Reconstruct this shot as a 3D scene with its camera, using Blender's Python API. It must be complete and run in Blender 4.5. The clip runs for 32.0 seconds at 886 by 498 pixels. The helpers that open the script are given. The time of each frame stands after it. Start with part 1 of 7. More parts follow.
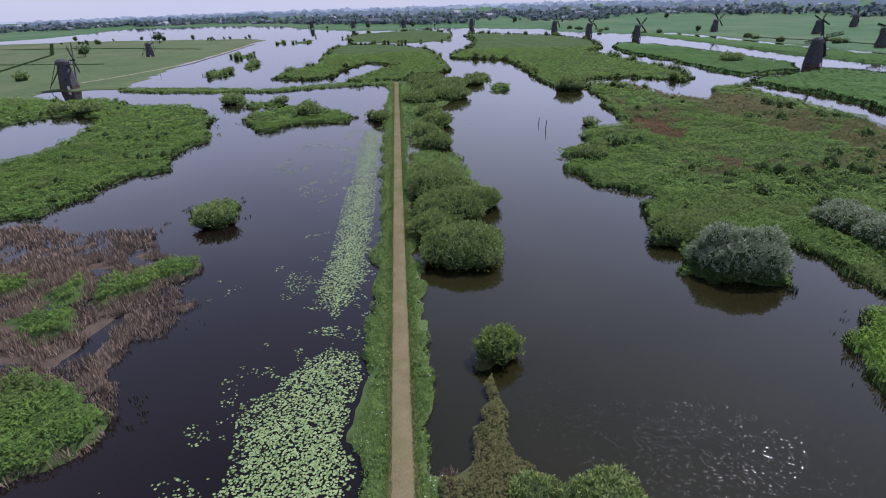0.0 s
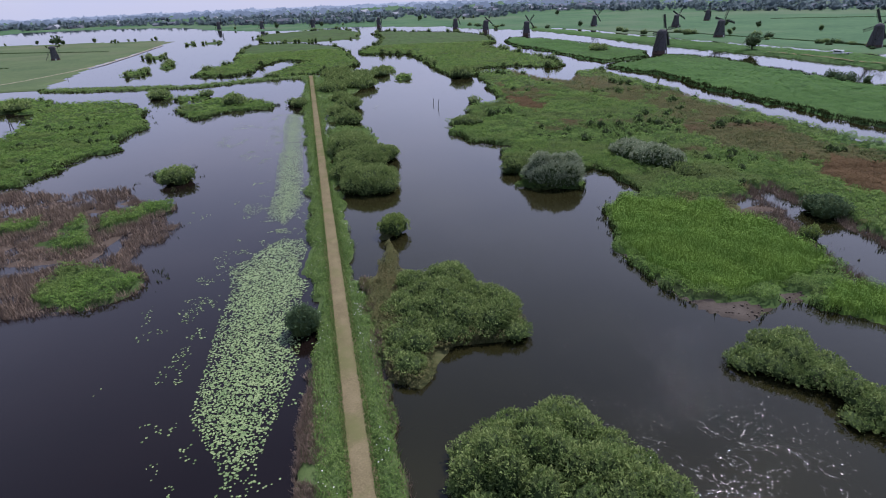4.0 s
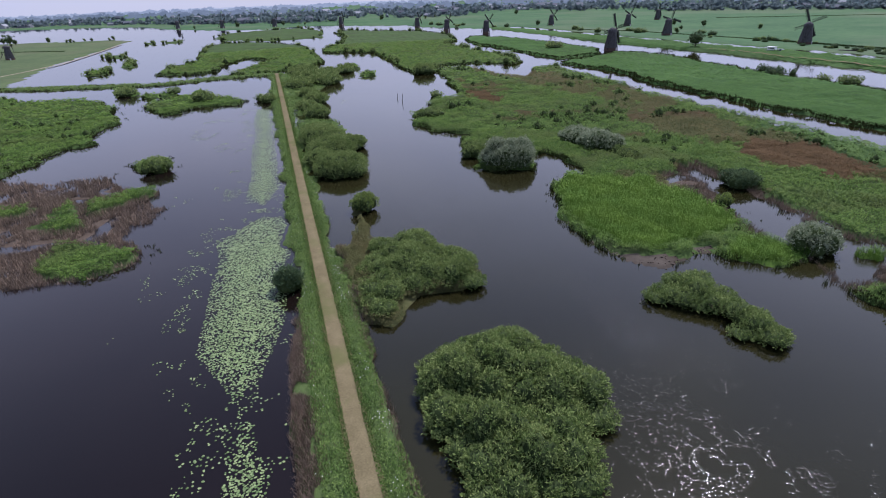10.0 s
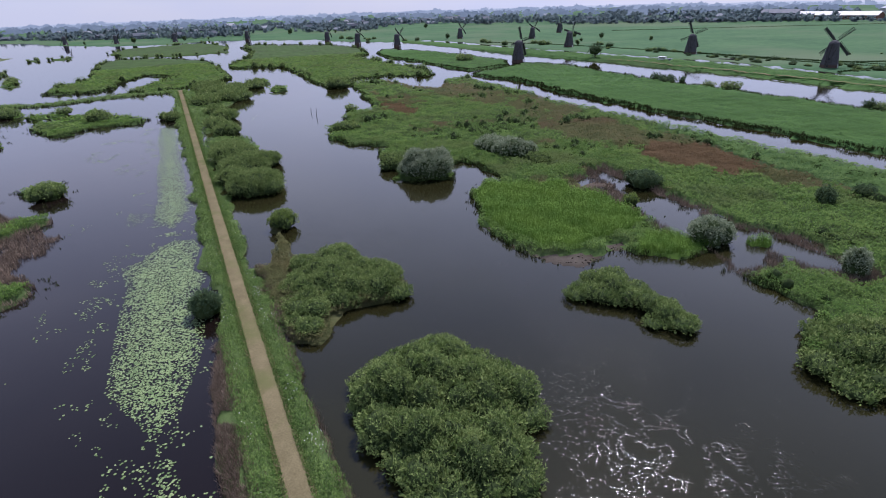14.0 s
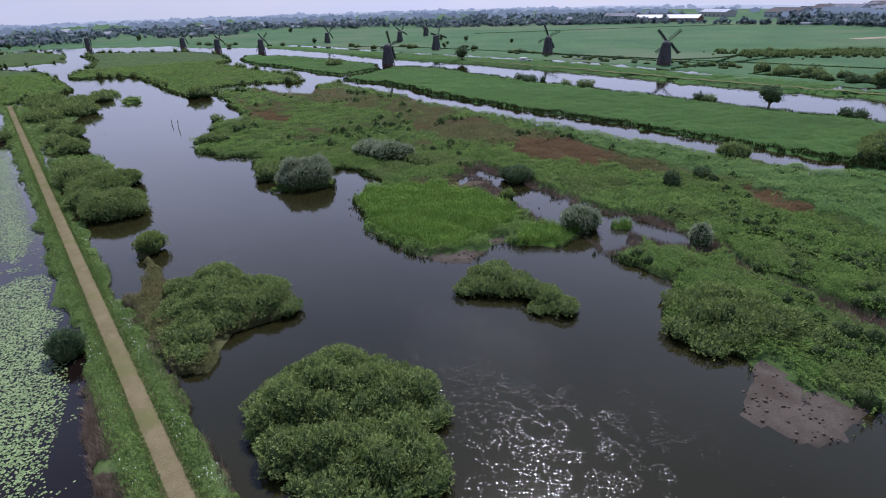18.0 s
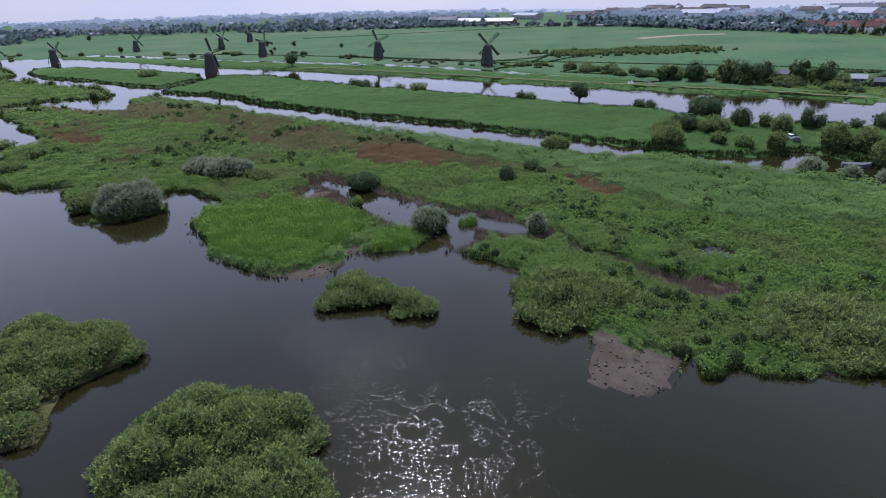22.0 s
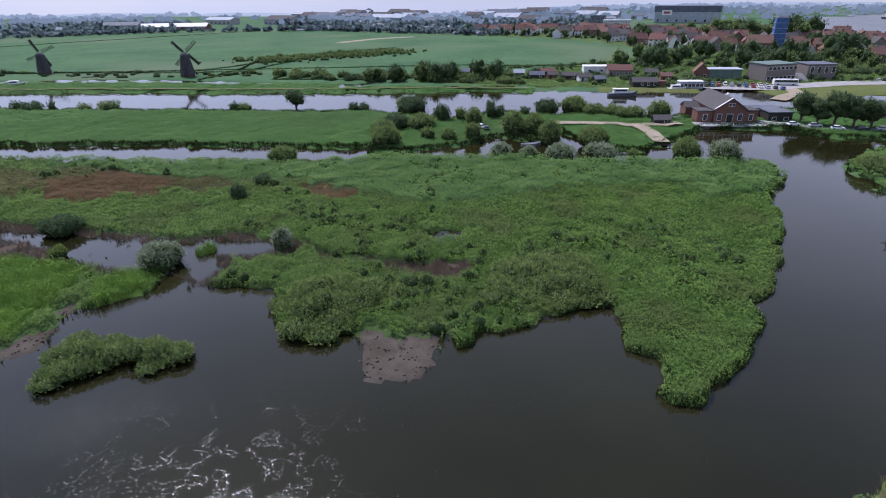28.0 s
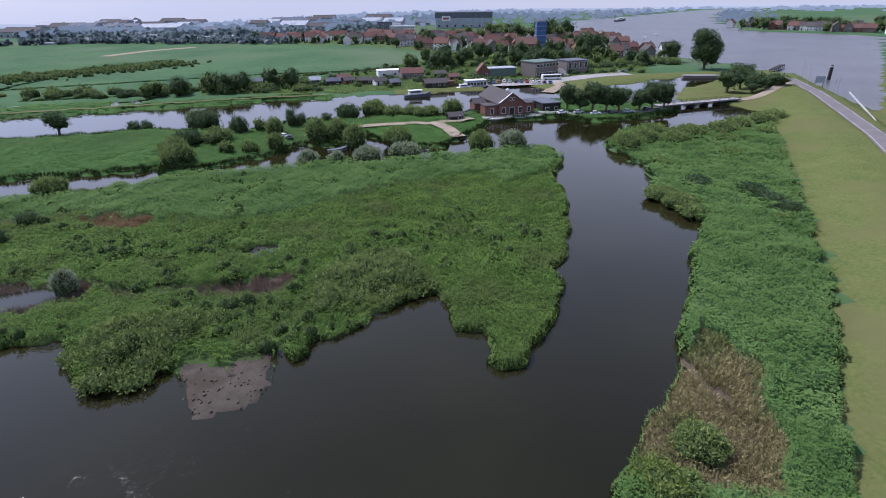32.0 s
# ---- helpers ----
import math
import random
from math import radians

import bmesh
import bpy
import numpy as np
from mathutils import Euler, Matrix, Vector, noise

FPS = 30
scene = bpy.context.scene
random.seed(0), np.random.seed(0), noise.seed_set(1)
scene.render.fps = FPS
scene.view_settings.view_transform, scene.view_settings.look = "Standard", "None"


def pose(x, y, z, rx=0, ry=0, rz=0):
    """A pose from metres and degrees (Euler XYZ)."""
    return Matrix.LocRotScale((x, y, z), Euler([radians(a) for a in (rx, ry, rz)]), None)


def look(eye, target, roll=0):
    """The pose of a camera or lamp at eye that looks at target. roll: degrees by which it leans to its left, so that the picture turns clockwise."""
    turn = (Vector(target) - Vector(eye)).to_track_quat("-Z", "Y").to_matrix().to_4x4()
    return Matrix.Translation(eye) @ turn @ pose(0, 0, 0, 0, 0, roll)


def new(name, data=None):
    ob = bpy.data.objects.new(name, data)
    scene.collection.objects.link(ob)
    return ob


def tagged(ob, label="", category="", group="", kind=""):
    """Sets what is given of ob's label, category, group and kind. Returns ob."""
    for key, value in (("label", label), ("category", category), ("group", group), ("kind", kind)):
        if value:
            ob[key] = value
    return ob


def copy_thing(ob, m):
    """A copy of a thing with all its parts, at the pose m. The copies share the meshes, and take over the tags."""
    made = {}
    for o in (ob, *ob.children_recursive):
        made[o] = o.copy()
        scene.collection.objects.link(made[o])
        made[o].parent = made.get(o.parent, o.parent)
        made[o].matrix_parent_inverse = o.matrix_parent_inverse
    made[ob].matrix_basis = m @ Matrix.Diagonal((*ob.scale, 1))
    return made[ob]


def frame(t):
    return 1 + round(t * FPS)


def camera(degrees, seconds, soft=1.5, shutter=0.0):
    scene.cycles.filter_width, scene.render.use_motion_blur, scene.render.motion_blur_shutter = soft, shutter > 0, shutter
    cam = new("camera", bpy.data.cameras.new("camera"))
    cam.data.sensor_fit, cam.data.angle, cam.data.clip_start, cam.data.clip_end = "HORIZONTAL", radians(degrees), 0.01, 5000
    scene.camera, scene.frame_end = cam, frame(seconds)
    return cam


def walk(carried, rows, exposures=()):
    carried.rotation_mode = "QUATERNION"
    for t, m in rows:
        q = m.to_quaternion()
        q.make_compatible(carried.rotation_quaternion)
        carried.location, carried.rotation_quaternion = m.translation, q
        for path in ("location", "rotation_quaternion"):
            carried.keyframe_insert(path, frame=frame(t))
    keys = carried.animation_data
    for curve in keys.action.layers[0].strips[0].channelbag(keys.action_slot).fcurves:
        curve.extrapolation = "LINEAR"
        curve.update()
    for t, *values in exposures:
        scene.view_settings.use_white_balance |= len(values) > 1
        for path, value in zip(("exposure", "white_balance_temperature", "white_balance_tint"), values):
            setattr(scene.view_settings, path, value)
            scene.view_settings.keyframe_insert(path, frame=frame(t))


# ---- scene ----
cam = camera(78.5, 32.0, 1.0)
PATH = [
    (0, (-2.651, 0.552, 40.459), (-2.817, 2.356, 39.611), -2.1),
    (0.5, (-1.338, -3.928, 40.267), (-1.43, -2.119, 39.42), -2.2),
    (1, (-0.107, -8.848, 40.626), (-0.122, -7.038, 39.774), -2.3),
    (1.5, (0.675, -14.09, 41.127), (0.719, -12.283, 40.269), -2.3),
    (2, (1.19, -19.354, 41.175), (1.265, -17.548, 40.318), -2.4),
    (2.5, (1.683, -24.902, 41.359), (1.775, -23.098, 40.501), -2.4),
    (3, (2.037, -30.257, 41.548), (2.14, -28.455, 40.687), -2.4),
    (3.5, (2.27, -35.745, 41.737), (2.377, -33.944, 40.874), -2.4),
    (4, (2.242, -40.972, 42.116), (2.348, -39.17, 41.254), -2.5),
    (4.5, (2.217, -45.446, 42.361), (2.325, -43.645, 41.499), -2.4),
    (6.5, (1.506, -54.189, 43.299), (1.599, -52.391, 42.43), -2.4),
    (7, (1.361, -54.359, 43.205), (1.442, -52.559, 42.336), -2.4),
    (7.5, (1.368, -54.271, 42.973), (1.441, -52.47, 42.106), -2.4),
    (8, (1.231, -54.324, 42.903), (1.305, -52.523, 42.036), -2.4),
    (8.5, (1.238, -54.407, 42.714), (1.323, -52.607, 41.848), -2.3),
    (9, (1.494, -54.225, 42.437), (1.592, -52.424, 41.572), -2.4),
    (9.5, (1.471, -54.475, 42.478), (1.633, -52.68, 41.611), -2.4),
    (10, (1.34, -54.447, 42.407), (1.564, -52.659, 41.539), -2.3),
    (10.5, (1.403, -54.467, 42.254), (1.662, -52.683, 41.386), -2.3),
    (11, (1.314, -54.582, 42.15), (1.61, -52.804, 41.283), -2.2),
    (11.5, (1.255, -54.59, 42.198), (1.591, -52.82, 41.33), -2.2),
    (12, (1.208, -54.646, 42.239), (1.576, -52.882, 41.371), -2.2),
    (12.5, (1.263, -54.538, 42.144), (1.659, -52.777, 41.282), -2.2),
    (13, (1.334, -54.532, 42.127), (1.756, -52.77, 41.279), -2.2),
    (13.5, (1.49, -54.56, 42.176), (1.942, -52.8, 41.339), -2.2),
    (14, (1.318, -54.562, 42.214), (1.819, -52.816, 41.376), -2.1),
    (14.5, (1.248, -54.562, 42.235), (1.783, -52.826, 41.397), -2.0),
    (16.5, (1.075, -55.145, 42.468), (1.771, -53.468, 41.629), -2.0),
    (17, (1.148, -55.084, 42.45), (1.911, -53.437, 41.611), -2.1),
    (17.5, (1.329, -54.785, 42.407), (2.149, -53.167, 41.567), -2.0),
    (18, (1.155, -54.815, 42.515), (2.036, -53.229, 41.675), -1.9),
    (18.5, (0.963, -54.845, 42.572), (1.894, -53.287, 41.732), -1.8),
    (19, (0.819, -54.842, 42.832), (1.786, -53.308, 41.991), -1.8),
    (19.5, (0.783, -54.822, 42.954), (1.773, -53.301, 42.112), -1.7),
    (20, (0.871, -54.834, 42.993), (1.871, -53.32, 42.152), -1.6),
    (20.5, (0.881, -54.906, 43.258), (1.915, -53.416, 42.416), -1.7),
    (21, (0.733, -54.985, 43.412), (1.851, -53.557, 42.569), -1.6),
    (21.5, (0.865, -55.054, 43.384), (2.076, -53.705, 42.541), -1.6),
    (22, (0.856, -55.102, 43.68), (2.157, -53.84, 42.834), -1.7),
    (22.5, (0.851, -55.129, 43.724), (2.233, -53.958, 42.877), -1.6),
    (23, (0.774, -55.113, 44.036), (2.231, -54.039, 43.185), -1.6),
    (23.5, (0.619, -55.035, 44.167), (2.135, -54.049, 43.314), -1.4),
    (24, (0.357, -54.986, 44.297), (1.917, -54.071, 43.444), -1.2),
    (24.5, (0.459, -55.038, 44.363), (2.052, -54.181, 43.51), -1.3),
    (25, (0.211, -54.743, 44.855), (1.836, -53.954, 43.997), -0.9),
    (25.5, (-0.057, -54.894, 45.218), (1.594, -54.162, 44.359), -0.8),
    (27.5, (-0.245, -54.88, 45.529), (1.485, -54.359, 44.671), -0.6),
    (28, (-0.313, -54.916, 45.465), (1.434, -54.449, 44.611), -0.7),
    (28.5, (-0.391, -54.872, 45.19), (1.373, -54.461, 44.342), -0.7),
    (29, (-0.46, -54.877, 45.162), (1.316, -54.52, 44.314), -0.7),
    (29.5, (-0.633, -54.919, 45.283), (1.154, -54.622, 44.437), -0.7),
    (30, (-0.709, -54.835, 45.391), (1.089, -54.611, 44.543), -0.5),
    (30.5, (-0.769, -54.923, 45.446), (1.037, -54.783, 44.599), -0.6),
    (31, (-0.812, -54.89, 45.356), (1.0, -54.853, 44.51), -0.5),
    (31.5, (-1.156, -55.19, 45.337), (0.656, -55.258, 44.494), -0.7),
    (32, (-1.061, -55.242, 44.888), (0.747, -55.415, 44.048), -0.7),
]
walk(cam, [(t, look(eye, target, roll)) for t, eye, target, roll in PATH], exposures=((0, 0.29, 5740, 27), (13, 0.31, 5740, 26), (20, 0.26, 5660, 25), (32, 0.31, 5640, 24)))

# ---- sky and sun ----
SUN_AZ, SUN_EL = radians(41.0), radians(54.5)
world = bpy.data.worlds.new("sky")
scene.world = world
world.use_nodes = True
wt = world.node_tree
wt.nodes.clear()
w_out = wt.nodes.new("ShaderNodeOutputWorld")
w_bg = wt.nodes.new("ShaderNodeBackground")
w_sky = wt.nodes.new("ShaderNodeTexSky")
w_sky.sky_type = "NISHITA"
w_sky.sun_disc = False
w_sky.sun_elevation, w_sky.sun_rotation = SUN_EL, SUN_AZ
w_sky.air_density, w_sky.dust_density, w_sky.ozone_density = 1.0, 0.25, 2.0
# thin high cloud over the whole sky
w_co = wt.nodes.new("ShaderNodeTexCoord")
w_map = wt.nodes.new("ShaderNodeMapping")
w_map.inputs["Scale"].default_value = (1.6, 1.6, 4.5)
w_no = wt.nodes.new("ShaderNodeTexNoise")
w_no.inputs["Scale"].default_value, w_no.inputs["Detail"].default_value = 2.2, 5.0
w_ra = wt.nodes.new("ShaderNodeValToRGB")
w_ra.color_ramp.elements[0].position, w_ra.color_ramp.elements[0].color = 0.35, (0.6, 0.6, 0.6, 1)
w_ra.color_ramp.elements[1].position, w_ra.color_ramp.elements[1].color = 0.72, (0.75, 0.75, 0.75, 1)
w_mix = wt.nodes.new("ShaderNodeMix")
w_mix.data_type = "RGBA"
VEIL = (4.7, 5.05, 5.75)
wt.links.new(w_co.outputs["Generated"], w_map.inputs["Vector"])
wt.links.new(w_map.outputs["Vector"], w_no.inputs["Vector"])
wt.links.new(w_no.outputs["Fac"], w_ra.inputs["Fac"])
# haze thickens the cloud veil towards the horizon
w_sep, w_rng, w_mul = wt.nodes.new("ShaderNodeSeparateXYZ"), wt.nodes.new("ShaderNodeMapRange"), wt.nodes.new("ShaderNodeMath")
w_rng.inputs["From Min"].default_value, w_rng.inputs["From Max"].default_value = 0.26, 0.68
w_rng.inputs["To Min"].default_value, w_rng.inputs["To Max"].default_value = 1.35, 0.15
w_mul.operation = "MULTIPLY"
wt.links.new(w_co.outputs["Generated"], w_sep.inputs["Vector"])
wt.links.new(w_sep.outputs["Z"], w_rng.inputs["Value"])
wt.links.new(w_ra.outputs["Color"], w_mul.inputs[0])
wt.links.new(w_rng.outputs["Result"], w_mul.inputs[1])
wt.links.new(w_mul.outputs[0], w_mix.inputs["Factor"])
wt.links.new(w_sky.outputs["Color"], w_mix.inputs["A"])
# the veil brightens towards the sun
w_dot, w_aur, w_pow, w_sum, w_veil = (wt.nodes.new("ShaderNodeVectorMath"), wt.nodes.new("ShaderNodeMapRange"), wt.nodes.new("ShaderNodeMath"), wt.nodes.new("ShaderNodeMath"), wt.nodes.new("ShaderNodeVectorMath"))
w_dot.operation = "DOT_PRODUCT"
w_dot.inputs[1].default_value = (math.sin(SUN_AZ) * math.cos(SUN_EL), math.cos(SUN_AZ) * math.cos(SUN_EL), math.sin(SUN_EL))
wt.links.new(w_co.outputs["Generated"], w_dot.inputs[0])
w_aur.inputs["From Min"].default_value, w_aur.inputs["From Max"].default_value = 0.45, 1.0
wt.links.new(w_dot.outputs["Value"], w_aur.inputs["Value"])
w_pow.operation, w_pow.inputs[1].default_value = "POWER", 1.6
wt.links.new(w_aur.outputs["Result"], w_pow.inputs[0])
w_sum.operation, w_sum.inputs[1].default_value, w_sum.inputs[2].default_value = "MULTIPLY_ADD", 1.5, 0.95
wt.links.new(w_pow.outputs[0], w_sum.inputs[0])
w_low, w_add = wt.nodes.new("ShaderNodeMapRange"), wt.nodes.new("ShaderNodeMath")
w_low.interpolation_type = "SMOOTHSTEP"
w_low.inputs["From Min"].default_value, w_low.inputs["From Max"].default_value = 0.02, 0.2
w_low.inputs["To Max"].default_value = 0.5
wt.links.new(w_sep.outputs["Z"], w_low.inputs["Value"])
wt.links.new(w_sum.outputs[0], w_add.inputs[0])
wt.links.new(w_low.outputs["Result"], w_add.inputs[1])
w_veil.operation = "SCALE"
w_veil.inputs[0].default_value = VEIL
wt.links.new(w_add.outputs[0], w_veil.inputs["Scale"])
wt.links.new(w_veil.outputs["Vector"], w_mix.inputs["B"])
wt.links.new(w_mix.outputs["Result"], w_bg.inputs["Color"])
w_bg.inputs["Strength"].default_value = 0.102
wt.links.new(w_bg.outputs["Background"], w_out.inputs["Surface"])

sun = new("sun", bpy.data.lights.new("sun", "SUN"))
sun.data.energy, sun.data.angle, sun.data.color = 4.4, radians(0.6), (1.0, 0.95, 0.87)
sun.matrix_world = look((150 * math.sin(SUN_AZ), 150 * math.cos(SUN_AZ), 200),
                        (150 * math.sin(SUN_AZ) - math.sin(SUN_AZ) * math.cos(SUN_EL), 150 * math.cos(SUN_AZ) - math.cos(SUN_AZ) * math.cos(SUN_EL), 200 - math.sin(SUN_EL)))

# ---- materials ----
def material(name, dark, light, scale=1.0, rough=0.8, bump=0.0, bump_scale=8.0, translucent=0.0, island=0.0, objrand=0.0, metal=0.0, fine=0.0, third=None, spec=0.04, canopy=0.0):
    """A surface whose colour runs from dark to light over noise at two scales, with an optional third colour in patches."""
    m = bpy.data.materials.new(name)
    m.use_nodes = True
    nt = m.node_tree
    n, k = nt.nodes, nt.links
    n.clear()
    out, p = n.new("ShaderNodeOutputMaterial"), n.new("ShaderNodeBsdfPrincipled")
    co = n.new("ShaderNodeTexCoord")
    geo = n.new("ShaderNodeNewGeometry")
    a = n.new("ShaderNodeTexNoise")
    a.inputs["Scale"].default_value, a.inputs["Detail"].default_value = scale, 6.0
    k.new(geo.outputs["Position"], a.inputs["Vector"])
    value = a.outputs["Fac"]

    def blend(first, second, share):
        mm = n.new("ShaderNodeMath")
        mm.operation = "MULTIPLY_ADD"
        k.new(second, mm.inputs[0])
        mm.inputs[1].default_value = share
        m2 = n.new("ShaderNodeMath")
        m2.operation = "MULTIPLY"
        k.new(first, m2.inputs[0])
        m2.inputs[1].default_value = 1 - share
        k.new(m2.outputs[0], mm.inputs[2])
        return mm.outputs[0]

    if fine:
        b = n.new("ShaderNodeTexNoise")
        b.inputs["Scale"].default_value, b.inputs["Detail"].default_value = scale * 9.7, 3.0
        k.new(geo.outputs["Position"], b.inputs["Vector"])
        value = blend(value, b.outputs["Fac"], fine)
    if island:
        value = blend(value, geo.outputs["Random Per Island"], island)
    if objrand:
        info = n.new("ShaderNodeObjectInfo")
        value = blend(value, info.outputs["Random"], objrand)
    ramp = n.new("ShaderNodeValToRGB")
    ramp.color_ramp.elements[0].position, ramp.color_ramp.elements[0].color = 0.28, (*dark, 1)
    ramp.color_ramp.elements[1].position, ramp.color_ramp.elements[1].color = 0.72, (*light, 1)
    k.new(value, ramp.inputs["Fac"])
    colour = ramp.outputs["Color"]
    if third:
        c = n.new("ShaderNodeTexNoise")
        c.inputs["Scale"].default_value, c.inputs["Detail"].default_value = scale * 0.33, 4.0
        k.new(geo.outputs["Position"], c.inputs["Vector"])
        r2 = n.new("ShaderNodeValToRGB")
        r2.color_ramp.elements[0].position, r2.color_ramp.elements[1].position = 0.5, 0.66
        k.new(c.outputs["Fac"], r2.inputs["Fac"])
        mx = n.new("ShaderNodeMix")
        mx.data_type = "RGBA"
        k.new(r2.outputs["Color"], mx.inputs["Factor"])
        k.new(colour, mx.inputs["A"])
        mx.inputs["B"].default_value = (*third, 1)
        colour = mx.outputs["Result"]
    k.new(colour, p.inputs["Base Color"])
    p.inputs["Roughness"].default_value = rough
    p.inputs["Metallic"].default_value = metal
    p.inputs["Specular IOR Level"].default_value = spec
    if bump:
        bn = n.new("ShaderNodeTexNoise")
        bn.inputs["Scale"].default_value, bn.inputs["Detail"].default_value = bump_scale, 5.0
        k.new(geo.outputs["Position"], bn.inputs["Vector"])
        bp = n.new("ShaderNodeBump")
        bp.inputs["Strength"].default_value, bp.inputs["Distance"].default_value = min(1.0, bump * 2), bump
        k.new(bn.outputs["Fac"], bp.inputs["Height"])
        k.new(bp.outputs["Normal"], p.inputs["Normal"])
    if canopy:
        # leaves lean towards the light: turn the shading normal upwards
        vm, vn = n.new("ShaderNodeVectorMath"), n.new("ShaderNodeVectorMath")
        vm.operation, vn.operation = "MULTIPLY_ADD", "NORMALIZE"
        k.new(geo.outputs["Normal"], vm.inputs[0])
        vm.inputs[1].default_value, vm.inputs[2].default_value = (1 - canopy,) * 3, (0, 0, canopy)
        k.new(vm.outputs[0], vn.inputs[0])
        k.new(vn.outputs[0], p.inputs["Normal"])
    surface = p.outputs["BSDF"]
    if translucent:
        tr, ms = n.new("ShaderNodeBsdfTranslucent"), n.new("ShaderNodeMixShader")
        k.new(colour, tr.inputs["Color"])
        ms.inputs["Fac"].default_value = translucent
        k.new(surface, ms.inputs[1])
        k.new(tr.outputs["BSDF"], ms.inputs[2])
        surface = ms.outputs["Shader"]
    k.new(surface, out.inputs["Surface"])
    return m


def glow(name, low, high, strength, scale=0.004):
    """A glowing far surface with distance haze painted into its colour."""
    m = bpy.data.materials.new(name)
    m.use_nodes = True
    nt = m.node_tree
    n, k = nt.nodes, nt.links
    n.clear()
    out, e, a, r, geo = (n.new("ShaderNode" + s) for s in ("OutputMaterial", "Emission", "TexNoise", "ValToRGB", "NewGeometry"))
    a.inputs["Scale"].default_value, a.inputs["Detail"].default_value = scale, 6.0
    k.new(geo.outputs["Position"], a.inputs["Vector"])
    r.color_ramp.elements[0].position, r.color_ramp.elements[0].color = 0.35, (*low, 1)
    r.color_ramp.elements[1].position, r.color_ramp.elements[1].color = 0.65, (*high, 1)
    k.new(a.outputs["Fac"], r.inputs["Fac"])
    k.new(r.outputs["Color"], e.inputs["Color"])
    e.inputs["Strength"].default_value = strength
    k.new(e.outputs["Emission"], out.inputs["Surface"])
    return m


def water_material(name, base, rough, swell_share=0.045):
    m = bpy.data.materials.new(name)
    m.use_nodes = True
    nt = m.node_tree
    n, k = nt.nodes, nt.links
    p = n["Principled BSDF"]
    geo = n.new("ShaderNodeNewGeometry")
    murk = n.new("ShaderNodeTexNoise")
    murk.inputs["Scale"].default_value, murk.inputs["Detail"].default_value = 0.02, 4.0
    ramp = n.new("ShaderNodeValToRGB")
    ramp.color_ramp.elements[0].position, ramp.color_ramp.elements[0].color = 0.35, (*[c * 0.75 for c in base], 1)
    ramp.color_ramp.elements[1].position, ramp.color_ramp.elements[1].color = 0.65, (*[c * 1.25 for c in base], 1)
    k.new(geo.outputs["Position"], murk.inputs["Vector"])
    k.new(murk.outputs["Fac"], ramp.inputs["Fac"])
    k.new(ramp.outputs["Color"], p.inputs["Base Color"])
    p.inputs["Roughness"].default_value = rough
    p.inputs["IOR"].default_value = 1.333
    # faint swell everywhere; one wind-ruffled patch and weaker gusts
    swell, waves, gust, grad = n.new("ShaderNodeTexNoise"), n.new("ShaderNodeTexNoise"), n.new("ShaderNodeTexNoise"), n.new("ShaderNodeTexGradient")
    place = n.new("ShaderNodeMapping")
    place.vector_type = "TEXTURE"
    place.inputs["Location"].default_value, place.inputs["Scale"].default_value = (29.0, 3.0, 0.0), (33.0, 68.0, 1.0)
    place.inputs["Rotation"].default_value = (0, 0, radians(12))
    grad.gradient_type = "SPHERICAL"
    swell.inputs["Scale"].default_value, swell.inputs["Detail"].default_value = 0.9, 2.0
    waves.inputs["Scale"].default_value, waves.inputs["Detail"].default_value = 8.0, 2.0
    gust.inputs["Scale"].default_value, gust.inputs["Detail"].default_value = 0.05, 3.0
    for q in (swell, waves, gust, place):
        k.new(geo.outputs["Position"], q.inputs["Vector"])
    k.new(place.outputs["Vector"], grad.inputs["Vector"])
    patch, puff, wind, height, total = (n.new("ShaderNodeMapRange"), n.new("ShaderNodeMapRange"), n.new("ShaderNodeMath"), n.new("ShaderNodeMath"), n.new("ShaderNodeMath"))
    patch.inputs["From Min"].default_value, patch.inputs["From Max"].default_value = 0.05, 0.4
    puff.inputs["From Min"].default_value, puff.inputs["From Max"].default_value = 0.30, 0.62
    puff.inputs["To Min"].default_value, puff.inputs["To Max"].default_value = 0.5, 1.0
    k.new(grad.outputs["Fac"], patch.inputs["Value"])
    k.new(gust.outputs["Fac"], puff.inputs["Value"])
    wind.operation, height.operation, total.operation = "MULTIPLY", "MULTIPLY", "MULTIPLY_ADD"
    k.new(patch.outputs["Result"], wind.inputs[0])
    k.new(puff.outputs["Result"], wind.inputs[1])
    # scattered wavelets: only the tips of the noise stand above the calm sheet
    tips = n.new("ShaderNodeMapRange")
    tips.inputs["From Min"].default_value, tips.inputs["From Max"].default_value = 0.46, 0.84
    tips.inputs["To Max"].default_value = 0.0078
    k.new(waves.outputs["Fac"], tips.inputs["Value"])
    k.new(tips.outputs["Result"], height.inputs[0])
    k.new(wind.outputs[0], height.inputs[1])
    k.new(swell.outputs["Fac"], total.inputs[0])
    total.inputs[1].default_value = swell_share
    k.new(height.outputs[0], total.inputs[2])
    bump = n.new("ShaderNodeBump")
    bump.inputs["Strength"].default_value, bump.inputs["Distance"].default_value = 1.0, 0.13
    k.new(total.outputs[0], bump.inputs["Height"])
    k.new(bump.outputs["Normal"], p.inputs["Normal"])
    return m


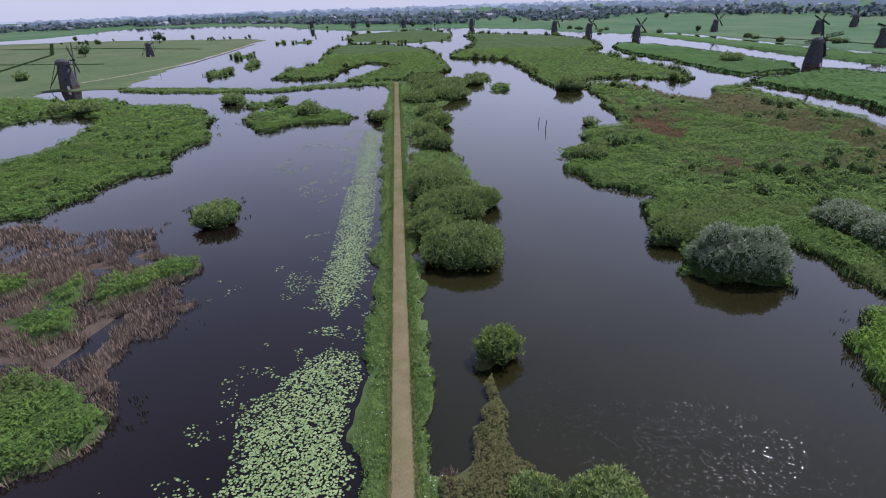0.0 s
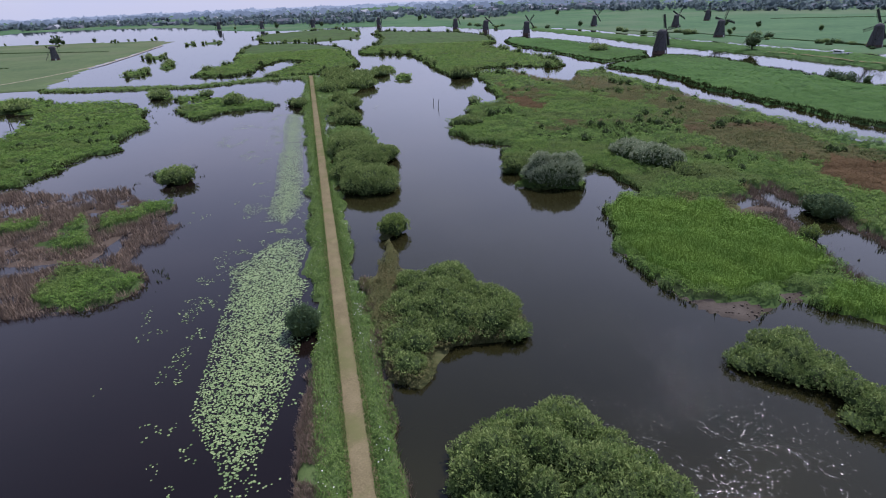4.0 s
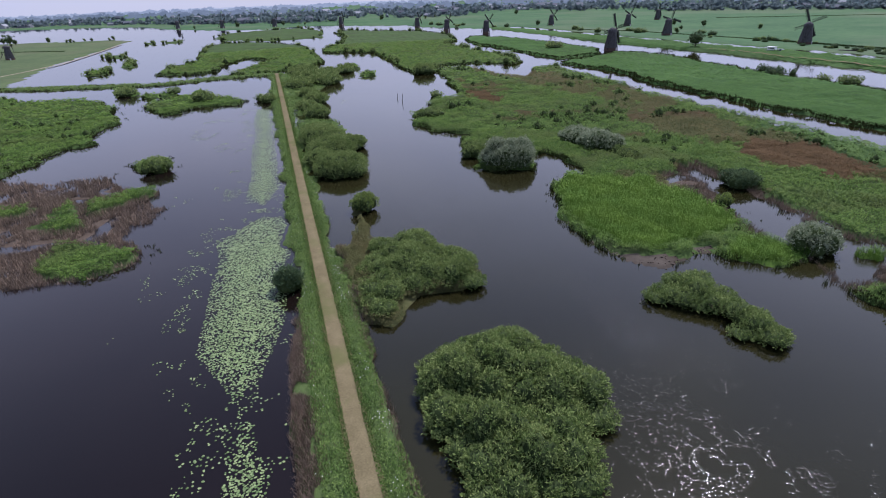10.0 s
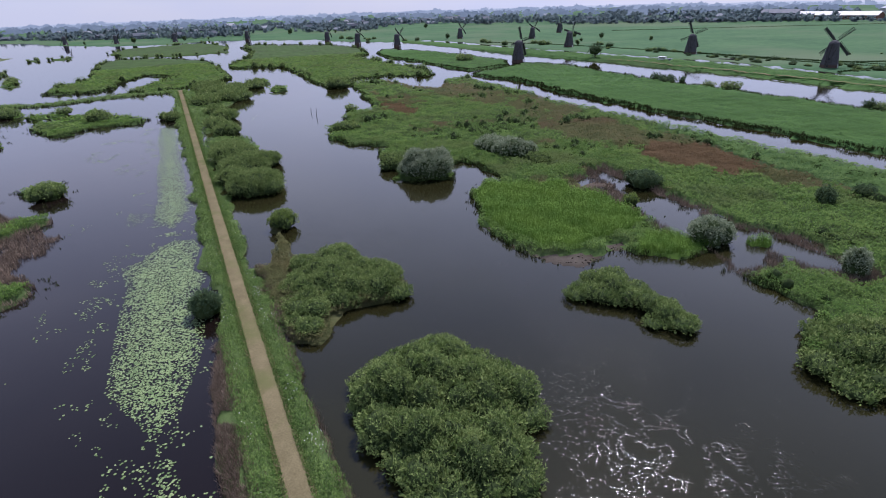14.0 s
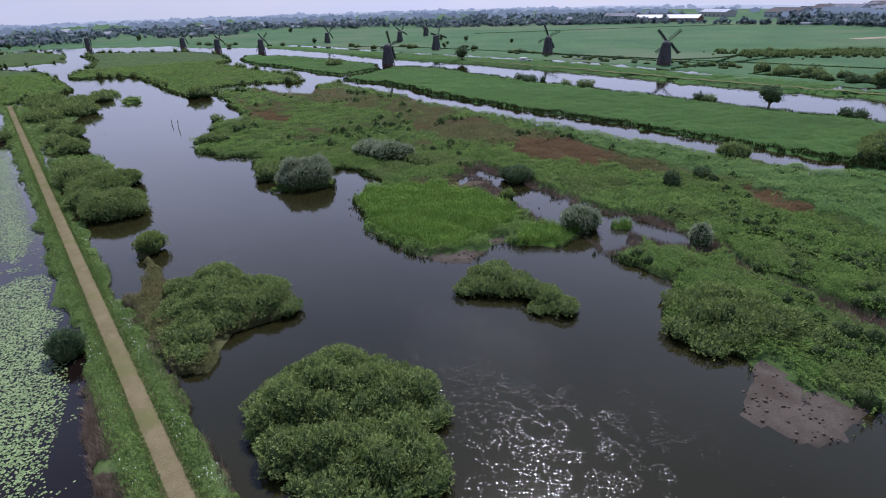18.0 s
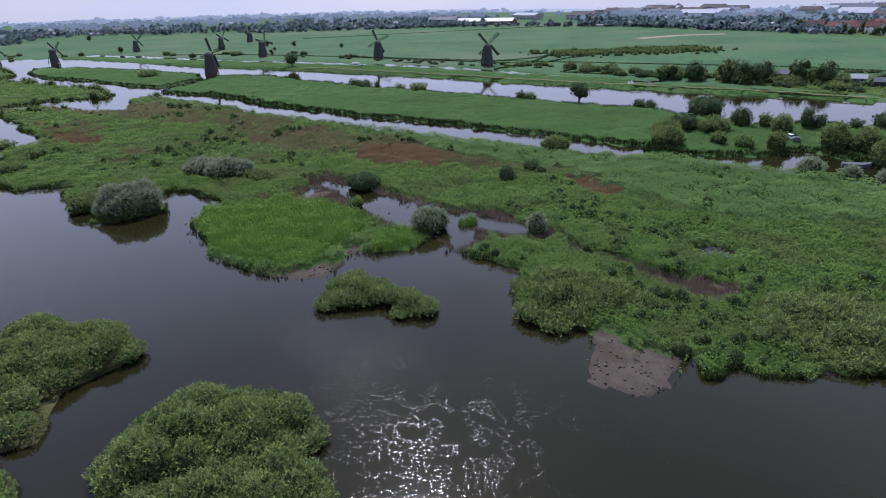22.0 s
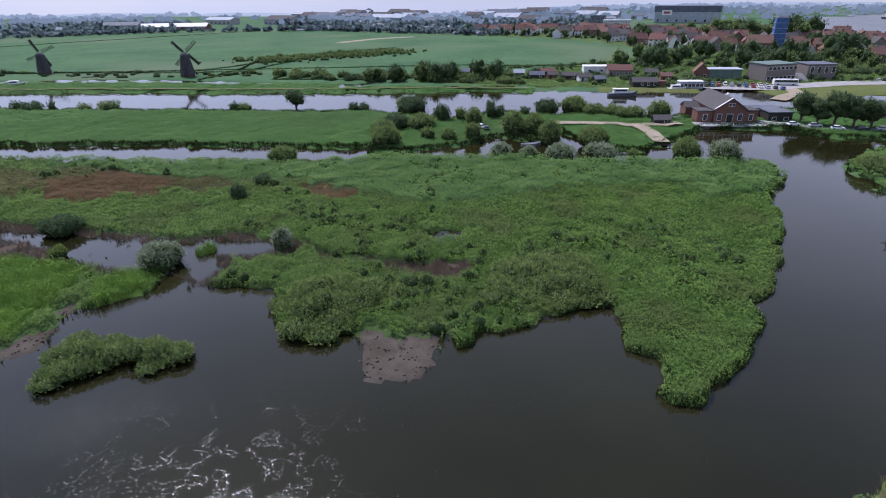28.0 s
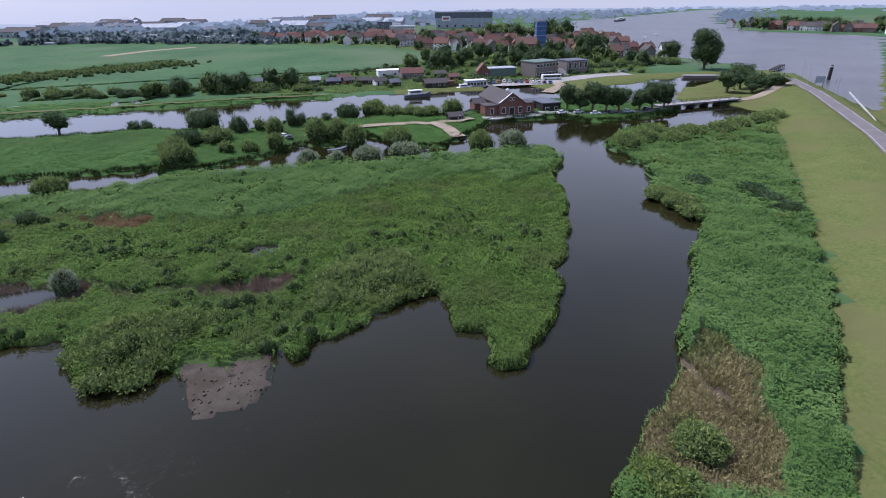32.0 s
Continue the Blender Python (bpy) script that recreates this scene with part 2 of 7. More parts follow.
WATER = water_material("peaty_water", (0.0075, 0.005, 0.004), 0.03)
WATER_SILT = water_material("silty_water", (0.0145, 0.0138, 0.0048), 0.06, 0.065)
WATER_RIPPLE = water_material("rippled_water", (0.0145, 0.0138, 0.0048), 0.12, 0.0)
WATER_RIVER = water_material("river_water", (0.075, 0.075, 0.07), 0.32, 2.5)
M_BED = material("lake_bed", (0.03, 0.025, 0.018), (0.06, 0.05, 0.035), 0.6)
# reed grounds darkened in colour so gaps between the leaves read as shade
M_REED = material("reed_bed_shade_tone", (0.03, 0.056, 0.016), (0.062, 0.1, 0.028), 0.16, 0.85, 0.12, 1.6, fine=0.6, third=(0.042, 0.06, 0.022))
M_BRIGHT = material("young_reed_shade_tone", (0.05, 0.098, 0.016), (0.095, 0.16, 0.028), 0.3, 0.85, 0.10, 2.0, fine=0.5)
M_BLUE = material("tall_reed_shade_tone", (0.038, 0.078, 0.028), (0.075, 0.125, 0.05), 0.12, 0.85, 0.14, 1.8, fine=0.5)
M_BROWN = material("dead_reed_soil", (0.05, 0.038, 0.028), (0.115, 0.09, 0.066), 0.35, 0.9, 0.08, 3.0, fine=0.5)
M_RED = material("rusty_sedge", (0.06, 0.045, 0.02), (0.11, 0.075, 0.036), 0.2, 0.9, 0.1, 2.5, fine=0.5)
M_PASTURE = material("grazed_pasture", (0.052, 0.082, 0.036), (0.098, 0.13, 0.056), 0.03, 0.9, 0.0, fine=0.4, third=(0.105, 0.115, 0.062))
M_SEDGE = material("olive_sedge", (0.045, 0.055, 0.02), (0.09, 0.088, 0.038), 0.2, 0.9, 0.1, 2.5, fine=0.5)
M_MUD = material("grey_mud", (0.04, 0.034, 0.027), (0.10, 0.086, 0.068), 0.5, 0.95, 0.12, 2.5, fine=0.5, third=(0.055, 0.045, 0.034))
M_FIELD = material("meadow_grass", (0.036, 0.085, 0.022), (0.066, 0.128, 0.034), 0.05, 0.9, 0.1, 0.8, fine=0.5, third=(0.055, 0.09, 0.032))
M_POLDER = material("polder_grass", (0.032, 0.08, 0.036), (0.078, 0.142, 0.06), 0.02, 0.9, 0.0, fine=0.4, third=(0.088, 0.125, 0.066))
M_DIKE = material("mown_dike_grass", (0.062, 0.092, 0.024), (0.132, 0.14, 0.048), 0.16, 0.9, 0.08, 2.0, fine=0.6, third=(0.108, 0.112, 0.042))
M_TRACK = material("trodden_earth", (0.1, 0.085, 0.042), (0.195, 0.162, 0.088), 0.5, 0.95, 0.03, 5.0, fine=0.5, third=(0.112, 0.112, 0.045))
M_VERGE = material("rough_verge_grass", (0.045, 0.078, 0.024), (0.09, 0.128, 0.042), 0.5, 0.9, 0.12, 3.0, fine=0.5)
M_ASPHALT = material("asphalt", (0.13, 0.12, 0.12), (0.19, 0.175, 0.17), 0.3, 0.9, 0.01, 30, fine=0.4)
M_LEAF = material("willow_leaf", (0.08, 0.13, 0.032), (0.215, 0.27, 0.09), 0.45, 0.85, translucent=0.25, island=0.4, canopy=0.4)
M_SILVER = material("silver_willow_leaf", (0.11, 0.15, 0.075), (0.33, 0.37, 0.235), 0.5, 0.6, translucent=0.25, island=0.4, canopy=0.45)
M_OAK = material("broad_leaf", (0.038, 0.07, 0.032), (0.095, 0.14, 0.064), 0.25, 0.6, translucent=0.25, island=0.35, canopy=0.45)
M_LIME = material("fresh_leaf", (0.10, 0.15, 0.03), (0.20, 0.26, 0.07), 0.25, 0.6, translucent=0.3, island=0.35, canopy=0.45)
# near-black green of the crown cores stands in for the shade within
M_CORE = material("crown_inner_shade", (0.026, 0.042, 0.014), (0.055, 0.078, 0.03), 1.2, 0.9, 0.2, 2.0)
M_BARK = material("bark", (0.07, 0.055, 0.04), (0.14, 0.115, 0.09), 3.0, 0.95, 0.03, 12)
M_BL_REED = material("reed_blade", (0.05, 0.106, 0.02), (0.142, 0.222, 0.05), 0.22, 0.7, translucent=0.3, island=0.4, canopy=0.65, third=(0.1, 0.14, 0.04))
M_BL_BRIGHT = material("young_reed_blade", (0.078, 0.165, 0.025), (0.165, 0.275, 0.046), 0.2, 0.7, translucent=0.35, island=0.25, canopy=0.75)
M_BL_BLUE = material("tall_reed_blade", (0.072, 0.145, 0.036), (0.15, 0.24, 0.072), 0.1, 0.7, translucent=0.3, island=0.22, canopy=0.75)
M_BL_DRY = material("dead_reed_blade", (0.115, 0.088, 0.06), (0.26, 0.195, 0.14), 0.2, 0.85, translucent=0.15, island=0.4, canopy=0.6)
M_BL_STRAW = material("straw_blade", (0.14, 0.13, 0.05), (0.31, 0.27, 0.13), 0.25, 0.85, translucent=0.2, island=0.35, canopy=0.75, third=(0.105, 0.145, 0.04))
M_LILY = material("lily_pad", (0.085, 0.14, 0.042), (0.22, 0.285, 0.115), 0.35, 0.45, island=0.6, spec=0.25)
# dark colour carries bank shade on edge reeds; tussocks in the shallows share it
M_EDGE = material("bank_shade_and_tussock_reed", (0.022, 0.032, 0.01), (0.06, 0.075, 0.024), 0.2, 0.8, translucent=0.1, island=0.5)
M_HERB = material("marsh_herb_leaf", (0.075, 0.13, 0.03), (0.15, 0.225, 0.065), 0.12, 0.65, translucent=0.25, island=0.5, canopy=0.4)
M_BL_FIELD = material("meadow_blade", (0.046, 0.108, 0.024), (0.086, 0.168, 0.04), 0.06, 0.75, translucent=0.25, island=0.25, canopy=0.8)
M_BL_RED = material("rusty_sedge_blade", (0.085, 0.058, 0.028), (0.135, 0.09, 0.045), 0.2, 0.85, translucent=0.15, island=0.25, canopy=0.8)
M_BL_SEDGE = material("olive_sedge_blade", (0.06, 0.078, 0.026), (0.13, 0.122, 0.05), 0.14, 0.8, translucent=0.2, island=0.35, canopy=0.7, third=(0.105, 0.08, 0.04))
M_BL_VERGE = material("verge_blade", (0.06, 0.118, 0.024), (0.155, 0.225, 0.06), 0.35, 0.75, translucent=0.25, island=0.4, canopy=0.55)

# ---- plan of land and water ----
PLAN = {
    "wet": [(-900, 60), (-745, 770), (-693, 834), (-691, 962), (-707, 1120), (-503, 1085), (-363, 1004), (-284, 879), (-202, 796), (-124, 758), (-84, 800), (-28, 770), (22, 719), (61, 698), (76, 650), (105, 613), (137, 573), (169, 585), (189, 548), (208, 444), (231, 376), (247, 327), (266, 269), (278, 223), (284, 180), (285, 141), (285, 108), (288, 81), (291, 58), (277, 78)]
    + [(285, 43), (292, 14), (298, -13), (283, -29), (289, -53), (288, -72), (291, -88), (295, -109), (309, -107), (306, -132), (288, -143), (269, -145), (285, -160), (301, -182), (324, -230), (330, -267), (302, -242), (280, -211), (260, -197), (248, -189), (232, -207), (220, -210), (197, -206), (137, -167), (97, -144), (74, -129), (52, -113.2), (32.8, -98), (0, -80), (-100, -80), (-900, -80)],
    "left_marsh": [(-103, 97), (-97, 98), (-88, 95), (-77, 94), (-67, 94), (-60, 85), (-52, 83), (-50, 80), (-49, 74), (-46, 67), (-46, 59), (-49, 57), (-47, 52), (-45, 47), (-43, 42), (-43, 38), (-46, 35), (-46, 33), (-58, 32), (-87, 45), (-113, 73), (-112, 93)],
    "left_meadow": [(-115, 96), (-105, 99), (-100, 102), (-99, 107), (-96, 117), (-96, 132), (-86, 137), (-94, 147), (-96, 160), (-93, 169), (-101, 185), (-109, 205), (-117, 217), (-135, 234), (-158, 234), (-180, 250), (-196, 256), (-200, 246), (-236, 269), (-278, 261), (-277, 171), (-171, 98)],
    "left_pond": [(-189, 135), (-206, 188), (-191, 197), (-184, 215), (-170, 216), (-158, 210), (-153, 201), (-149, 187), (-144, 172), (-141, 160), (-142, 154), (-144, 148), (-144, 143), (-143, 124), (-148, 108)],
    "left_field": [(-304, 190), (-247, 229), (-219, 248), (-217, 257), (-236, 269), (-243, 282), (-222, 289), (-195, 289), (-205, 307), (-219, 363), (-233, 434), (-242, 510), (-258, 648), (-294, 688), (-413, 707), (-540, 735), (-648, 719), (-917, 736)],
    "cross_dike": [(-203, 290), (-172, 286), (-112, 276), (-76, 293), (-55, 298), (-51, 284), (-73, 281), (-108, 265), (-164, 272), (-197, 280)],
    "mid_marsh": [(-127, 314), (-128, 346), (-118, 377), (-128, 421), (-144, 519), (-135, 546), (-89, 531), (-51, 475), (-30, 373), (-25, 329), (-42, 316), (-46, 299), (-54, 294), (-75, 291), (-75, 319), (-62, 362), (-85, 386), (-92, 348), (-90, 315), (-104, 306)],
    "far_marsh": [(-168, 647), (-161, 720), (-80, 759), (-44, 666), (-38, 565), (-92, 551), (-143, 583)],
    "lake_isle_a": [(-180, 338), (-181, 351), (-176, 373), (-168, 357), (-163, 334), (-168, 323)],
    "lake_isle_b": [(-213, 454), (-218, 478), (-201, 474), (-192, 449), (-195, 437)],
    "lake_isle_c": [(-170, 378), (-177, 421), (-167, 400), (-158, 363)],
    "lake_isle_d": [(-230, 599), (-221, 611), (-209, 578), (-220, 575)],
    "lake_isle_e": [(-212, 600), (-198, 625), (-184, 583), (-200, 575)],
    "pond_isle_a": [(-123, 241), (-129, 259), (-118, 255), (-110, 239), (-111, 233)],
    "pond_isle_b": [(-103, 224), (-106, 237), (-91, 240), (-89, 229), (-98, 224)],
    "pond_isle_c": [(-95, 199), (-97, 210), (-87, 220), (-83, 223), (-82, 239), (-73, 222), (-62, 214), (-51, 203), (-52, 195), (-60, 191), (-71, 194), (-75, 182), (-82, 179)],
    "stump_isle": [(-62, 96), (-65, 104), (-62, 113), (-56, 107), (-54, 102), (-53, 95), (-57, 94)],
    "dike_bushes": [(-50, 283), (-34, 301), (-17, 282), (-13, 260), (-17, 225), (-21, 214), (-17, 193), (-15, 172), (-18, 154), (-8, 148), (-6, 134), (-2, 121), (-2, 110), (-4, 100), (0, 92), (0, 84), (-3, 77), (-10, 76), (-13, 78), (-15, 87), (-19, 103), (-24, 135), (-37, 210)],
    "dike_pool": [(-26, 159), (-23, 163), (-21, 150), (-24, 147)],
    "mid_islet": [(-2, 264), (4, 272), (9, 266), (6, 256), (0, 254)],
    "mid_islet_b": [(-16, 298), (-10, 312), (-3, 309), (-2, 291), (-10, 281), (-14, 284)],
    "central_marsh": [(-31, 411), (-26, 446), (-18, 484), (-17, 558), (-31, 625), (-13, 662), (26, 624), (65, 595), (85, 527), (88, 486), (83, 446), (69, 427), (75, 400), (81, 365), (90, 335), (97, 301), (95, 280), (87, 272), (71, 287), (49, 285), (42, 278), (42, 261), (33, 248), (28, 261), (21, 298), (19, 313), (10, 381), (-12, 392), (-24, 394)],
    "creek": [(80, 65), (81, 49), (81, 36), (82, 24), (86, 18), (87, 6), (86, 1), (81, 5), (81, 12), (74, 8), (71, 8), (71, 13), (72, 16), (70, 21), (71, 34), (74, 49)],
    "mud_shore": [(38, 48), (37, 38), (38, 31), (40.4, 24.1), (43, 19.5), (46.2, 17.1), (54, 21), (58, 20), (58, 24), (52, 22), (44.5, 23.1), (41, 29), (38, 39)],
    "isl3": [(80, 17), (83, 17), (84, 15), (81, 13), (79, 15)],
    "red_patch": [(99, 80), (108, 84), (116, 76), (122, 65), (123, 54), (114, 47), (106, 49), (99, 56), (97, 67)],
    "brown_a": [(47, 192), (53, 187), (55, 170), (51, 154), (47, 160), (45, 175)],
    "brown_b": [(121, 15), (129, 14), (127, 6), (119, -2), (114, -1), (113, 7)],
    "brown_c": [(67, 63), (76, 62), (78, 49), (76, 35), (71, 33), (67, 46)],
    "brown_strip": [(92, 4), (86, -8), (84, -19), (85.9, -29.2), (89, -37), (84.7, -39.1), (80.1, -36), (80, -28.7), (81.4, -17.4), (84, -8)],
    "bright_reed": [(43, 58), (47, 64), (54, 64), (63, 60), (69, 48), (69, 35), (68, 30), (63, 28), (56, 26), (50, 24), (44, 26), (40, 34), (39, 46)],
    "bright_reed_b": [(60, 23), (64, 25), (70, 23), (72, 16), (64, 16), (58, 18)],
    "blue_reed": [(132, 39), (140, 24), (151, 6), (156, -20), (160, -33), (160, -57), (166, -85), (165, -108), (146, -102), (132, -85), (143, -80), (136, -56), (122, -37), (114, -18), (120, 2), (126, 23)],
    "blue_reed_b": [(129, 107), (129, 72), (135, 44), (137, 27), (146, 7), (157, -7), (125, -19), (119, -10), (123, 3), (124, 18), (121, 33), (119, 61), (121, 94)],
    "mill_field": [(91, 450), (104, 482), (125, 458), (142, 404), (155, 361), (161, 322), (151, 296), (120, 285), (113, 315), (105, 367), (93, 401)],
    "long_field": [(115, 266), (146, 285), (167, 297), (184, 274), (184, 230), (190, 181), (197, 144), (203, 112), (207, 86), (210, 63), (214, 44), (218, 33), (217, 32), (212, 18), (209, 3), (214, -12), (225, -16), (224, -27), (224, -35), (227, -55), (228, -72), (228, -86), (232, -94), (226, -93), (249, -118), (256, -139), (246, -163), (240, -179), (229, -181)]
    + [(214, -171), (208, -147), (207, -133), (216, -123), (214, -112), (213, -96), (198, -88), (180, -76), (175, -74), (177, -57), (192, -49), (197, -45), (182, -42), (181, -31), (183, -28), (180, -21), (174, -22), (165, -10), (159, 3), (156, 11), (162, 11), (160, 16), (158, 31), (155, 49), (150, 79), (141, 116), (134, 153), (129, 194), (129, 227), (119, 250)],
    "canal_dike": [(125, 657), (166, 479), (185, 367), (215, 285), (226, 234), (236, 190), (246, 133), (255, 92), (259, 70), (267, 38), (274, 10), (279, -16), (280, -29), (288, -28), (288, -1), (282, 42), (275, 77), (286, 80), (282, 106), (277, 135), (275, 173), (265, 237), (238, 313), (212, 391), (179, 518)],
    "bush_isle": [(-7, 37), (-4, 38), (-2, 51), (-1, 51), (1, 38), (6.1, 33), (14.2, 29), (17.6, 21.4), (14.3, 18.1), (6.4, 18.1), (4.9, 13.3), (1.6, 9.4), (-1.7, 10.9), (-4, 16.7)],
    "tiny_isle": [(-5, 53), (-2, 61), (1, 58), (0, 54), (-2, 52)],
    "willow_isle": [(4.2, -1.3), (8.6, 0.9), (17, 3.7), (21.7, -4.5), (24.2, -8.8), (23.5, -12), (20.1, -16), (19.5, -21.2), (7.9, -22.4), (6.4, -15.3), (5.5, -10.6)],
    "clump_isle": [(40.2, 9), (44.3, 12.9), (49.3, 12.9), (50.9, 6.4), (52, 1.6), (50.9, -4), (48.9, -5.7), (46.3, -3.1), (46.6, 3.6), (43.4, 5.8), (41.1, 7.4)],
    "east_bank": [(167, -126), (181, -132), (192, -143), (183, -153), (184, -171), (197, -188), (208, -207), (206, -218), (137, -167), (97, -144), (74, -129), (52, -113.2), (31.6, -97.6), (10, -85), (2, -76), (10, -68), (35.3, -75.2), (40.8, -79.7), (47.4, -85.7), (55.6, -92), (60.7, -95), (66.3, -99.3), (81, -108), (90, -114), (100, -121), (107, -123), (112, -119), (123, -120), (145, -128), (156, -126)],
    "straw_mud": [(55, -91.6), (52, -91.8), (48.6, -91.8), (45.6, -93.2), (43.2, -96), (44.6, -97.6), (47.2, -95.2), (50, -93.4), (54.6, -92.8)],
    "dry_reed": [(61.7, -99), (57.3, -100.6), (52, -102.1), (46, -97.4), (39, -96), (33.5, -91.4), (36, -76.4), (40.8, -80.3), (47.3, -86), (55.6, -92.2)],
    "small_pond": [(97, -25), (101, -29), (101, -32), (98, -32), (96, -28)],
    "river": [(1150, -423), (1290, -579), (1710, -943), (2123, -1378), (1266, -797), (957, -632), (747, -544), (697, -573), (640, -603), (579, -598), (700, -700), (197, -250), (237, -267), (282, -285), (326, -304), (350, -297), (386, -300), (434, -286), (539, -272), (680, -292), (767, -298)],
    "lily_a": [(-27, 34), (-30, 46), (-28, 48), (-23, 53), (-22, 56), (-18, 56), (-17, 48), (-15, 40), (-15.1, 34.2)],
    "lily_b": [(-27, 60), (-21, 58.5), (-29, 71), (-30, 84), (-35, 114), (-37, 135), (-31, 133), (-25, 97), (-22, 78), (-23, 67), (-24, 62)],
    "lily_c": [(-24.2, 7.9), (-26.9, 29.4), (-27, 40), (-27, 50), (-23, 57), (-18, 55), (-15.7, 34.4), (-13.2, 15.6), (-14.2, 6.7), (-14.8, 1.1), (-17.1, -2.8), (-19.3, 0.8)],
    "mud_flat": [(65.1, -38.8), (61.9, -38.2), (57, -38.9), (52.4, -37.2), (50, -32.6), (50.9, -29.4), (56.2, -26.7), (61, -24.8), (62.3, -26.2), (61.4, -31.6), (62.3, -34.4)],
    "green_a": [(-62, 69), (-63, 74), (-58, 82), (-52, 82), (-51, 79), (-55, 74), (-60, 68)],
    "green_b": [(-70, 60), (-69, 64), (-66, 66), (-62, 63), (-59, 59), (-64, 57), (-67, 58)],
    "green_c": [(-70, 69), (-68, 74), (-66, 72), (-67, 67)],
    "green_d": [(-61, 48), (-56, 49), (-50, 48), (-47, 43), (-44, 42), (-45, 37), (-47, 35), (-48, 33), (-58, 38)],
    "green_e": [(-83, 73), (-79, 75), (-78, 70), (-79, 69), (-84, 68)],
    "bush_thicket": [(-1.9, 24.4), (-0.9, 29.6), (4.4, 33.2), (11.2, 31.6), (15.5, 27.1), (17.6, 21.4), (14.2, 17.8), (6.4, 18.1), (3.9, 14.5), (1.6, 9.9), (-1.1, 10.8), (-0.7, 17.5)],
    "east_thicket": [(58.5, -13.7), (63.3, -10.4), (71.6, -10.9), (75, -18), (74.6, -26.6), (74.7, -28.7), (69.1, -26.4), (62.8, -23.9), (58.6, -20.9), (57.2, -17.5)],
    "brush_thicket": [(72.8, -41.4), (83.8, -40.2), (93, -48), (93, -58), (84.6, -61.8), (78.6, -61.4), (74.3, -51.1)],
    "lily_d": [(-15.7, -17.3), (-16.3, -11.3), (-15.9, -6.4), (-14.5, -5.7), (-13.1, -10.9), (-11.4, -14.1), (-11.4, -17.7)],
    "narrow_canal": [(191, 545), (211, 449), (231, 376), (247, 327), (266, 269), (278, 223), (284, 180), (284, 145), (277, 135), (273, 171), (267, 212), (257, 257), (238, 313), (212, 391), (179, 518)],
    "right_marsh": [(41, 267), (50, 271), (66, 264), (70, 235), (83, 223), (96, 254), (106, 253), (113, 219), (115, 173), (121, 130), (126, 103), (130, 84), (133, 61), (138, 46), (139, 37), (141, 27), (145, 17), (150, 7)]
    + [(152, 7), (156, -20), (160, -33), (160, -57), (166, -85), (170, -105), (165, -108), (151, -105), (131, -98), (111, -94), (95, -90), (83.5, -84.6), (73.6, -81.9), (66.5, -77.9), (60.4, -73.8), (56.7, -72), (56.3, -68.5), (57.4, -66.3), (63.1, -68.1), (65.4, -67), (65.9, -62.8), (73.3, -62.3), (78, -61.4), (74.2, -54.7), (72.1, -50.7), (68.9, -50.3), (66.2, -48), (65, -46.4), (66, -43.9), (62.7, -42.3), (61.7, -40.2), (63.8, -38.7)]
    + [(61.9, -38.2), (57, -38.9), (52.9, -37.1), (50.5, -32.4), (51.3, -29.6), (56.1, -27.3), (59.7, -25.5), (61.6, -24.5)]
    + [(60.7, -23.6), (58.6, -20.9), (57.5, -17.3), (59.7, -12.7), (63.9, -9.7), (68.9, -7.8), (69.5, -4.6), (70.1, 0.1), (68.2, 4.2), (67, 8), (69, 12), (70, 15), (63, 15), (58, 18), (57, 20), (54, 21), (46.4, 17.5), (43.2, 19.8), (40.4, 24.1), (38, 31), (37, 38), (38, 47), (42, 58), (47, 65), (52, 66), (53, 75), (49, 87), (45, 83), (41, 72), (28, 76), (29, 90), (27, 101), (30, 109), (33, 113), (23, 121), (15, 134), (20, 142), (17, 148), (23, 155), (28, 158), (25, 166), (30, 178), (46, 183), (43, 193), (40, 207), (42, 233)],
}


def value_noise(x, y, cell, seed=0):
    """Smooth noise in 0..1 over the plan."""
    u, v = np.asarray(x, float) / cell + 1000.0, np.asarray(y, float) / cell + 1000.0
    i, j = np.floor(u).astype(np.int64), np.floor(v).astype(np.int64)
    fu, fv = u - i, v - j
    fu, fv = fu * fu * (3 - 2 * fu), fv * fv * (3 - 2 * fv)

    def h(a, b):
        n = (a * 374761393 + b * 668265263 + seed * 144665) & 0x7FFFFFFF
        n = ((n ^ (n >> 13)) * 1274126177) & 0x7FFFFFFF
        return ((n ^ (n >> 16)) & 0xFFFF) / 65535.0

    return (h(i, j) * (1 - fu) + h(i + 1, j) * fu) * (1 - fv) + (h(i, j + 1) * (1 - fu) + h(i + 1, j + 1) * fu) * fv


def signed(poly, x, y, reach=6.0):
    """Metres inside an outline (negative outside), kept within reach."""
    p = np.array(poly, float)
    out = np.full(x.shape, -reach)
    near = np.nonzero((x > p[:, 0].min() - reach) & (x < p[:, 0].max() + reach) & (y > p[:, 1].min() - reach) & (y < p[:, 1].max() + reach))[0]
    if not len(near):
        return out
    px, py = x[near], y[near]
    dist, inside = np.full(px.shape, reach), np.zeros(px.shape, bool)
    for (ax, ay), (bx, by) in zip(p, np.roll(p, -1, 0)):
        ex, ey = bx - ax, by - ay
        s = np.clip(((px - ax) * ex + (py - ay) * ey) / (ex * ex + ey * ey + 1e-9), 0, 1)
        dist = np.minimum(dist, np.hypot(px - ax - s * ex, py - ay - s * ey))
        if ay != by:
            inside ^= ((ay > py) != (by > py)) & (px < (py - ay) / (by - ay) * ex + ax)
    out[near] = np.where(inside, dist, -dist)
    return out


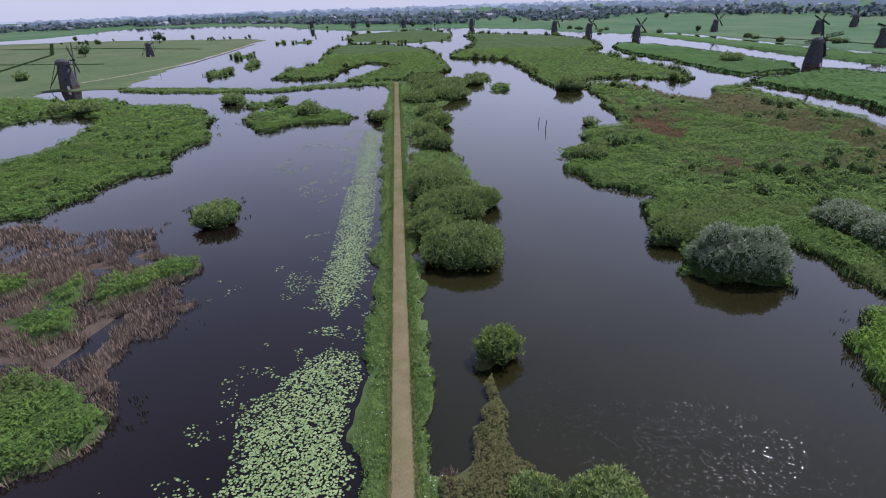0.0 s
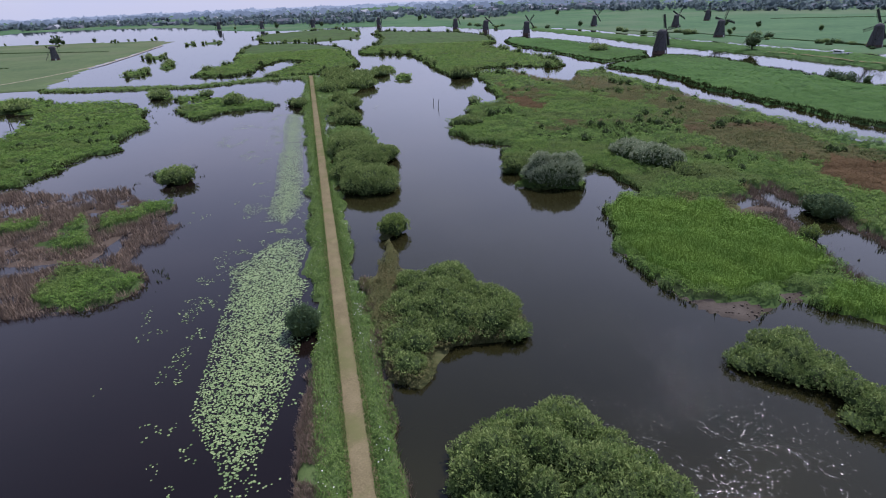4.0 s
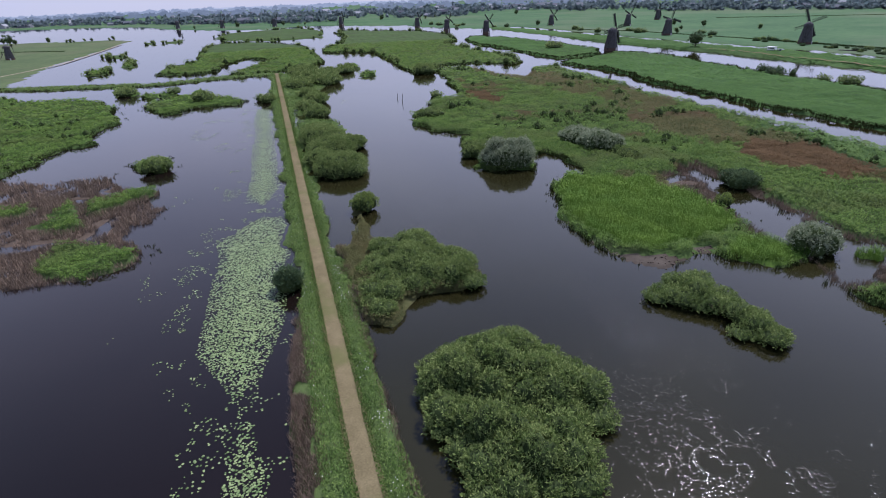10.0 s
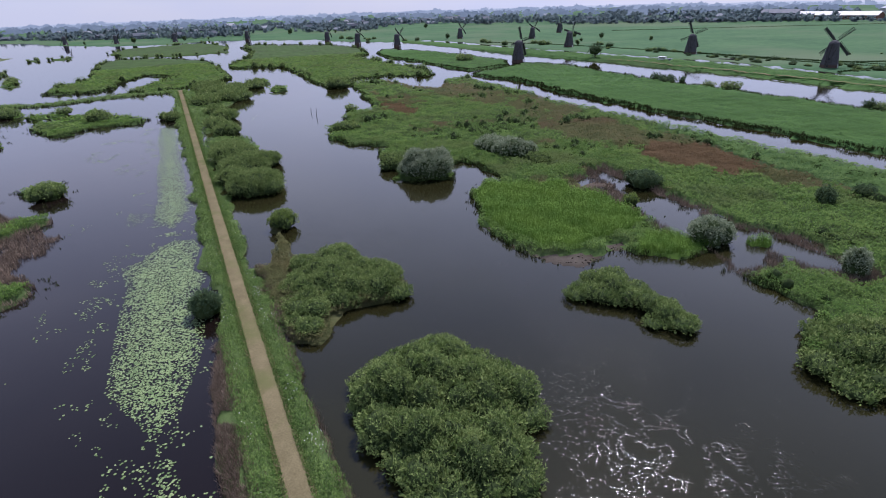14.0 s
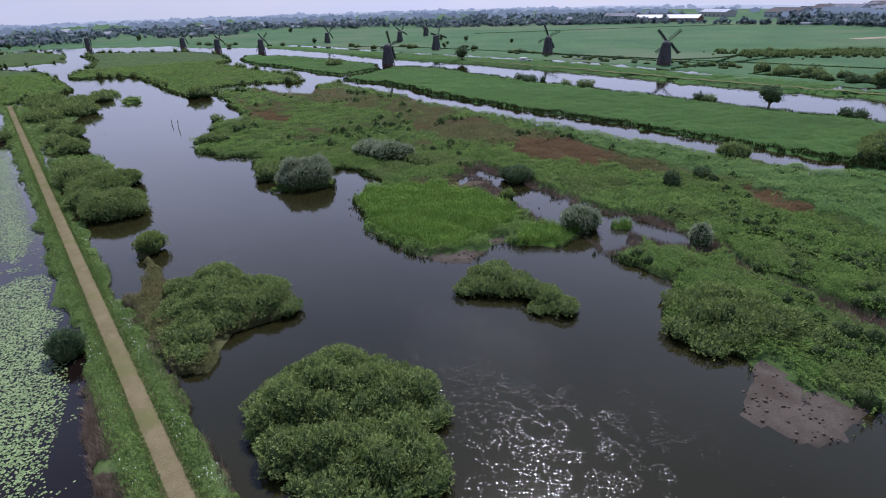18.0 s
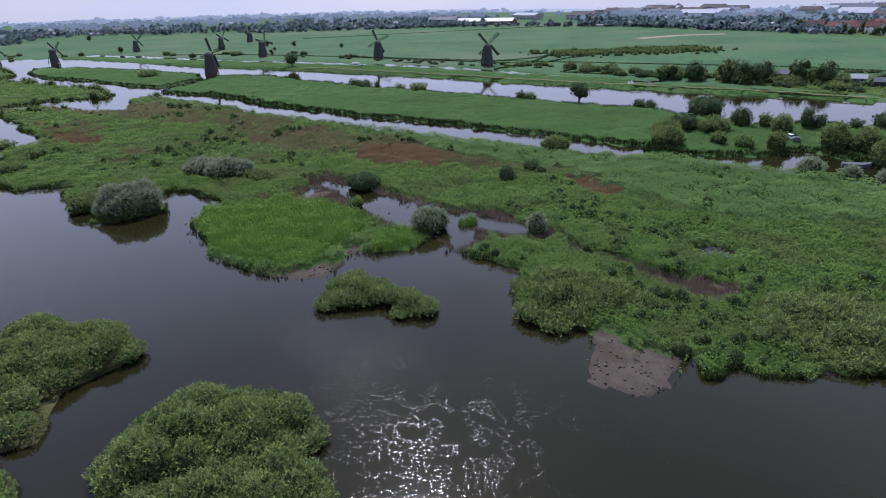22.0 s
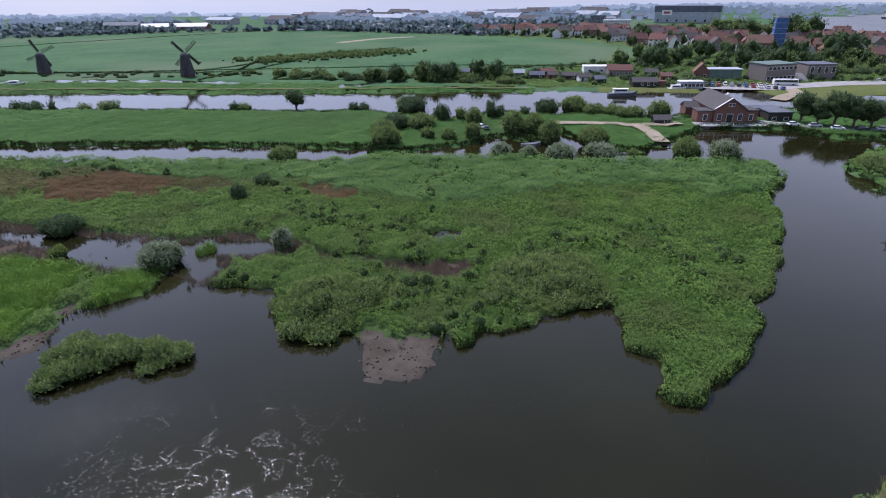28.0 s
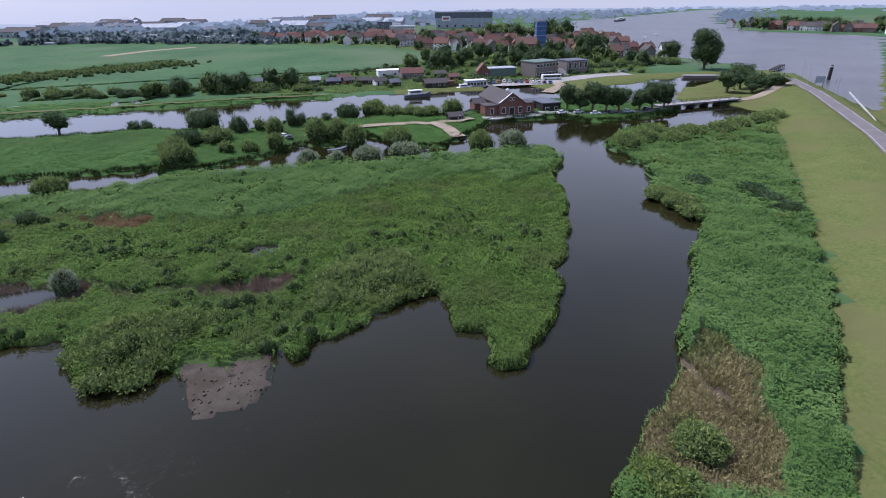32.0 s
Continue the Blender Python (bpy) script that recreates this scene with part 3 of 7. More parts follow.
# zone: number, ground height
BED, POLDER, REED, BRIGHT, BLUE, BROWN, RED, MUD, FIELD, MOWN, VERGE, STRAW, SEDGE, PASTURE = range(14)
TOP = np.array([-0.9, 0.5, 0.6, 0.6, 0.7, 0.1, 0.55, 0.14, 1.1, 0.8, 0.5, 0.5, 0.55, 0.5])
LAND = [("left_marsh", BROWN), ("left_meadow", REED), ("left_field", PASTURE), ("cross_dike", VERGE), ("mid_marsh", REED), ("far_marsh", REED),
        ("lake_isle_a", REED), ("lake_isle_b", REED), ("lake_isle_c", REED), ("lake_isle_d", REED), ("lake_isle_e", REED),
        ("pond_isle_a", REED), ("pond_isle_b", REED), ("pond_isle_c", REED), ("stump_isle", REED), ("dike_bushes", VERGE), ("mid_islet", REED),
        ("mid_islet_b", REED), ("central_marsh", REED), ("right_marsh", REED), ("mill_field", FIELD), ("long_field", FIELD),
        ("canal_dike", FIELD), ("bush_isle", SEDGE), ("tiny_isle", SEDGE), ("willow_isle", VERGE), ("clump_isle", VERGE), ("east_bank", BLUE)]
CARVE = ["narrow_canal", "left_pond", "dike_pool", "creek", "small_pond", "river"]
PAINT = [("mud_shore", MUD), ("mud_flat", MUD), ("red_patch", RED), ("brown_a", RED), ("brown_b", RED), ("brown_c", BROWN), ("brown_strip", BROWN),
         ("bright_reed", BRIGHT), ("bright_reed_b", BRIGHT), ("blue_reed", BLUE), ("blue_reed_b", BLUE), ("dry_reed", STRAW), ("straw_mud", MUD),
         ("green_a", REED), ("green_b", REED), ("green_c", REED), ("green_d", REED), ("green_e", REED)]
AFTER = [("isl3", BRIGHT)]
SHRINK = {"willow_isle": 1.6, "clump_isle": 1.4, "dike_bushes": 2.4}
SEDGE_LINE = [(70, 262), (85, 222), (98, 160), (103, 97), (112, 67), (121, 40)]


def dike_x(y):
    return -10.1 + 0.1575 * (34.4 - y)


TOWN = [(700, 110), (652, 20), (600, -66), (540, -95), (490, -118), (486, -160), (455, -210), (470, -240), (535, -300), (662, -297), (739, -274), (715, -138), (758, 32)]
YARDS = [(302, 40), (335, 10), (395, -45), (480, -110), (470, -260), (345, -225), (330, -150), (305, -110), (295, -30)]
ROAD = [(330, -292), (276, -266), (262, -260), (233, -248), (190, -226), (152, -206), (60, -150), (0, -112), (-60, -75)]


def road_side(x, y):
    """Distance from the river road's line; positive towards the river."""
    best, side = np.full(x.shape, 1e9), np.zeros(x.shape)
    for (ax, ay), (bx, by) in zip(ROAD, ROAD[1:]):
        ex, ey = bx - ax, by - ay
        s = np.clip(((x - ax) * ex + (y - ay) * ey) / (ex * ex + ey * ey), 0, 1)
        d = np.hypot(x - ax - s * ex, y - ay - s * ey)
        closer = d < best
        best = np.where(closer, d, best)
        side = np.where(closer, np.sign(ex * (y - ay) - ey * (x - ax)), side)
    return best * side


def survey(x, y):
    """Zone and height of the ground, and metres from the shore, for points of the plan."""
    x, y = np.asarray(x, float), np.asarray(y, float)
    r = np.hypot(x, y + 54)
    amp = np.clip(r / 90.0, 0.5, 1.6)
    wx = x + amp * ((value_noise(x, y, 6, 1) - 0.5) * 2.2 + (value_noise(x, y, 1.9, 2) - 0.5) * 1.3)
    wy = y + amp * ((value_noise(x, y, 6, 3) - 0.5) * 2.2 + (value_noise(x, y, 1.9, 4) - 0.5) * 1.3)
    zone = np.full(x.shape, POLDER)
    shore = -signed(PLAN["wet"], wx, wy)
    for name, z in LAND:
        d = signed(PLAN[name], wx, wy) - SHRINK.get(name, 0.0)
        zone = np.where(d > np.maximum(shore, -0.8), z, zone)
        shore = np.maximum(shore, d)
    frayed = (value_noise(x, y, 3.3, 11) - 0.5) * 5.0 + (value_noise(x, y, 0.9, 12) - 0.5) * 2.4
    for name, z in PAINT:
        zone = np.where(signed(PLAN[name], wx, wy) + (frayed if z in (BLUE, RED) else frayed * 0.6 if z == MUD else 0.0) > 0, z, zone)
    # wet brown margins of the creek and rusty tracts in the marsh
    sedge = np.full(x.shape, -40.0)
    for (ax, ay), (bx, by) in zip(SEDGE_LINE, SEDGE_LINE[1:]):
        ex, ey = bx - ax, by - ay
        q = np.clip(((wx - ax) * ex + (wy - ay) * ey) / (ex * ex + ey * ey), 0, 1)
        sedge = np.maximum(sedge, 10.5 - np.hypot(wx - ax - q * ex, wy - ay - q * ey))
    sedge = sedge + (value_noise(wx, wy, 14, 73) - 0.5) * 14 + (value_noise(wx, wy, 5, 74) - 0.5) * 9 + frayed > 0
    wet_edge = signed(PLAN["creek"], wx, wy) + 0.9 * frayed > -3.2
    tract = (value_noise(x, y, 19, 71) * 0.65 + value_noise(x, y, 4, 72) * 0.35 > 0.66) & (x > 45) & (x < 190) & (y > 25) & (y < 260)
    zone = np.where((zone == REED) & wet_edge, BROWN, np.where((zone == REED) & (tract | sedge), SEDGE, zone))
    zone = np.where(np.maximum(signed(TOWN, wx, wy, 20.0) + 14, signed(YARDS, wx, wy, 20.0)) + frayed > 0, VERGE, zone)
    for name in CARVE:
        shore = np.minimum(shore, -signed(PLAN[name], wx, wy))
    for name, z in AFTER:
        d = signed(PLAN[name], wx, wy)
        zone, shore = np.where(d > 0, z, zone), np.maximum(shore, d)
    # the foot dike with its track
    off = wx - dike_x(y)
    d = np.where((y < 292) & (y > -200), np.minimum(4.8 + 2.6 * np.clip((20 - y) / 28, 0, 1) + off, 3.6 + 0.8 * np.clip((30 - y) / 30, 0, 1) - off), -6.0)
    zone, shore = np.where(d > -0.3, VERGE, zone), np.maximum(shore, d)
    # the river dike with its road
    side = road_side(x, y)
    rd = np.clip((24 - np.abs(side + 1)) / 18.0, 0, 1) * (x > -60) * (x < 330) * (y < -70)
    mown = (side < 9) & (side > -25) & (x > -60) & (y < -60) & (x < 300)
    zone = np.where(mown | ((zone == POLDER) & (y < -60) & (x > -60) & (x < 340)), MOWN, zone)
    shore = np.where(mown, np.maximum(shore, np.minimum(side + 25, 6)), shore)
    s = np.clip((shore + 0.5) / 1.3, 0, 1)
    s = s * s * (3 - 2 * s)
    rough = (value_noise(x, y, 3.1, 5) - 0.5) * 0.85 + (value_noise(x, y, 11, 6) - 0.5) * 0.5
    soft = np.isin(zone, (REED, BRIGHT, BLUE, RED, FIELD))
    top = TOP[zone] + np.where(soft, rough, rough * 0.2)
    pools = np.where(zone == BROWN, (value_noise(x, y, 2.2, 7) - 0.7) * 0.55, 0)
    h = -0.9 + (0.9 + np.maximum(top, 0.08) + pools) * s
    h = h + np.where(mown, rd * rd * (3 - 2 * rd) * 3.6, 0)
    return zone, h, shore


def axis(lo, hi, steps):
    """Grid lines from lo to hi; steps: (limit, spacing) outwards from the middle."""
    out = [0.0]
    for sign, end in ((1, hi), (-1, lo)):
        v = 0.0
        while v < abs(end):
            step = next(s for lim, s in steps if v < lim)
            v += step
            out.append(sign * min(v, abs(end)))
    return np.array(sorted(set(out)))


def mesh_from(name, verts, faces, mats, index=None, smooth=False):
    """A mesh from arrays: faces all with the same number of corners."""
    me = bpy.data.meshes.new(name)
    verts, faces = np.asarray(verts, np.float32), np.asarray(faces, np.int32)
    c = faces.shape[1]
    me.vertices.add(len(verts))
    me.vertices.foreach_set("co", verts.ravel())
    me.loops.add(faces.size)
    me.loops.foreach_set("vertex_index", faces.ravel())
    me.polygons.add(len(faces))
    me.polygons.foreach_set("loop_start", np.arange(0, faces.size, c, dtype=np.int32))
    for m in mats:
        me.materials.append(m)
    if index is not None:
        me.polygons.foreach_set("material_index", np.asarray(index, np.int32))
    if smooth:
        me.polygons.foreach_set("use_smooth", np.ones(len(faces), bool))
    me.update(calc_edges=True)
    me.validate()
    return me


gx = 35.0 + axis(-4900, 4800, [(72, 1.1), (104, 1.5), (190, 2.8), (420, 5.0), (900, 14.0), (2900, 90.0), (9000, 400.0)])
gy = 10.0 + axis(-4900, 4850, [(85, 1.15), (126, 1.5), (300, 3.2), (560, 6.0), (1200, 16.0), (2900, 90.0), (9000, 400.0)])
GX, GY = np.meshgrid(gx, gy, indexing="ij")
zone_g, height_g, _ = survey(GX.ravel(), GY.ravel())


def land_end(azimuth):
    """How far the plain reaches before it sinks behind the skyline, by compass angle from +y."""
    return np.interp(azimuth, (-60, -40, -20, 0, 14, 33, 54, 63, 75, 96, 112, 132), (2500, 2500, 2350, 2150, 2050, 1950, 1550, 1330, 1230, 2100, 2200, 2600))


reach_g = np.hypot(GX.ravel(), GY.ravel() + 54)
height_g = height_g - 0.03 * np.maximum(reach_g - land_end(np.degrees(np.arctan2(GX.ravel(), GY.ravel() + 54))), 0)
nx, ny = len(gx), len(gy)
idx = np.arange(nx * ny).reshape(nx, ny)
quads = np.stack([idx[:-1, :-1], idx[1:, :-1], idx[1:, 1:], idx[:-1, 1:]], -1).reshape(-1, 4)
corner = np.stack([zone_g[quads[:, i]] for i in range(4)], 1)
top_corner = np.stack([height_g[quads[:, i]] for i in range(4)], 1)
face_zone = np.where(top_corner.max(1) < 0, BED, corner[np.arange(len(quads)), top_corner.argmax(1)])
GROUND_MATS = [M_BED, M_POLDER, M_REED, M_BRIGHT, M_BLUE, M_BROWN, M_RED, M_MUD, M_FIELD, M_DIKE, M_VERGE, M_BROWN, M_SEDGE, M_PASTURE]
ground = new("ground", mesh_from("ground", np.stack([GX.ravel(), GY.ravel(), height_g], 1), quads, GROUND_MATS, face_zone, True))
tagged(ground, "flat wetland and green polder ground with low banks", "ground", kind="structure")
# the dike parts the dark peaty water from the silty brown water
south, north = dike_x(-1300), dike_x(1300)
for corners, mat, label in ((((-1200, -1300, 0), (south, -1300, 0), (north, 1300, 0), (-1200, 1300, 0)), WATER, "calm dark peaty water with light ripples"),
                            (((south, -1300, 0), (1300, -1300, 0), (1300, 1300, 0), (north, 1300, 0)), WATER_SILT, "calm silty brown water with ripples and sun glitter")):
    tagged(new("water", mesh_from("water", corners, [(0, 1, 2, 3)], [mat])), label, "water", kind="structure")
# the river's own choppy sheet: the hull of its outline, covered by the land round it
edge = sorted(map(tuple, PLAN["river"]))
hull = []
for run in (edge, edge[::-1]):
    chain = []
    for q in run:
        while len(chain) > 1 and (chain[-1][0] - chain[-2][0]) * (q[1] - chain[-2][1]) <= (chain[-1][1] - chain[-2][1]) * (q[0] - chain[-2][0]):
            chain.pop()
        chain.append(q)
    hull += chain[:-1]
tagged(new("river", mesh_from("river", [(a, b, 0.012) for a, b in hull], [tuple(range(len(hull)))], [WATER_RIVER])), "wide choppy grey river", "water", kind="structure")


# ---- growing things ----
def part(name, me, parent, label=""):
    """One mesh as a part of a thing."""
    ob = new(name, me)
    ob.parent = parent
    if label:
        ob["label"] = label
    return ob


def unit(v):
    return v / (np.linalg.norm(v, axis=-1, keepdims=True) + 1e-9)


def ball(c, r, rng, lump=0.18, nu=12, nv=7):
    """A lumpy ball as quads."""
    u, v = np.meshgrid(np.linspace(0, 2 * np.pi, nu, endpoint=False), np.linspace(0.02, np.pi - 0.02, nv), indexing="ij")
    d = np.stack([np.cos(u) * np.sin(v), np.sin(u) * np.sin(v), np.cos(v)], -1)
    k = 1 + lump * (rng.random(u.shape + (1,)) - 0.5) * 2
    i = np.arange(nu * nv).reshape(nu, nv)
    f = np.stack([i[:, :-1], i[:, 1:], np.roll(i, -1, 0)[:, 1:], np.roll(i, -1, 0)[:, :-1]], -1).reshape(-1, 4)
    return (np.array(c) + d * k * np.array(r)).reshape(-1, 3), f


def foliage(lobes, density, leaf, k, leaf_mat, seed, upright=0.9, floor=0.05, core=None, sides=12):
    """A crown: leafy sprays over the outside of overlapping lobes, round dark balls that stand in for inner shade."""
    rng = np.random.default_rng(seed)
    P, N = [], []
    L = np.array(lobes, float)
    for cx, cy, cz, rx, ry, rz in L:
        area = 4 * np.pi * ((rx * ry) ** 1.6 / 3 + (rx * rz) ** 1.6 / 3 + (ry * rz) ** 1.6 / 3) ** (1 / 1.6)
        n = max(6, int(area * density))
        d = unit(rng.normal(size=(n, 3)))
        d[:, 2] = np.where(rng.random(n) < 0.6, np.abs(d[:, 2]), d[:, 2])
        s = rng.uniform(0.82, 1.06, (n, 1))
        P.append(np.array([cx, cy, cz]) + d * s * [rx, ry, rz])
        N.append(unit(d / [rx, ry, rz]))
    P, N = np.concatenate(P), np.concatenate(N)
    keep = P[:, 2] > floor
    for cx, cy, cz, rx, ry, rz in L:
        keep &= (((P - [cx, cy, cz]) / [rx, ry, rz]) ** 2).sum(1) > 0.62
    P, N = P[keep], N[keep]
    n = len(P)
    axis_ = unit(N * 0.75 + np.array([0, 0, upright]) + rng.normal(size=(n, 3)) * 0.28)
    ln = leaf * rng.uniform(0.7, 1.35, (n, 1))
    V = []
    for i in range(k):
        side = unit(np.cross(axis_, rng.normal(size=(n, 3))))
        b = P + axis_ * ln * (i / k) * 1.1
        way = unit(axis_ * 0.75 + side * 0.8)
        ll = ln * rng.uniform(0.6, 1.0, (n, 1))
        wide = np.cross(way, unit(rng.normal(size=(n, 3)))) * ll * 0.2
        V.append(np.stack([b, b + way * ll * 0.5 + wide, b + way * ll, b + way * ll * 0.5 - wide], 1))
    V = np.concatenate(V).reshape(-1, 3)
    F = np.arange(len(V)).reshape(-1, 4)
    index = np.zeros(len(F), int)
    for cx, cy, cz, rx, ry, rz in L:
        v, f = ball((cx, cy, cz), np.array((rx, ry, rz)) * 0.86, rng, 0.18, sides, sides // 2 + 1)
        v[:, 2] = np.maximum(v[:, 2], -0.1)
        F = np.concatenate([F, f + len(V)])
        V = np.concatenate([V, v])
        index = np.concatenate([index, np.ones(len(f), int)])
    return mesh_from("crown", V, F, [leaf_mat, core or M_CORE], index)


def tube(points, radii, sides=5):
    """A tapered bent stem as quads."""
    V, F = [], []
    pts = [Vector(p) for p in points]
    for i, (p, r) in enumerate(zip(pts, radii)):
        way = (pts[min(i + 1, len(pts) - 1)] - pts[max(i - 1, 0)]).normalized()
        a = way.orthogonal().normalized()
        b = way.cross(a)
        for s in range(sides):
            t = 2 * math.pi * s / sides
            V.append(p + (a * math.cos(t) + b * math.sin(t)) * r)
    for i in range(len(pts) - 1):
        for s in range(sides):
            t = (s + 1) % sides
            F.append((i * sides + s, i * sides + t, (i + 1) * sides + t, (i + 1) * sides + s))
    return np.array([tuple(v) for v in V]), np.array(F)


def joined(name, pieces, mats):
    V, F, n = [], [], 0
    for v, f in pieces:
        V.append(np.asarray(v))
        F.append(np.asarray(f) + n)
        n += len(v)
    return mesh_from(name, np.concatenate(V), np.concatenate(F), mats, None, True)


def bush_lobes(rx, ry, h, rng, count):
    lobes = [(0, 0, h * 0.35, rx * 0.75, ry * 0.75, h * 0.6)]
    for i in range(count):
        a = 2 * math.pi * (i + rng.random() * 0.8) / count
        q = rng.uniform(0.45, 0.68)
        s = rng.uniform(0.34, 0.5)
        hh = h * rng.uniform(0.34, 0.5)
        lobes.append((rx * q * math.cos(a), ry * q * math.sin(a), hh * rng.uniform(0.55, 0.9), rx * s, ry * s, hh))
    return lobes


def bush(name, x, y, rx, ry, h, mat, label, density, leaf, k=5, seed=0, turn=0.0, ground_z=0.1, group="", lobes=None, sides=12):
    """A many-stemmed bush: stems and a leafy crown down to the ground."""
    rng = np.random.default_rng(seed + 17)
    ob = new(name)
    ob.matrix_world = pose(x, y, ground_z, 0, 0, turn)
    stems = []
    for i in range(5):
        a = rng.random() * 6.28
        q = rng.uniform(0.2, 0.55)
        stems.append(tube([(0.1 * math.cos(a), 0.1 * math.sin(a), -0.4), (rx * q * 0.5 * math.cos(a), ry * q * 0.5 * math.sin(a), h * 0.3), (rx * q * math.cos(a), ry * q * math.sin(a), h * 0.62)], (0.11, 0.07, 0.03)))
    part("trunk", joined("trunk", stems, [M_BARK]), ob)
    part("crown", foliage(lobes or bush_lobes(rx, ry, h, rng, 7), density, leaf, k, mat, seed, sides=sides), ob)
    return tagged(ob, label, "bush", group)


def tree(name, x, y, r, h, mat, label, density, leaf, k=5, seed=0, clear=0.25, ground_z=0.3, group="", slim=1.0, sides=12):
    """A tree: tapered trunk with limbs and an uneven crown of leafy sprays."""
    rng = np.random.default_rng(seed + 91)
    ob = new(name)
    ob.matrix_world = pose(x, y, ground_z)
    limbs = [tube([(0, 0, -0.6), (0.1, 0.05, h * clear), (0.05, -0.1, h * 0.7)], (r * 0.1 + 0.08, r * 0.075 + 0.05, 0.05))]
    mid, half = h * (1 + clear) / 2, h * (1 - clear) / 2
    lobes = [(0, 0, mid, r * 0.7, r * 0.7, half * 0.85)]
    for i in range(8):
        a = 2 * math.pi * (i + rng.random()) / 8
        z = mid + half * rng.uniform(-0.55, 0.6)
        q = r * rng.uniform(0.4, 0.6) * slim
        c = (q * math.cos(a), q * math.sin(a), z)
        s = rng.uniform(0.36, 0.5)
        lobes.append((*c, r * s, r * s, half * s))
        limbs.append(tube([(0.05, 0, h * clear * rng.uniform(0.8, 1.1)), (c[0] * 0.5, c[1] * 0.5, (h * clear + z) / 2), c], (r * 0.045 + 0.03, r * 0.03 + 0.02, 0.02)))
    part("trunk", joined("trunk", limbs, [M_BARK]), ob)
    part("crown", foliage(lobes, density, leaf, k, mat, seed, 0.3, h * clear * 0.6, sides=sides), ob)
    return tagged(ob, label, "tree", group)


def blades(name, x, y, z, height, width, lean, mat, seed):
    """Grass or reed leaves, one narrow leaf each, as one mesh."""
    rng = np.random.default_rng(seed)
    n = len(x)
    a, t = rng.random(n) * 6.283, rng.random(n) * 6.283
    h = height * rng.uniform(0.6, 1.2, n)
    w = width * rng.uniform(0.7, 1.3, n) * 0.5
    ln = h * lean * rng.uniform(0.2, 1.0, n)
    base = np.stack([x, y, z], 1)
    sx = np.stack([np.cos(a) * w, np.sin(a) * w, np.zeros(n)], 1)
    tip = base + np.stack([np.cos(t) * ln, np.sin(t) * ln, h], 1)
    V = np.stack([base - sx, base + sx, tip], 1).reshape(-1, 3)
    return new(name, mesh_from(name, V, np.arange(3 * n).reshape(-1, 3), [mat]))


def leaves(name, x, y, z, height, size, mat, seed, tilt=0.5, deep=0.55):
    """A closed cover of herb leaves: one small leaf each, tilted every way, from the top of the growth downwards."""
    rng = np.random.default_rng(seed)
    n = len(x)
    a = rng.random(n) * 6.283
    L = size * rng.uniform(0.6, 1.4, n) * 0.5
    w = L * rng.uniform(0.35, 0.6, n)
    c = np.stack([x, y, z + height * (1 - deep * rng.random(n) ** 1.6)], 1)
    d = np.stack([np.cos(a), np.sin(a), rng.normal(size=n) * tilt], 1) * L[:, None]
    e = np.stack([-np.sin(a), np.cos(a), rng.normal(size=n) * tilt], 1) * w[:, None]
    V = np.stack([c - d + e, c - d - e, c + d], 1).reshape(-1, 3)
    return new(name, mesh_from(name, V, np.arange(3 * n).reshape(-1, 3), [mat]))


STATION = (15.0, -25.0)
# zone: name, leaf material, height, lean, share of full density, share of upright blades, label
COVER = {
    REED: ("reed_bed", M_BL_REED, 0.8, 0.8, 1.0, 0.15, "green rough reeds and herbs covering the marsh"),
    BRIGHT: ("young_reeds", M_BL_BRIGHT, 1.35, 0.35, 1.7, 0.55, "dense fresh bright green reeds on the marsh"),
    BLUE: ("tall_reeds", M_BL_BLUE, 1.2, 0.6, 1.2, 0.12, "tall bluish green reeds along the water"),
    BROWN: ("dead_reeds", M_BL_DRY, 0.95, 0.5, 0.9, 1.0, "pale brown dead reed stalks in wet mud"),
    RED: ("rusty_sedges", M_BL_RED, 0.6, 0.5, 1.2, 0.4, "rust brown sedges in a dry patch"),
    SEDGE: ("olive_sedges", M_BL_SEDGE, 0.7, 0.6, 1.1, 0.3, "olive brown sedges and rushes in the marsh"),
    FIELD: ("meadow_growth", M_BL_FIELD, 0.4, 0.7, 0.55, 0.0, "green uncut meadow grass of the fields"),
    VERGE: ("verge_grass", M_BL_VERGE, 0.6, 0.9, 1.2, 0.35, "rough green grass and herbs on the dike banks"),
    STRAW: ("straw_reeds", M_BL_STRAW, 0.9, 1.0, 1.8, 0.9, "flattened straw coloured reeds beside the water"),
    MOWN: ("dike_turf", M_VERGE, 0.12, 0.9, 0.12, 1.0, "short mown yellowing grass on the river dike"),
}
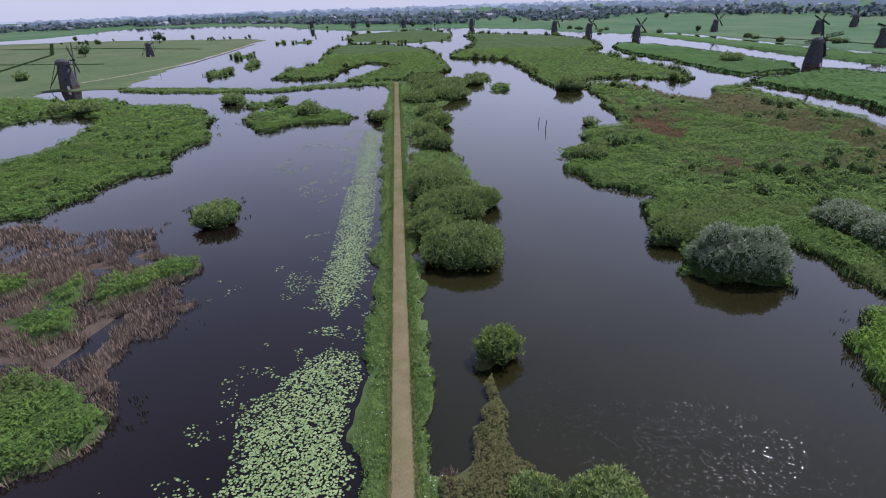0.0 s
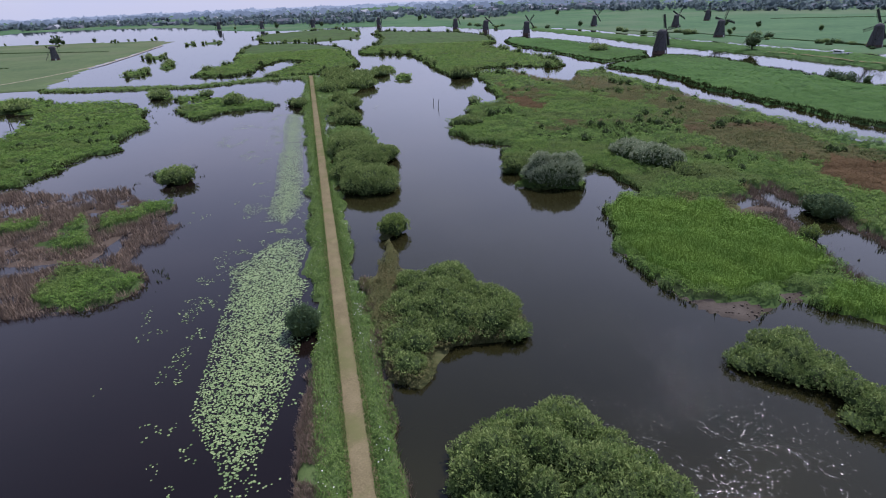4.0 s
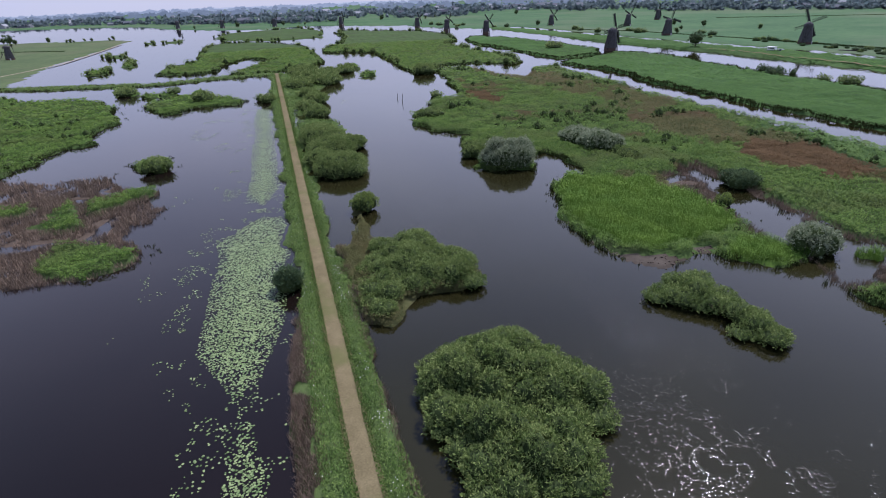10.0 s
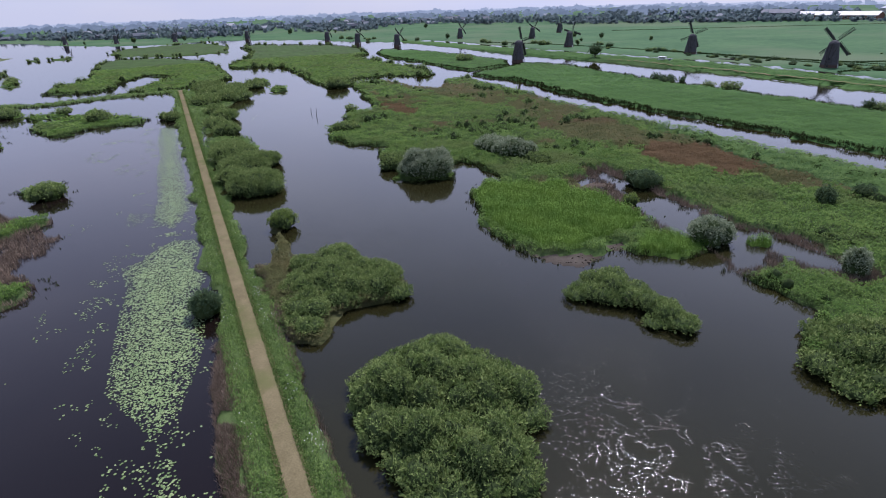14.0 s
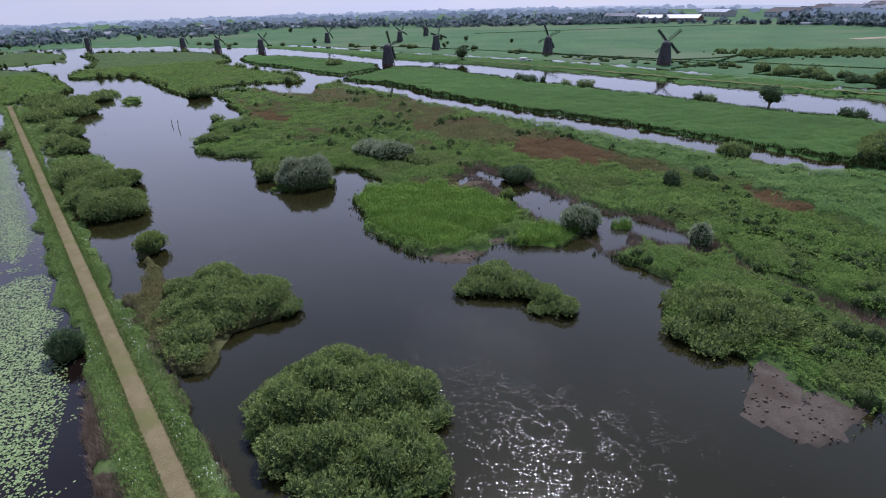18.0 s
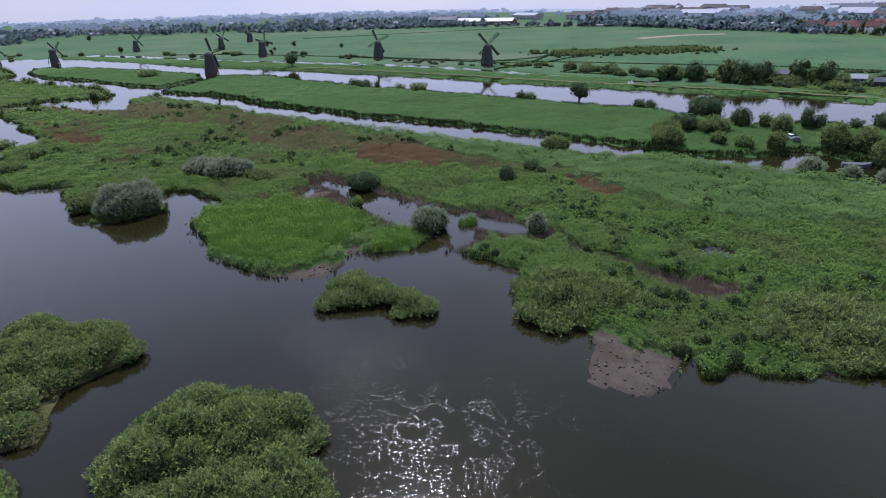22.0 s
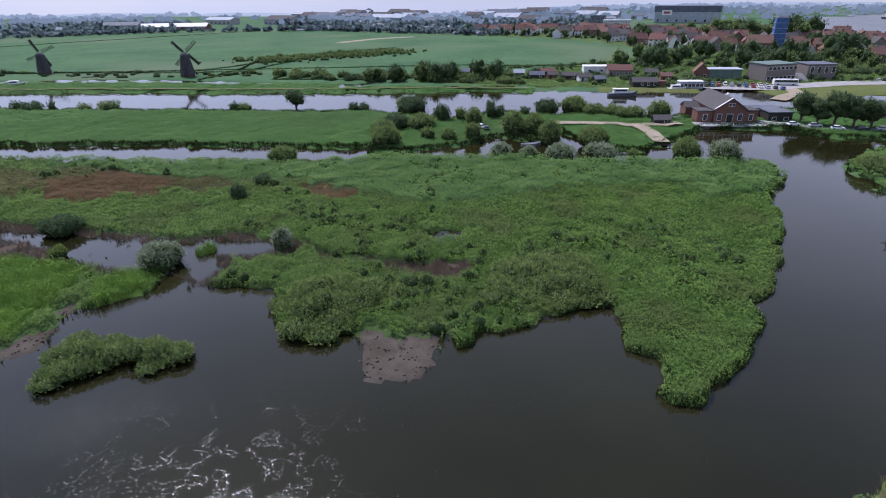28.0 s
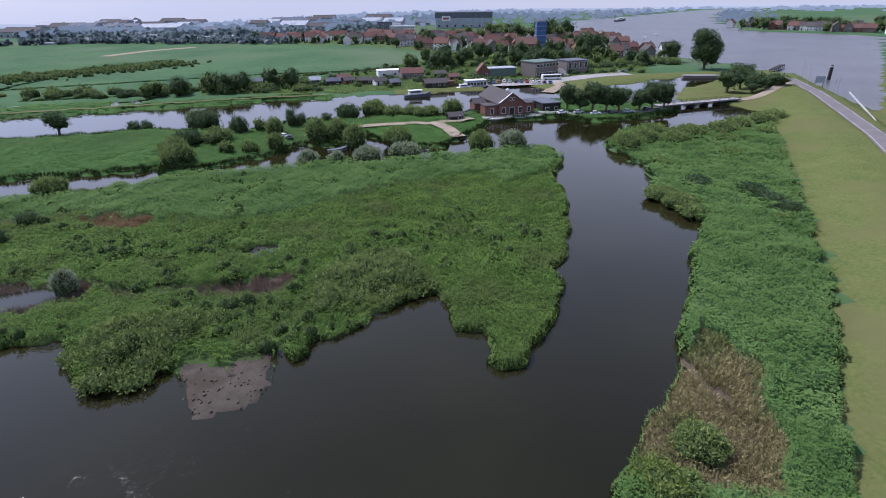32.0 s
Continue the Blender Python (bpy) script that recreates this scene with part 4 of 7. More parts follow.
# inner and outer radius, leaves a square metre, blade width, leaf length
BANDS = [(0, 80, 36.0, 0.08, 0.30), (80, 140, 17.0, 0.12, 0.42), (140, 240, 6.4, 0.22, 0.68), (240, 480, 1.0, 0.45, 1.5)]
rng_v = np.random.default_rng(5)
cx_, cy_ = np.meshgrid(-498 + 4.0 * np.arange(260), -518 + 4.0 * np.arange(260), indexing="ij")
zone_c, _, shore_c = survey(cx_.ravel(), cy_.ravel())
land_c = ((shore_c > -4.5) & ~np.isin(zone_c, (POLDER, PASTURE))).reshape(260, 260)
for r0, r1, dens, wide, size in BANDS:
    n = int(dens * 1.7 * math.pi * (r1 * r1 - r0 * r0))
    rr = np.sqrt(rng_v.random(n) * (r1 * r1 - r0 * r0) + r0 * r0)
    th = rng_v.uniform(-1.4, math.pi * 1.22, n) if r0 >= 80 else rng_v.uniform(-1.7, math.pi * 1.3, n)
    x, y = STATION[0] + rr * np.cos(th), STATION[1] + rr * np.sin(th)
    # leave out open water and the mown polder
    dry = land_c[np.clip(((x + 500) / 4).astype(int), 0, 259), np.clip(((y + 520) / 4).astype(int), 0, 259)]
    x, y = x[dry], y[dry]
    n = len(x)
    zone, h, shore = survey(x, y)
    # rounded tussocks of three sizes, with low gaps between them
    u, v = x + 0.6 * value_noise(x, y, 1.3, 23), y + 0.6 * value_noise(x, y, 1.3, 24)
    grain = 1 - np.abs(2 * value_noise(u * 0.8 + v * 0.6, v * 0.8 - u * 0.6, 1.05 if r0 < 140 else 1.9, 21) - 1) ** 1.5
    clump = grain * 0.38 + value_noise(u, v, 2.9, 22) * 0.34 + value_noise(x, y, 8.5, 25) * 0.28
    chance = rng_v.random(n) * 1.7
    upright = rng_v.random(n)
    for z, (name, mat, height, lean, share, stalks, label) in COVER.items():
        ok = (zone == z) & (shore > -0.15) & (h > -0.25) & (chance < share * np.clip(0.45 + 1.0 * clump, 0, 1.6))
        if z == VERGE:
            ok &= np.abs(x - dike_x(y)) > 1.0 + 0.9 * value_noise(x, y, 2.2, 8) * rng_v.random(n)
            ok &= (x - dike_x(y) > -4.3) | (y > 10 + 12 * value_noise(x, y, 5, 28))
        if z == BROWN:
            ok &= value_noise(x, y, 2.6, 26) * 0.6 + value_noise(x, y, 9, 27) * 0.4 > 0.3
        if ok.sum() < 30:
            continue
        tall = height * (0.12 + 1.7 * clump)
        if z == VERGE:
            tall = tall * np.clip((np.abs(x - dike_x(y)) - 0.9) / 1.8, 0.15, 1.0)
        if z in (BRIGHT, RED):
            tall = height * (0.6 + 0.7 * clump)
        kind = "reeds" if "reed" in name else "grass"
        a, b = ok & (upright < stalks), ok & (upright >= stalks)
        if a.sum() > 20:
            tagged(blades(name, x[a], y[a], h[a] - 0.08, tall[a], wide, lean, mat, int(r0) + z), label, kind, kind="stuff")
        if b.sum() > 20:
            tagged(leaves(name, x[b], y[b], h[b] - 0.05, tall[b], size * (0.75 if z in (VERGE, BRIGHT) else 1.0), mat, int(r0) + z + 40, 0.15 if z == FIELD else 0.3 if z in (RED, BRIGHT, BLUE) or r0 >= 140 else 0.5), label, kind, kind="stuff")

# reed stalks along the shores, with the banks' shade put into their colour
def along(poly, step, spread):
    """Points scattered along an outline."""
    out = []
    for (ax, ay), (bx, by) in zip(poly, poly[1:] + poly[:1]):
        n = int(math.hypot(bx - ax, by - ay) / step) + 1
        t = rng_v.random(n)
        out.append(np.stack([ax + (bx - ax) * t, ay + (by - ay) * t], 1) + rng_v.uniform(-spread, spread, (n, 2)))
    return np.concatenate(out)


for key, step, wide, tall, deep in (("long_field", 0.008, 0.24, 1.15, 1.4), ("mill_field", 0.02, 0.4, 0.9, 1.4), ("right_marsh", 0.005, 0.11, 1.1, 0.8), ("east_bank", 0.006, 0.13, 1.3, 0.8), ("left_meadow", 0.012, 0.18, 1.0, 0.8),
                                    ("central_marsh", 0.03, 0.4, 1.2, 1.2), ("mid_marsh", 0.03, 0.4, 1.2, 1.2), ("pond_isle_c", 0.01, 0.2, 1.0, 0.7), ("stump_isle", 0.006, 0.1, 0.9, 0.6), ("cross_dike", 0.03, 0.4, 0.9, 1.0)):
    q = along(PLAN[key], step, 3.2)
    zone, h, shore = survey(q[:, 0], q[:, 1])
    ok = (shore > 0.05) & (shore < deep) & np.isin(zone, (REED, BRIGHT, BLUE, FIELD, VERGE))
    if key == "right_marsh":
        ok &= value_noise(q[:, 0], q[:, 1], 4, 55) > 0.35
    tagged(blades("reed_edge", q[ok, 0], q[ok, 1], np.maximum(h[ok] - 0.3, -0.2), tall, wide, 0.3, M_EDGE, 90 + len(key)), "reed stalks along the water's edge, coloured dark as in shade", "reeds", kind="stuff")
# dark tussocks in the shallows
q = np.concatenate([along(PLAN[k], 0.012, 5.0) for k in ("pond_isle_c", "left_meadow", "left_marsh", "pond_isle_b", "stump_isle")] + [along(PLAN["creek"], 0.02, 3.0), along(PLAN["bright_reed"], 0.012, 3.5)])
_, h, shore = survey(q[:, 0], q[:, 1])
ok = (shore < -0.3) & (shore > -3.4) & (value_noise(q[:, 0], q[:, 1], 1.1, 57) > 0.76) & (value_noise(q[:, 0], q[:, 1], 9, 58) > 0.5)
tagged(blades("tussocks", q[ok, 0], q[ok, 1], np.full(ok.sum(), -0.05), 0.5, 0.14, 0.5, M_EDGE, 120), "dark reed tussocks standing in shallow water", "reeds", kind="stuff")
# ditch-side growth across the polder
LINES = [[(287, 323), (302, 248), (311, 199), (326, 162), (356, 164), (463, 150), (499, 121)], [(294, 127), (307, 54), (382, 0), (392, -37), (412, -85)], [(210, 500), (248, 441), (292, 309), (307, 241), (322, 198), (347, 187), (403, 181), (460, 157)],
         [(284, 169), (330, 172), (380, 190), (409, 189)], [(282, 326), (334, 168), (384, 19), (382, -89)], [(400, 560), (560, 480), (720, 400)], [(-330, 330), (-420, 520), (-560, 700)], [(-300, 420), (-420, 440), (-640, 470)], [(-280, 540), (-420, 590), (-700, 640)]]
pts = []
for line in LINES:
    for (ax, ay), (bx, by) in zip(line, line[1:]):
        n = int(math.hypot(bx - ax, by - ay) * 11)
        t = rng_v.random(n)
        pts.append(np.stack([ax + (bx - ax) * t, ay + (by - ay) * t], 1) + rng_v.normal(size=(n, 2)) * 0.8)
q = np.concatenate(pts)
tagged(blades("ditch_reeds", q[:, 0], q[:, 1], np.full(len(q), 0.3), 0.9, 0.6, 0.6, M_REED, 121), "dark reeds along the polder ditches", "reeds", kind="stuff")


# ---- track on the foot dike ----
M_FLOWER = material("white_petals", (0.55, 0.56, 0.50), (0.75, 0.76, 0.70), 4.0, 0.8)
ty = np.arange(-150, 289, 1.0)
tv, tf = [], []
for i, v in enumerate(ty):
    w0 = 1.45 + 0.45 * (value_noise(v, 3.0, 4, 31) - 0.5) + 0.3 * (value_noise(v, 9.0, 1.3, 32) - 0.5)
    w1 = 1.45 + 0.45 * (value_noise(v, 5.0, 4, 33) - 0.5) + 0.3 * (value_noise(v, 7.0, 1.3, 34) - 0.5)
    c = float(dike_x(v))
    tv += [(c - w0, v, 0.60), (c - 0.75, v, 0.635), (c - 0.2, v, 0.66), (c + 0.2, v, 0.66), (c + 0.75, v, 0.635), (c + w1, v, 0.60)]
    if i:
        b = 6 * i
        tf += [(b - 6 + k, b - 5 + k, b + 1 + k, b + k) for k in range(5)]
footpath = new("footpath", mesh_from("footpath", tv, tf, [M_TRACK], None, True))
tagged(footpath, "bare trodden earth track along the narrow dike", "path", kind="structure")
rng_p = np.random.default_rng(14)
n = 60000
y = rng_p.uniform(-60, 285, n)
off = rng_p.uniform(-1.6, 1.6, n)
x = dike_x(y) + off
worn = np.clip(np.abs(np.abs(off) - 0.0) / 1.5, 0, 1) ** 2.2 + 0.45 * (value_noise(x, y, 1.6, 36) * 0.5 + value_noise(x, y * 0.2, 3.0, 37) * 0.5) + 0.5 * np.clip((y - 60) / 160, 0, 1) - 0.08
ok = rng_p.random(n) < worn
tagged(blades("track_grass", x[ok], y[ok], np.full(ok.sum(), 0.60), 0.10, 0.12, 1.6, M_BL_STRAW, 79), "thin yellowish grass growing over the earth track", "grass", kind="stuff")

# ---- water lilies ----
LILY_FAR = [(-37, 133), (-31, 132), (-33, 150), (-38, 178), (-44, 182), (-42, 160)]
rng_l = np.random.default_rng(11)
n = 330000
x, y = rng_l.uniform(-64, -8, n), rng_l.uniform(-40, 190, n)
inside = np.maximum(np.maximum(signed(PLAN["lily_a"], x, y), signed(PLAN["lily_b"], x, y)), np.maximum(signed(PLAN["lily_c"], x, y), signed(PLAN["lily_d"], x, y)))
inside = np.maximum(inside, signed(LILY_FAR, x, y))
spread = value_noise(x, y, 3.2, 41) * 0.6 + value_noise(x, y, 1.2, 42) * 0.4
_, _, sh = survey(x, y)
want = np.where(inside > 0, 0.28 + 0.62 * np.clip(inside / 3, 0, 1) * (0.5 + spread), np.where(inside > -5.5, 0.13 * (spread > 0.62), 0))
loose = (value_noise(x, y, 9, 43) > 0.68) & (spread > 0.58) & (x > -60)
want = np.where((inside <= -5.5) & loose, 0.12, want)
ok = (rng_l.random(n) < want) & (sh < -0.3)
x, y = x[ok], y[ok]
n = len(x)
r = rng_l.uniform(0.08, 0.165, n)
a0 = rng_l.random(n) * 6.283
ang = a0[:, None] + np.array([0.25, 1.4, 2.56, 3.72, 4.88, 6.03])[None]
tilt = rng_l.normal(size=(n, 2)) * 0.03
ring = np.stack([x[:, None] + r[:, None] * np.cos(ang), y[:, None] + r[:, None] * np.sin(ang),
                 0.02 + rng_l.random((n, 1)) * 0.02 + r[:, None] * (np.cos(ang) * tilt[:, :1] + np.sin(ang) * tilt[:, 1:])], -1)
mid = np.stack([x + 0.2 * r * np.cos(a0), y + 0.2 * r * np.sin(a0), np.full(n, 0.03)], -1)[:, None]
V = np.concatenate([mid, ring], 1).reshape(-1, 3)
F = (np.arange(n)[:, None, None] * 7 + np.array([(0, k, k + 1) for k in range(1, 6)])[None]).reshape(-1, 3)
tagged(new("water_lilies", mesh_from("water_lilies", V, F, [M_LILY])), "pale green water lily pads floating on dark water", "water lilies", kind="stuff")

# ---- dry fringe along the track ----
n = 60000
y = rng_l.uniform(-60, 285, n)
side = rng_l.choice((-1.0, 1.0), n)
x = dike_x(y) + side * (1.05 + np.abs(rng_l.normal(size=n)) * 0.5)
near = (y < 140) | (rng_l.random(n) < 0.5)
tagged(blades("trampled_grass", x[near], y[near], np.full(near.sum(), 0.62), 0.2, 0.11, 1.2, M_BL_VERGE, 77), "short trampled dry grass along the track", "grass", kind="stuff")
n = 26000
y = rng_l.uniform(-60, 14, n) + rng_l.normal(size=n) * 3
x = dike_x(y) - 5.6 + rng_l.normal(size=n) * 0.95
zone, h, sh = survey(x, y)
more_y = rng_l.uniform(-60, 40, 14000)
more_x = dike_x(more_y) + 3.9 + 0.8 * np.clip((30 - more_y) / 30, 0, 1) + rng_l.normal(size=14000) * 0.55
x, y = np.concatenate([x, more_x]), np.concatenate([y, more_y])
zone, h, sh = survey(x, y)
ok = (sh > -0.6) & (value_noise(x, y, 2.5, 51) > 0.3)
tagged(blades("dead_herbs", x[ok], y[ok], h[ok], 0.7, 0.07, 0.8, M_BL_DRY, 78), "brown dead herbs on the dike bank", "grass", kind="stuff")

# white umbels among the verge herbs
n = 1300
y = rng_l.uniform(-50, 90, n)
x = dike_x(y) + np.where(rng_l.random(n) < 0.7, rng_l.normal(size=n) * 0.6 + 2.9, rng_l.normal(size=n) * 0.7 - 3.2)
zone, h, sh = survey(x, y)
ok = (value_noise(x, y, 3.0, 63) > 0.62) & (h > 0.2)
x, y, h = x[ok], y[ok], h[ok]
n = len(x)
r = rng_l.uniform(0.04, 0.08, n)
z = h + 0.3 + rng_l.random(n) * 0.3
V = np.stack([np.stack([x - r, y, z], 1), np.stack([x, y - r, z], 1), np.stack([x + r, y, z + 0.02], 1), np.stack([x, y + r, z + 0.02], 1)], 1).reshape(-1, 3)
tagged(new("wild_flowers", mesh_from("wild_flowers", V, np.arange(4 * n).reshape(-1, 4), [M_FLOWER])), "white umbel flowers on the dike verge", "flowers", kind="stuff")

# ---- wind ripples on the pond ----
rng_w = np.random.default_rng(29)
n = 16000
spot = rng_w.random(n)
cluster = np.searchsorted((0.28, 0.5, 0.78), spot)
x = np.array([15, 26, 30, 37])[cluster] + rng_w.normal(size=n) * np.array([9, 7, 9, 6])[cluster]
y = np.array([46, 16, -10, -27])[cluster] + rng_w.normal(size=n) * np.array([9, 8, 14, 8])[cluster]
_, _, sh = survey(x, y)
ok = (sh < -0.6) & (value_noise(x, y, 13.0, 93) * 0.5 + value_noise(x, y, 1.4, 92) * 0.5 > 0.42)
x, y = x[ok], y[ok]
n = len(x)
r, turn = rng_w.uniform(0.055, 0.13, n), rng_w.random(n) * 6.283
steep = rng_w.gamma(2.0, 0.07, n)
ring = [np.stack([x, y, 0.006 + r * steep], 1)]
for k in range(6):
    a, b = math.cos(k * math.pi / 3) * r * 1.5, math.sin(k * math.pi / 3) * r
    ring.append(np.stack([x + a * np.cos(turn) - b * np.sin(turn), y + a * np.sin(turn) + b * np.cos(turn), np.full(n, 0.004)], 1))
V = np.stack(ring, 1).reshape(-1, 3)
F = (np.arange(n)[:, None, None] * 7 + np.array([(0, k + 1, (k + 1) % 6 + 1) for k in range(6)])[None]).reshape(-1, 3)
tagged(new("ripples", mesh_from("ripples", V, F, [WATER_RIPPLE], None, True)), "small wind ripples glinting on brown water", "ripples", kind="stuff")

# clods and snags on the bare mud
x, y = rng_w.uniform(10, 110, 9000), rng_w.uniform(-60, 60, 9000)
zone, h, sh = survey(x, y)
ok = np.nonzero((zone == MUD) & (sh > -0.6))[0][:170]
clods = []
for i in ok:
    r = rng_w.uniform(0.06, 0.24)
    clods.append(ball((x[i], y[i], h[i] + r * 0.2), (r, r * rng_w.uniform(0.6, 1.2), r * 0.7), rng_w, 0.3, 6, 4))
if clods:
    tagged(new("mud_clods", joined("mud_clods", clods, [M_BARK])), "dark clods and snags on bare mud", "clods", kind="stuff")

# ---- bushes and trees ----
def poly_lobes(poly, h, spacing, seed, cx, cy, low=0.0):
    """Lobes that fill an outline, lower towards its edge."""
    rng = np.random.default_rng(seed)
    p = np.array(poly, float)
    gx_, gy_ = np.meshgrid(np.arange(p[:, 0].min(), p[:, 0].max(), spacing), np.arange(p[:, 1].min(), p[:, 1].max(), spacing))
    x = gx_.ravel() + rng.uniform(-0.4, 0.4, gx_.size) * spacing
    y = gy_.ravel() + rng.uniform(-0.4, 0.4, gx_.size) * spacing
    d = signed(poly, x, y, 12.0)
    out = []
    for a, b, s in zip(x, y, d):
        if s > spacing * 0.1:
            top = h * (1 - math.exp(-(s + 0.6) / 2.4)) * rng.uniform(0.55, 1.22)
            r = spacing * rng.uniform(0.75, 0.95)
            out.append((a - cx, b - cy, top * 0.42 + low, r, r, top * 0.58))
    return out


THICKETS = [
    ("willow_thicket", "willow_isle", 4.6, 2.6, M_LEAF, "large rounded grey-green willow thicket standing in water", 8.6, 0.40),
    ("willow_thicket", "bush_thicket", 4.0, 2.4, M_LEAF, "grey-green willow thicket beside the earth track", 8.6, 0.40),
    ("willow_thicket", "clump_isle", 3.0, 2.2, M_LEAF, "low willow clump rising out of the pond", 8.6, 0.40),
    ("willow_thicket", "east_thicket", 3.4, 2.6, M_LEAF, "spreading willow thicket on the marsh shore", 5.2, 0.52),
    ("brush_thicket", "brush_thicket", 2.7, 2.4, M_LEAF, "low tangled brush amid green reeds", 4.2, 0.5),
]
for n, (name, key, h, gap, mat, label, dens, leaf) in enumerate(THICKETS):
    c = np.array(PLAN[key], float).mean(0)
    lobes = poly_lobes(PLAN[key], h, gap, 60 + n, c[0], c[1])
    bush(name, c[0], c[1], 3, 3, h, mat, label, dens, leaf, 5, 70 + n, lobes=lobes)

# willow clumps along the dike: x, y, half widths, height
DIKE_WILLOWS = [(-12.6, 93.5, 5.0, 6.0, 3.6), (-15.6, 127.0, 5.2, 5.6, 3.6), (-5.0, 108.5, 4.6, 5.0, 3.4), (-4.0, 86.0, 4.0, 4.6, 3.4), (-7.0, 83.0, 6.8, 6.6, 5.0), (-9.6, 103.0, 7.6, 7.6, 4.8), (-13.6, 116.5, 7.4, 8.0, 4.6), (-17.6, 157.5, 4.6, 5.0, 3.6), (-22.5, 171.0, 4.4, 5.6, 3.2), (-20.5, 186.0, 5.0, 7.0, 3.8), (-25.0, 203.0, 4.6, 6.0, 3.0),
                (-31.0, 232.0, 7.0, 9.0, 3.6), (-19.5, 242.0, 8.0, 10.0, 4.2), (-30.0, 258.0, 8.0, 10.0, 3.8), (-20.0, 266.0, 7.0, 10.0, 3.6), (-34.0, 284.0, 9.0, 9.0, 3.4), (-41.6, 196.0, 3.2, 3.6, 2.6), (-46.0, 201.0, 1.8, 1.8, 1.8)]
for i, (x, y, rx, ry, h) in enumerate(DIKE_WILLOWS):
    dist = math.hypot(x, y + 20)
    rng = np.random.default_rng(500 + i)
    lobes = bush_lobes(rx, ry, h, rng, 9) + [(rx * 0.42 * math.cos(a), ry * 0.42 * math.sin(a), h * 0.5, rx * 0.36, ry * 0.36, h * rng.uniform(0.36, 0.52)) for a in rng.random(4) * 6.283]
    bush("willow_thicket", x, y, rx, ry, h, M_LEAF, "rounded grey-green willow clump beside the earth track", min(6.0, 62000 / dist ** 2), max(0.48, 0.0042 * dist), 5, 97 + i, ground_z=0.15, lobes=lobes)
rng = np.random.default_rng(66)
bush("silver_willow", 36.5, 79.5, 7.4, 4.8, 6.4, M_SILVER, "large silvery grey willow leaning over the pond", 6.4, 0.5, 6, 75, -8, lobes=bush_lobes(7.4, 4.8, 6.4, rng, 9) + [(x, y, 3.6, 2.6, 2.4, 3.0) for x, y in ((-3.4, 0.6), (0.2, -0.8), (3.4, 0.4))])
# bushes on the reed bank east of the channel
BANK_BUSHES = [(166, -131, 6.0, 4.4), (172, -140, 5.0, 4.0), (169, -150, 4.6, 3.0), (176, -158, 5.4, 3.6), (180, -172, 5.6, 3.4), (187, -183, 5.0, 3.4), (193, -196, 5.0, 3.0), (184, -148, 4.6, 2.6), (199, -205, 4.6, 2.8), (168, -166, 3.6, 2.0), (176, -186, 3.4, 2.0),
               (112, -121.5, 4.4, 2.6), (118, -119.5, 4.0, 2.2), (106, -121.5, 3.2, 2.0), (125, -133, 3.6, 2.0), (117, -143, 4.0, 2.2), (111, -143, 3.6, 2.0), (104, -143, 3.4, 2.2), (99, -138, 2.4, 1.6), (146, -133, 3.0, 1.6), (152, -158, 3.2, 1.8)]
for i, (x, y, r, h) in enumerate(BANK_BUSHES):
    dist = math.hypot(x, y + 54)
    bush("willow_bush", x, y, r, r * (0.8 + 0.06 * (i % 5)), h, M_OAK if i in (14, 15, 16, 17) else M_LEAF, "rounded green willow bush on the reed bank", min(5.0, 58000 / dist ** 2), max(0.5, 0.0042 * dist), 5, 520 + i, 37 * i, 0.5)

# x, y, radius, height
LEAFY_NEAR = [(39.6, -86.4, 2.6, 2.8), (35.0, -82.5, 2.0, 1.6), (7.5, 32.5, 4.4, 3.8), (1.5, 34.0, 2.6, 1.8), (-57.5, 98.3, 4.2, 3.0), (31.0, 92.3, 5.0, 3.2), (22.8, 141.4, 4.6, 2.6), (28.5, 89.7, 3.0, 3.4), (67.5, 77.6, 3.0, 2.4)]
LEAFY_FAR = [(-115.8, 238.4, 5.0, 3.0), (-71.7, 207.7, 5.0, 4.0), (31.1, 184.0, 3.0, 1.6), (-184.6, 222.0, 5.5, 3.2), (-171.5, 221.6, 6.5, 3.6), (195.9, 162.0, 3.2, 2.0),
             (200.8, 153.5, 4.6, 2.6), (211.8, 91.6, 3.2, 2.0), (141.3, 32.4, 4.2, 4.4), (229.5, 21.4, 5.0, 5.0), (206.9, -7.3, 2.3, 3.9)]
LEAFY_YARD = [(164.9, 8.2, 5.0, 5.6), (171.4, 11.5, 5.0, 6.5), (191.2, 3.8, 5.4, 5.0), (175.4, -3.2, 2.4, 3.6), (175.5, -10.2, 3.0, 3.6), (178.7, -18.0, 3.0, 5.2),
              (200.1, -13.9, 3.2, 6.0), (180.9, -57.7, 5.4, 5.0), (166.3, -69.0, 1.6, 3.0), (171.1, -84.4, 4.0, 6.2), (187.9, -30.7, 4.0, 7.6), (189.1, -37.8, 4.2, 7.0),
              (180.5, -43.5, 4.0, 7.8), (235.1, -48.6, 6.0, 6.0), (230.5, -57.2, 4.6, 4.3), (229.9, -65.4, 5.0, 4.0), (225.9, -72.5, 4.0, 3.4), (223.9, -80.9, 4.4, 6.4), (224.3, -68, 3.0, 2.7)]
LEAFY_EAST = [(-91.9, 234.6, 3.6, 2.0), (-294.4, 332.4, 4.2, 4.2), (135.7, 339.3, 6.5, 3.6), (-9.7, 285.7, 5.2, 3.0), (-10.8, 279.2, 5.2, 2.8), (33.5, 255.1, 6.4, 4.2)]
LIME = [(-1.5, 55.4, 2.8, 3.4), (71.8, 40.9, 1.7, 2.3), (35.4, -80.0, 3.0, 1.9)]
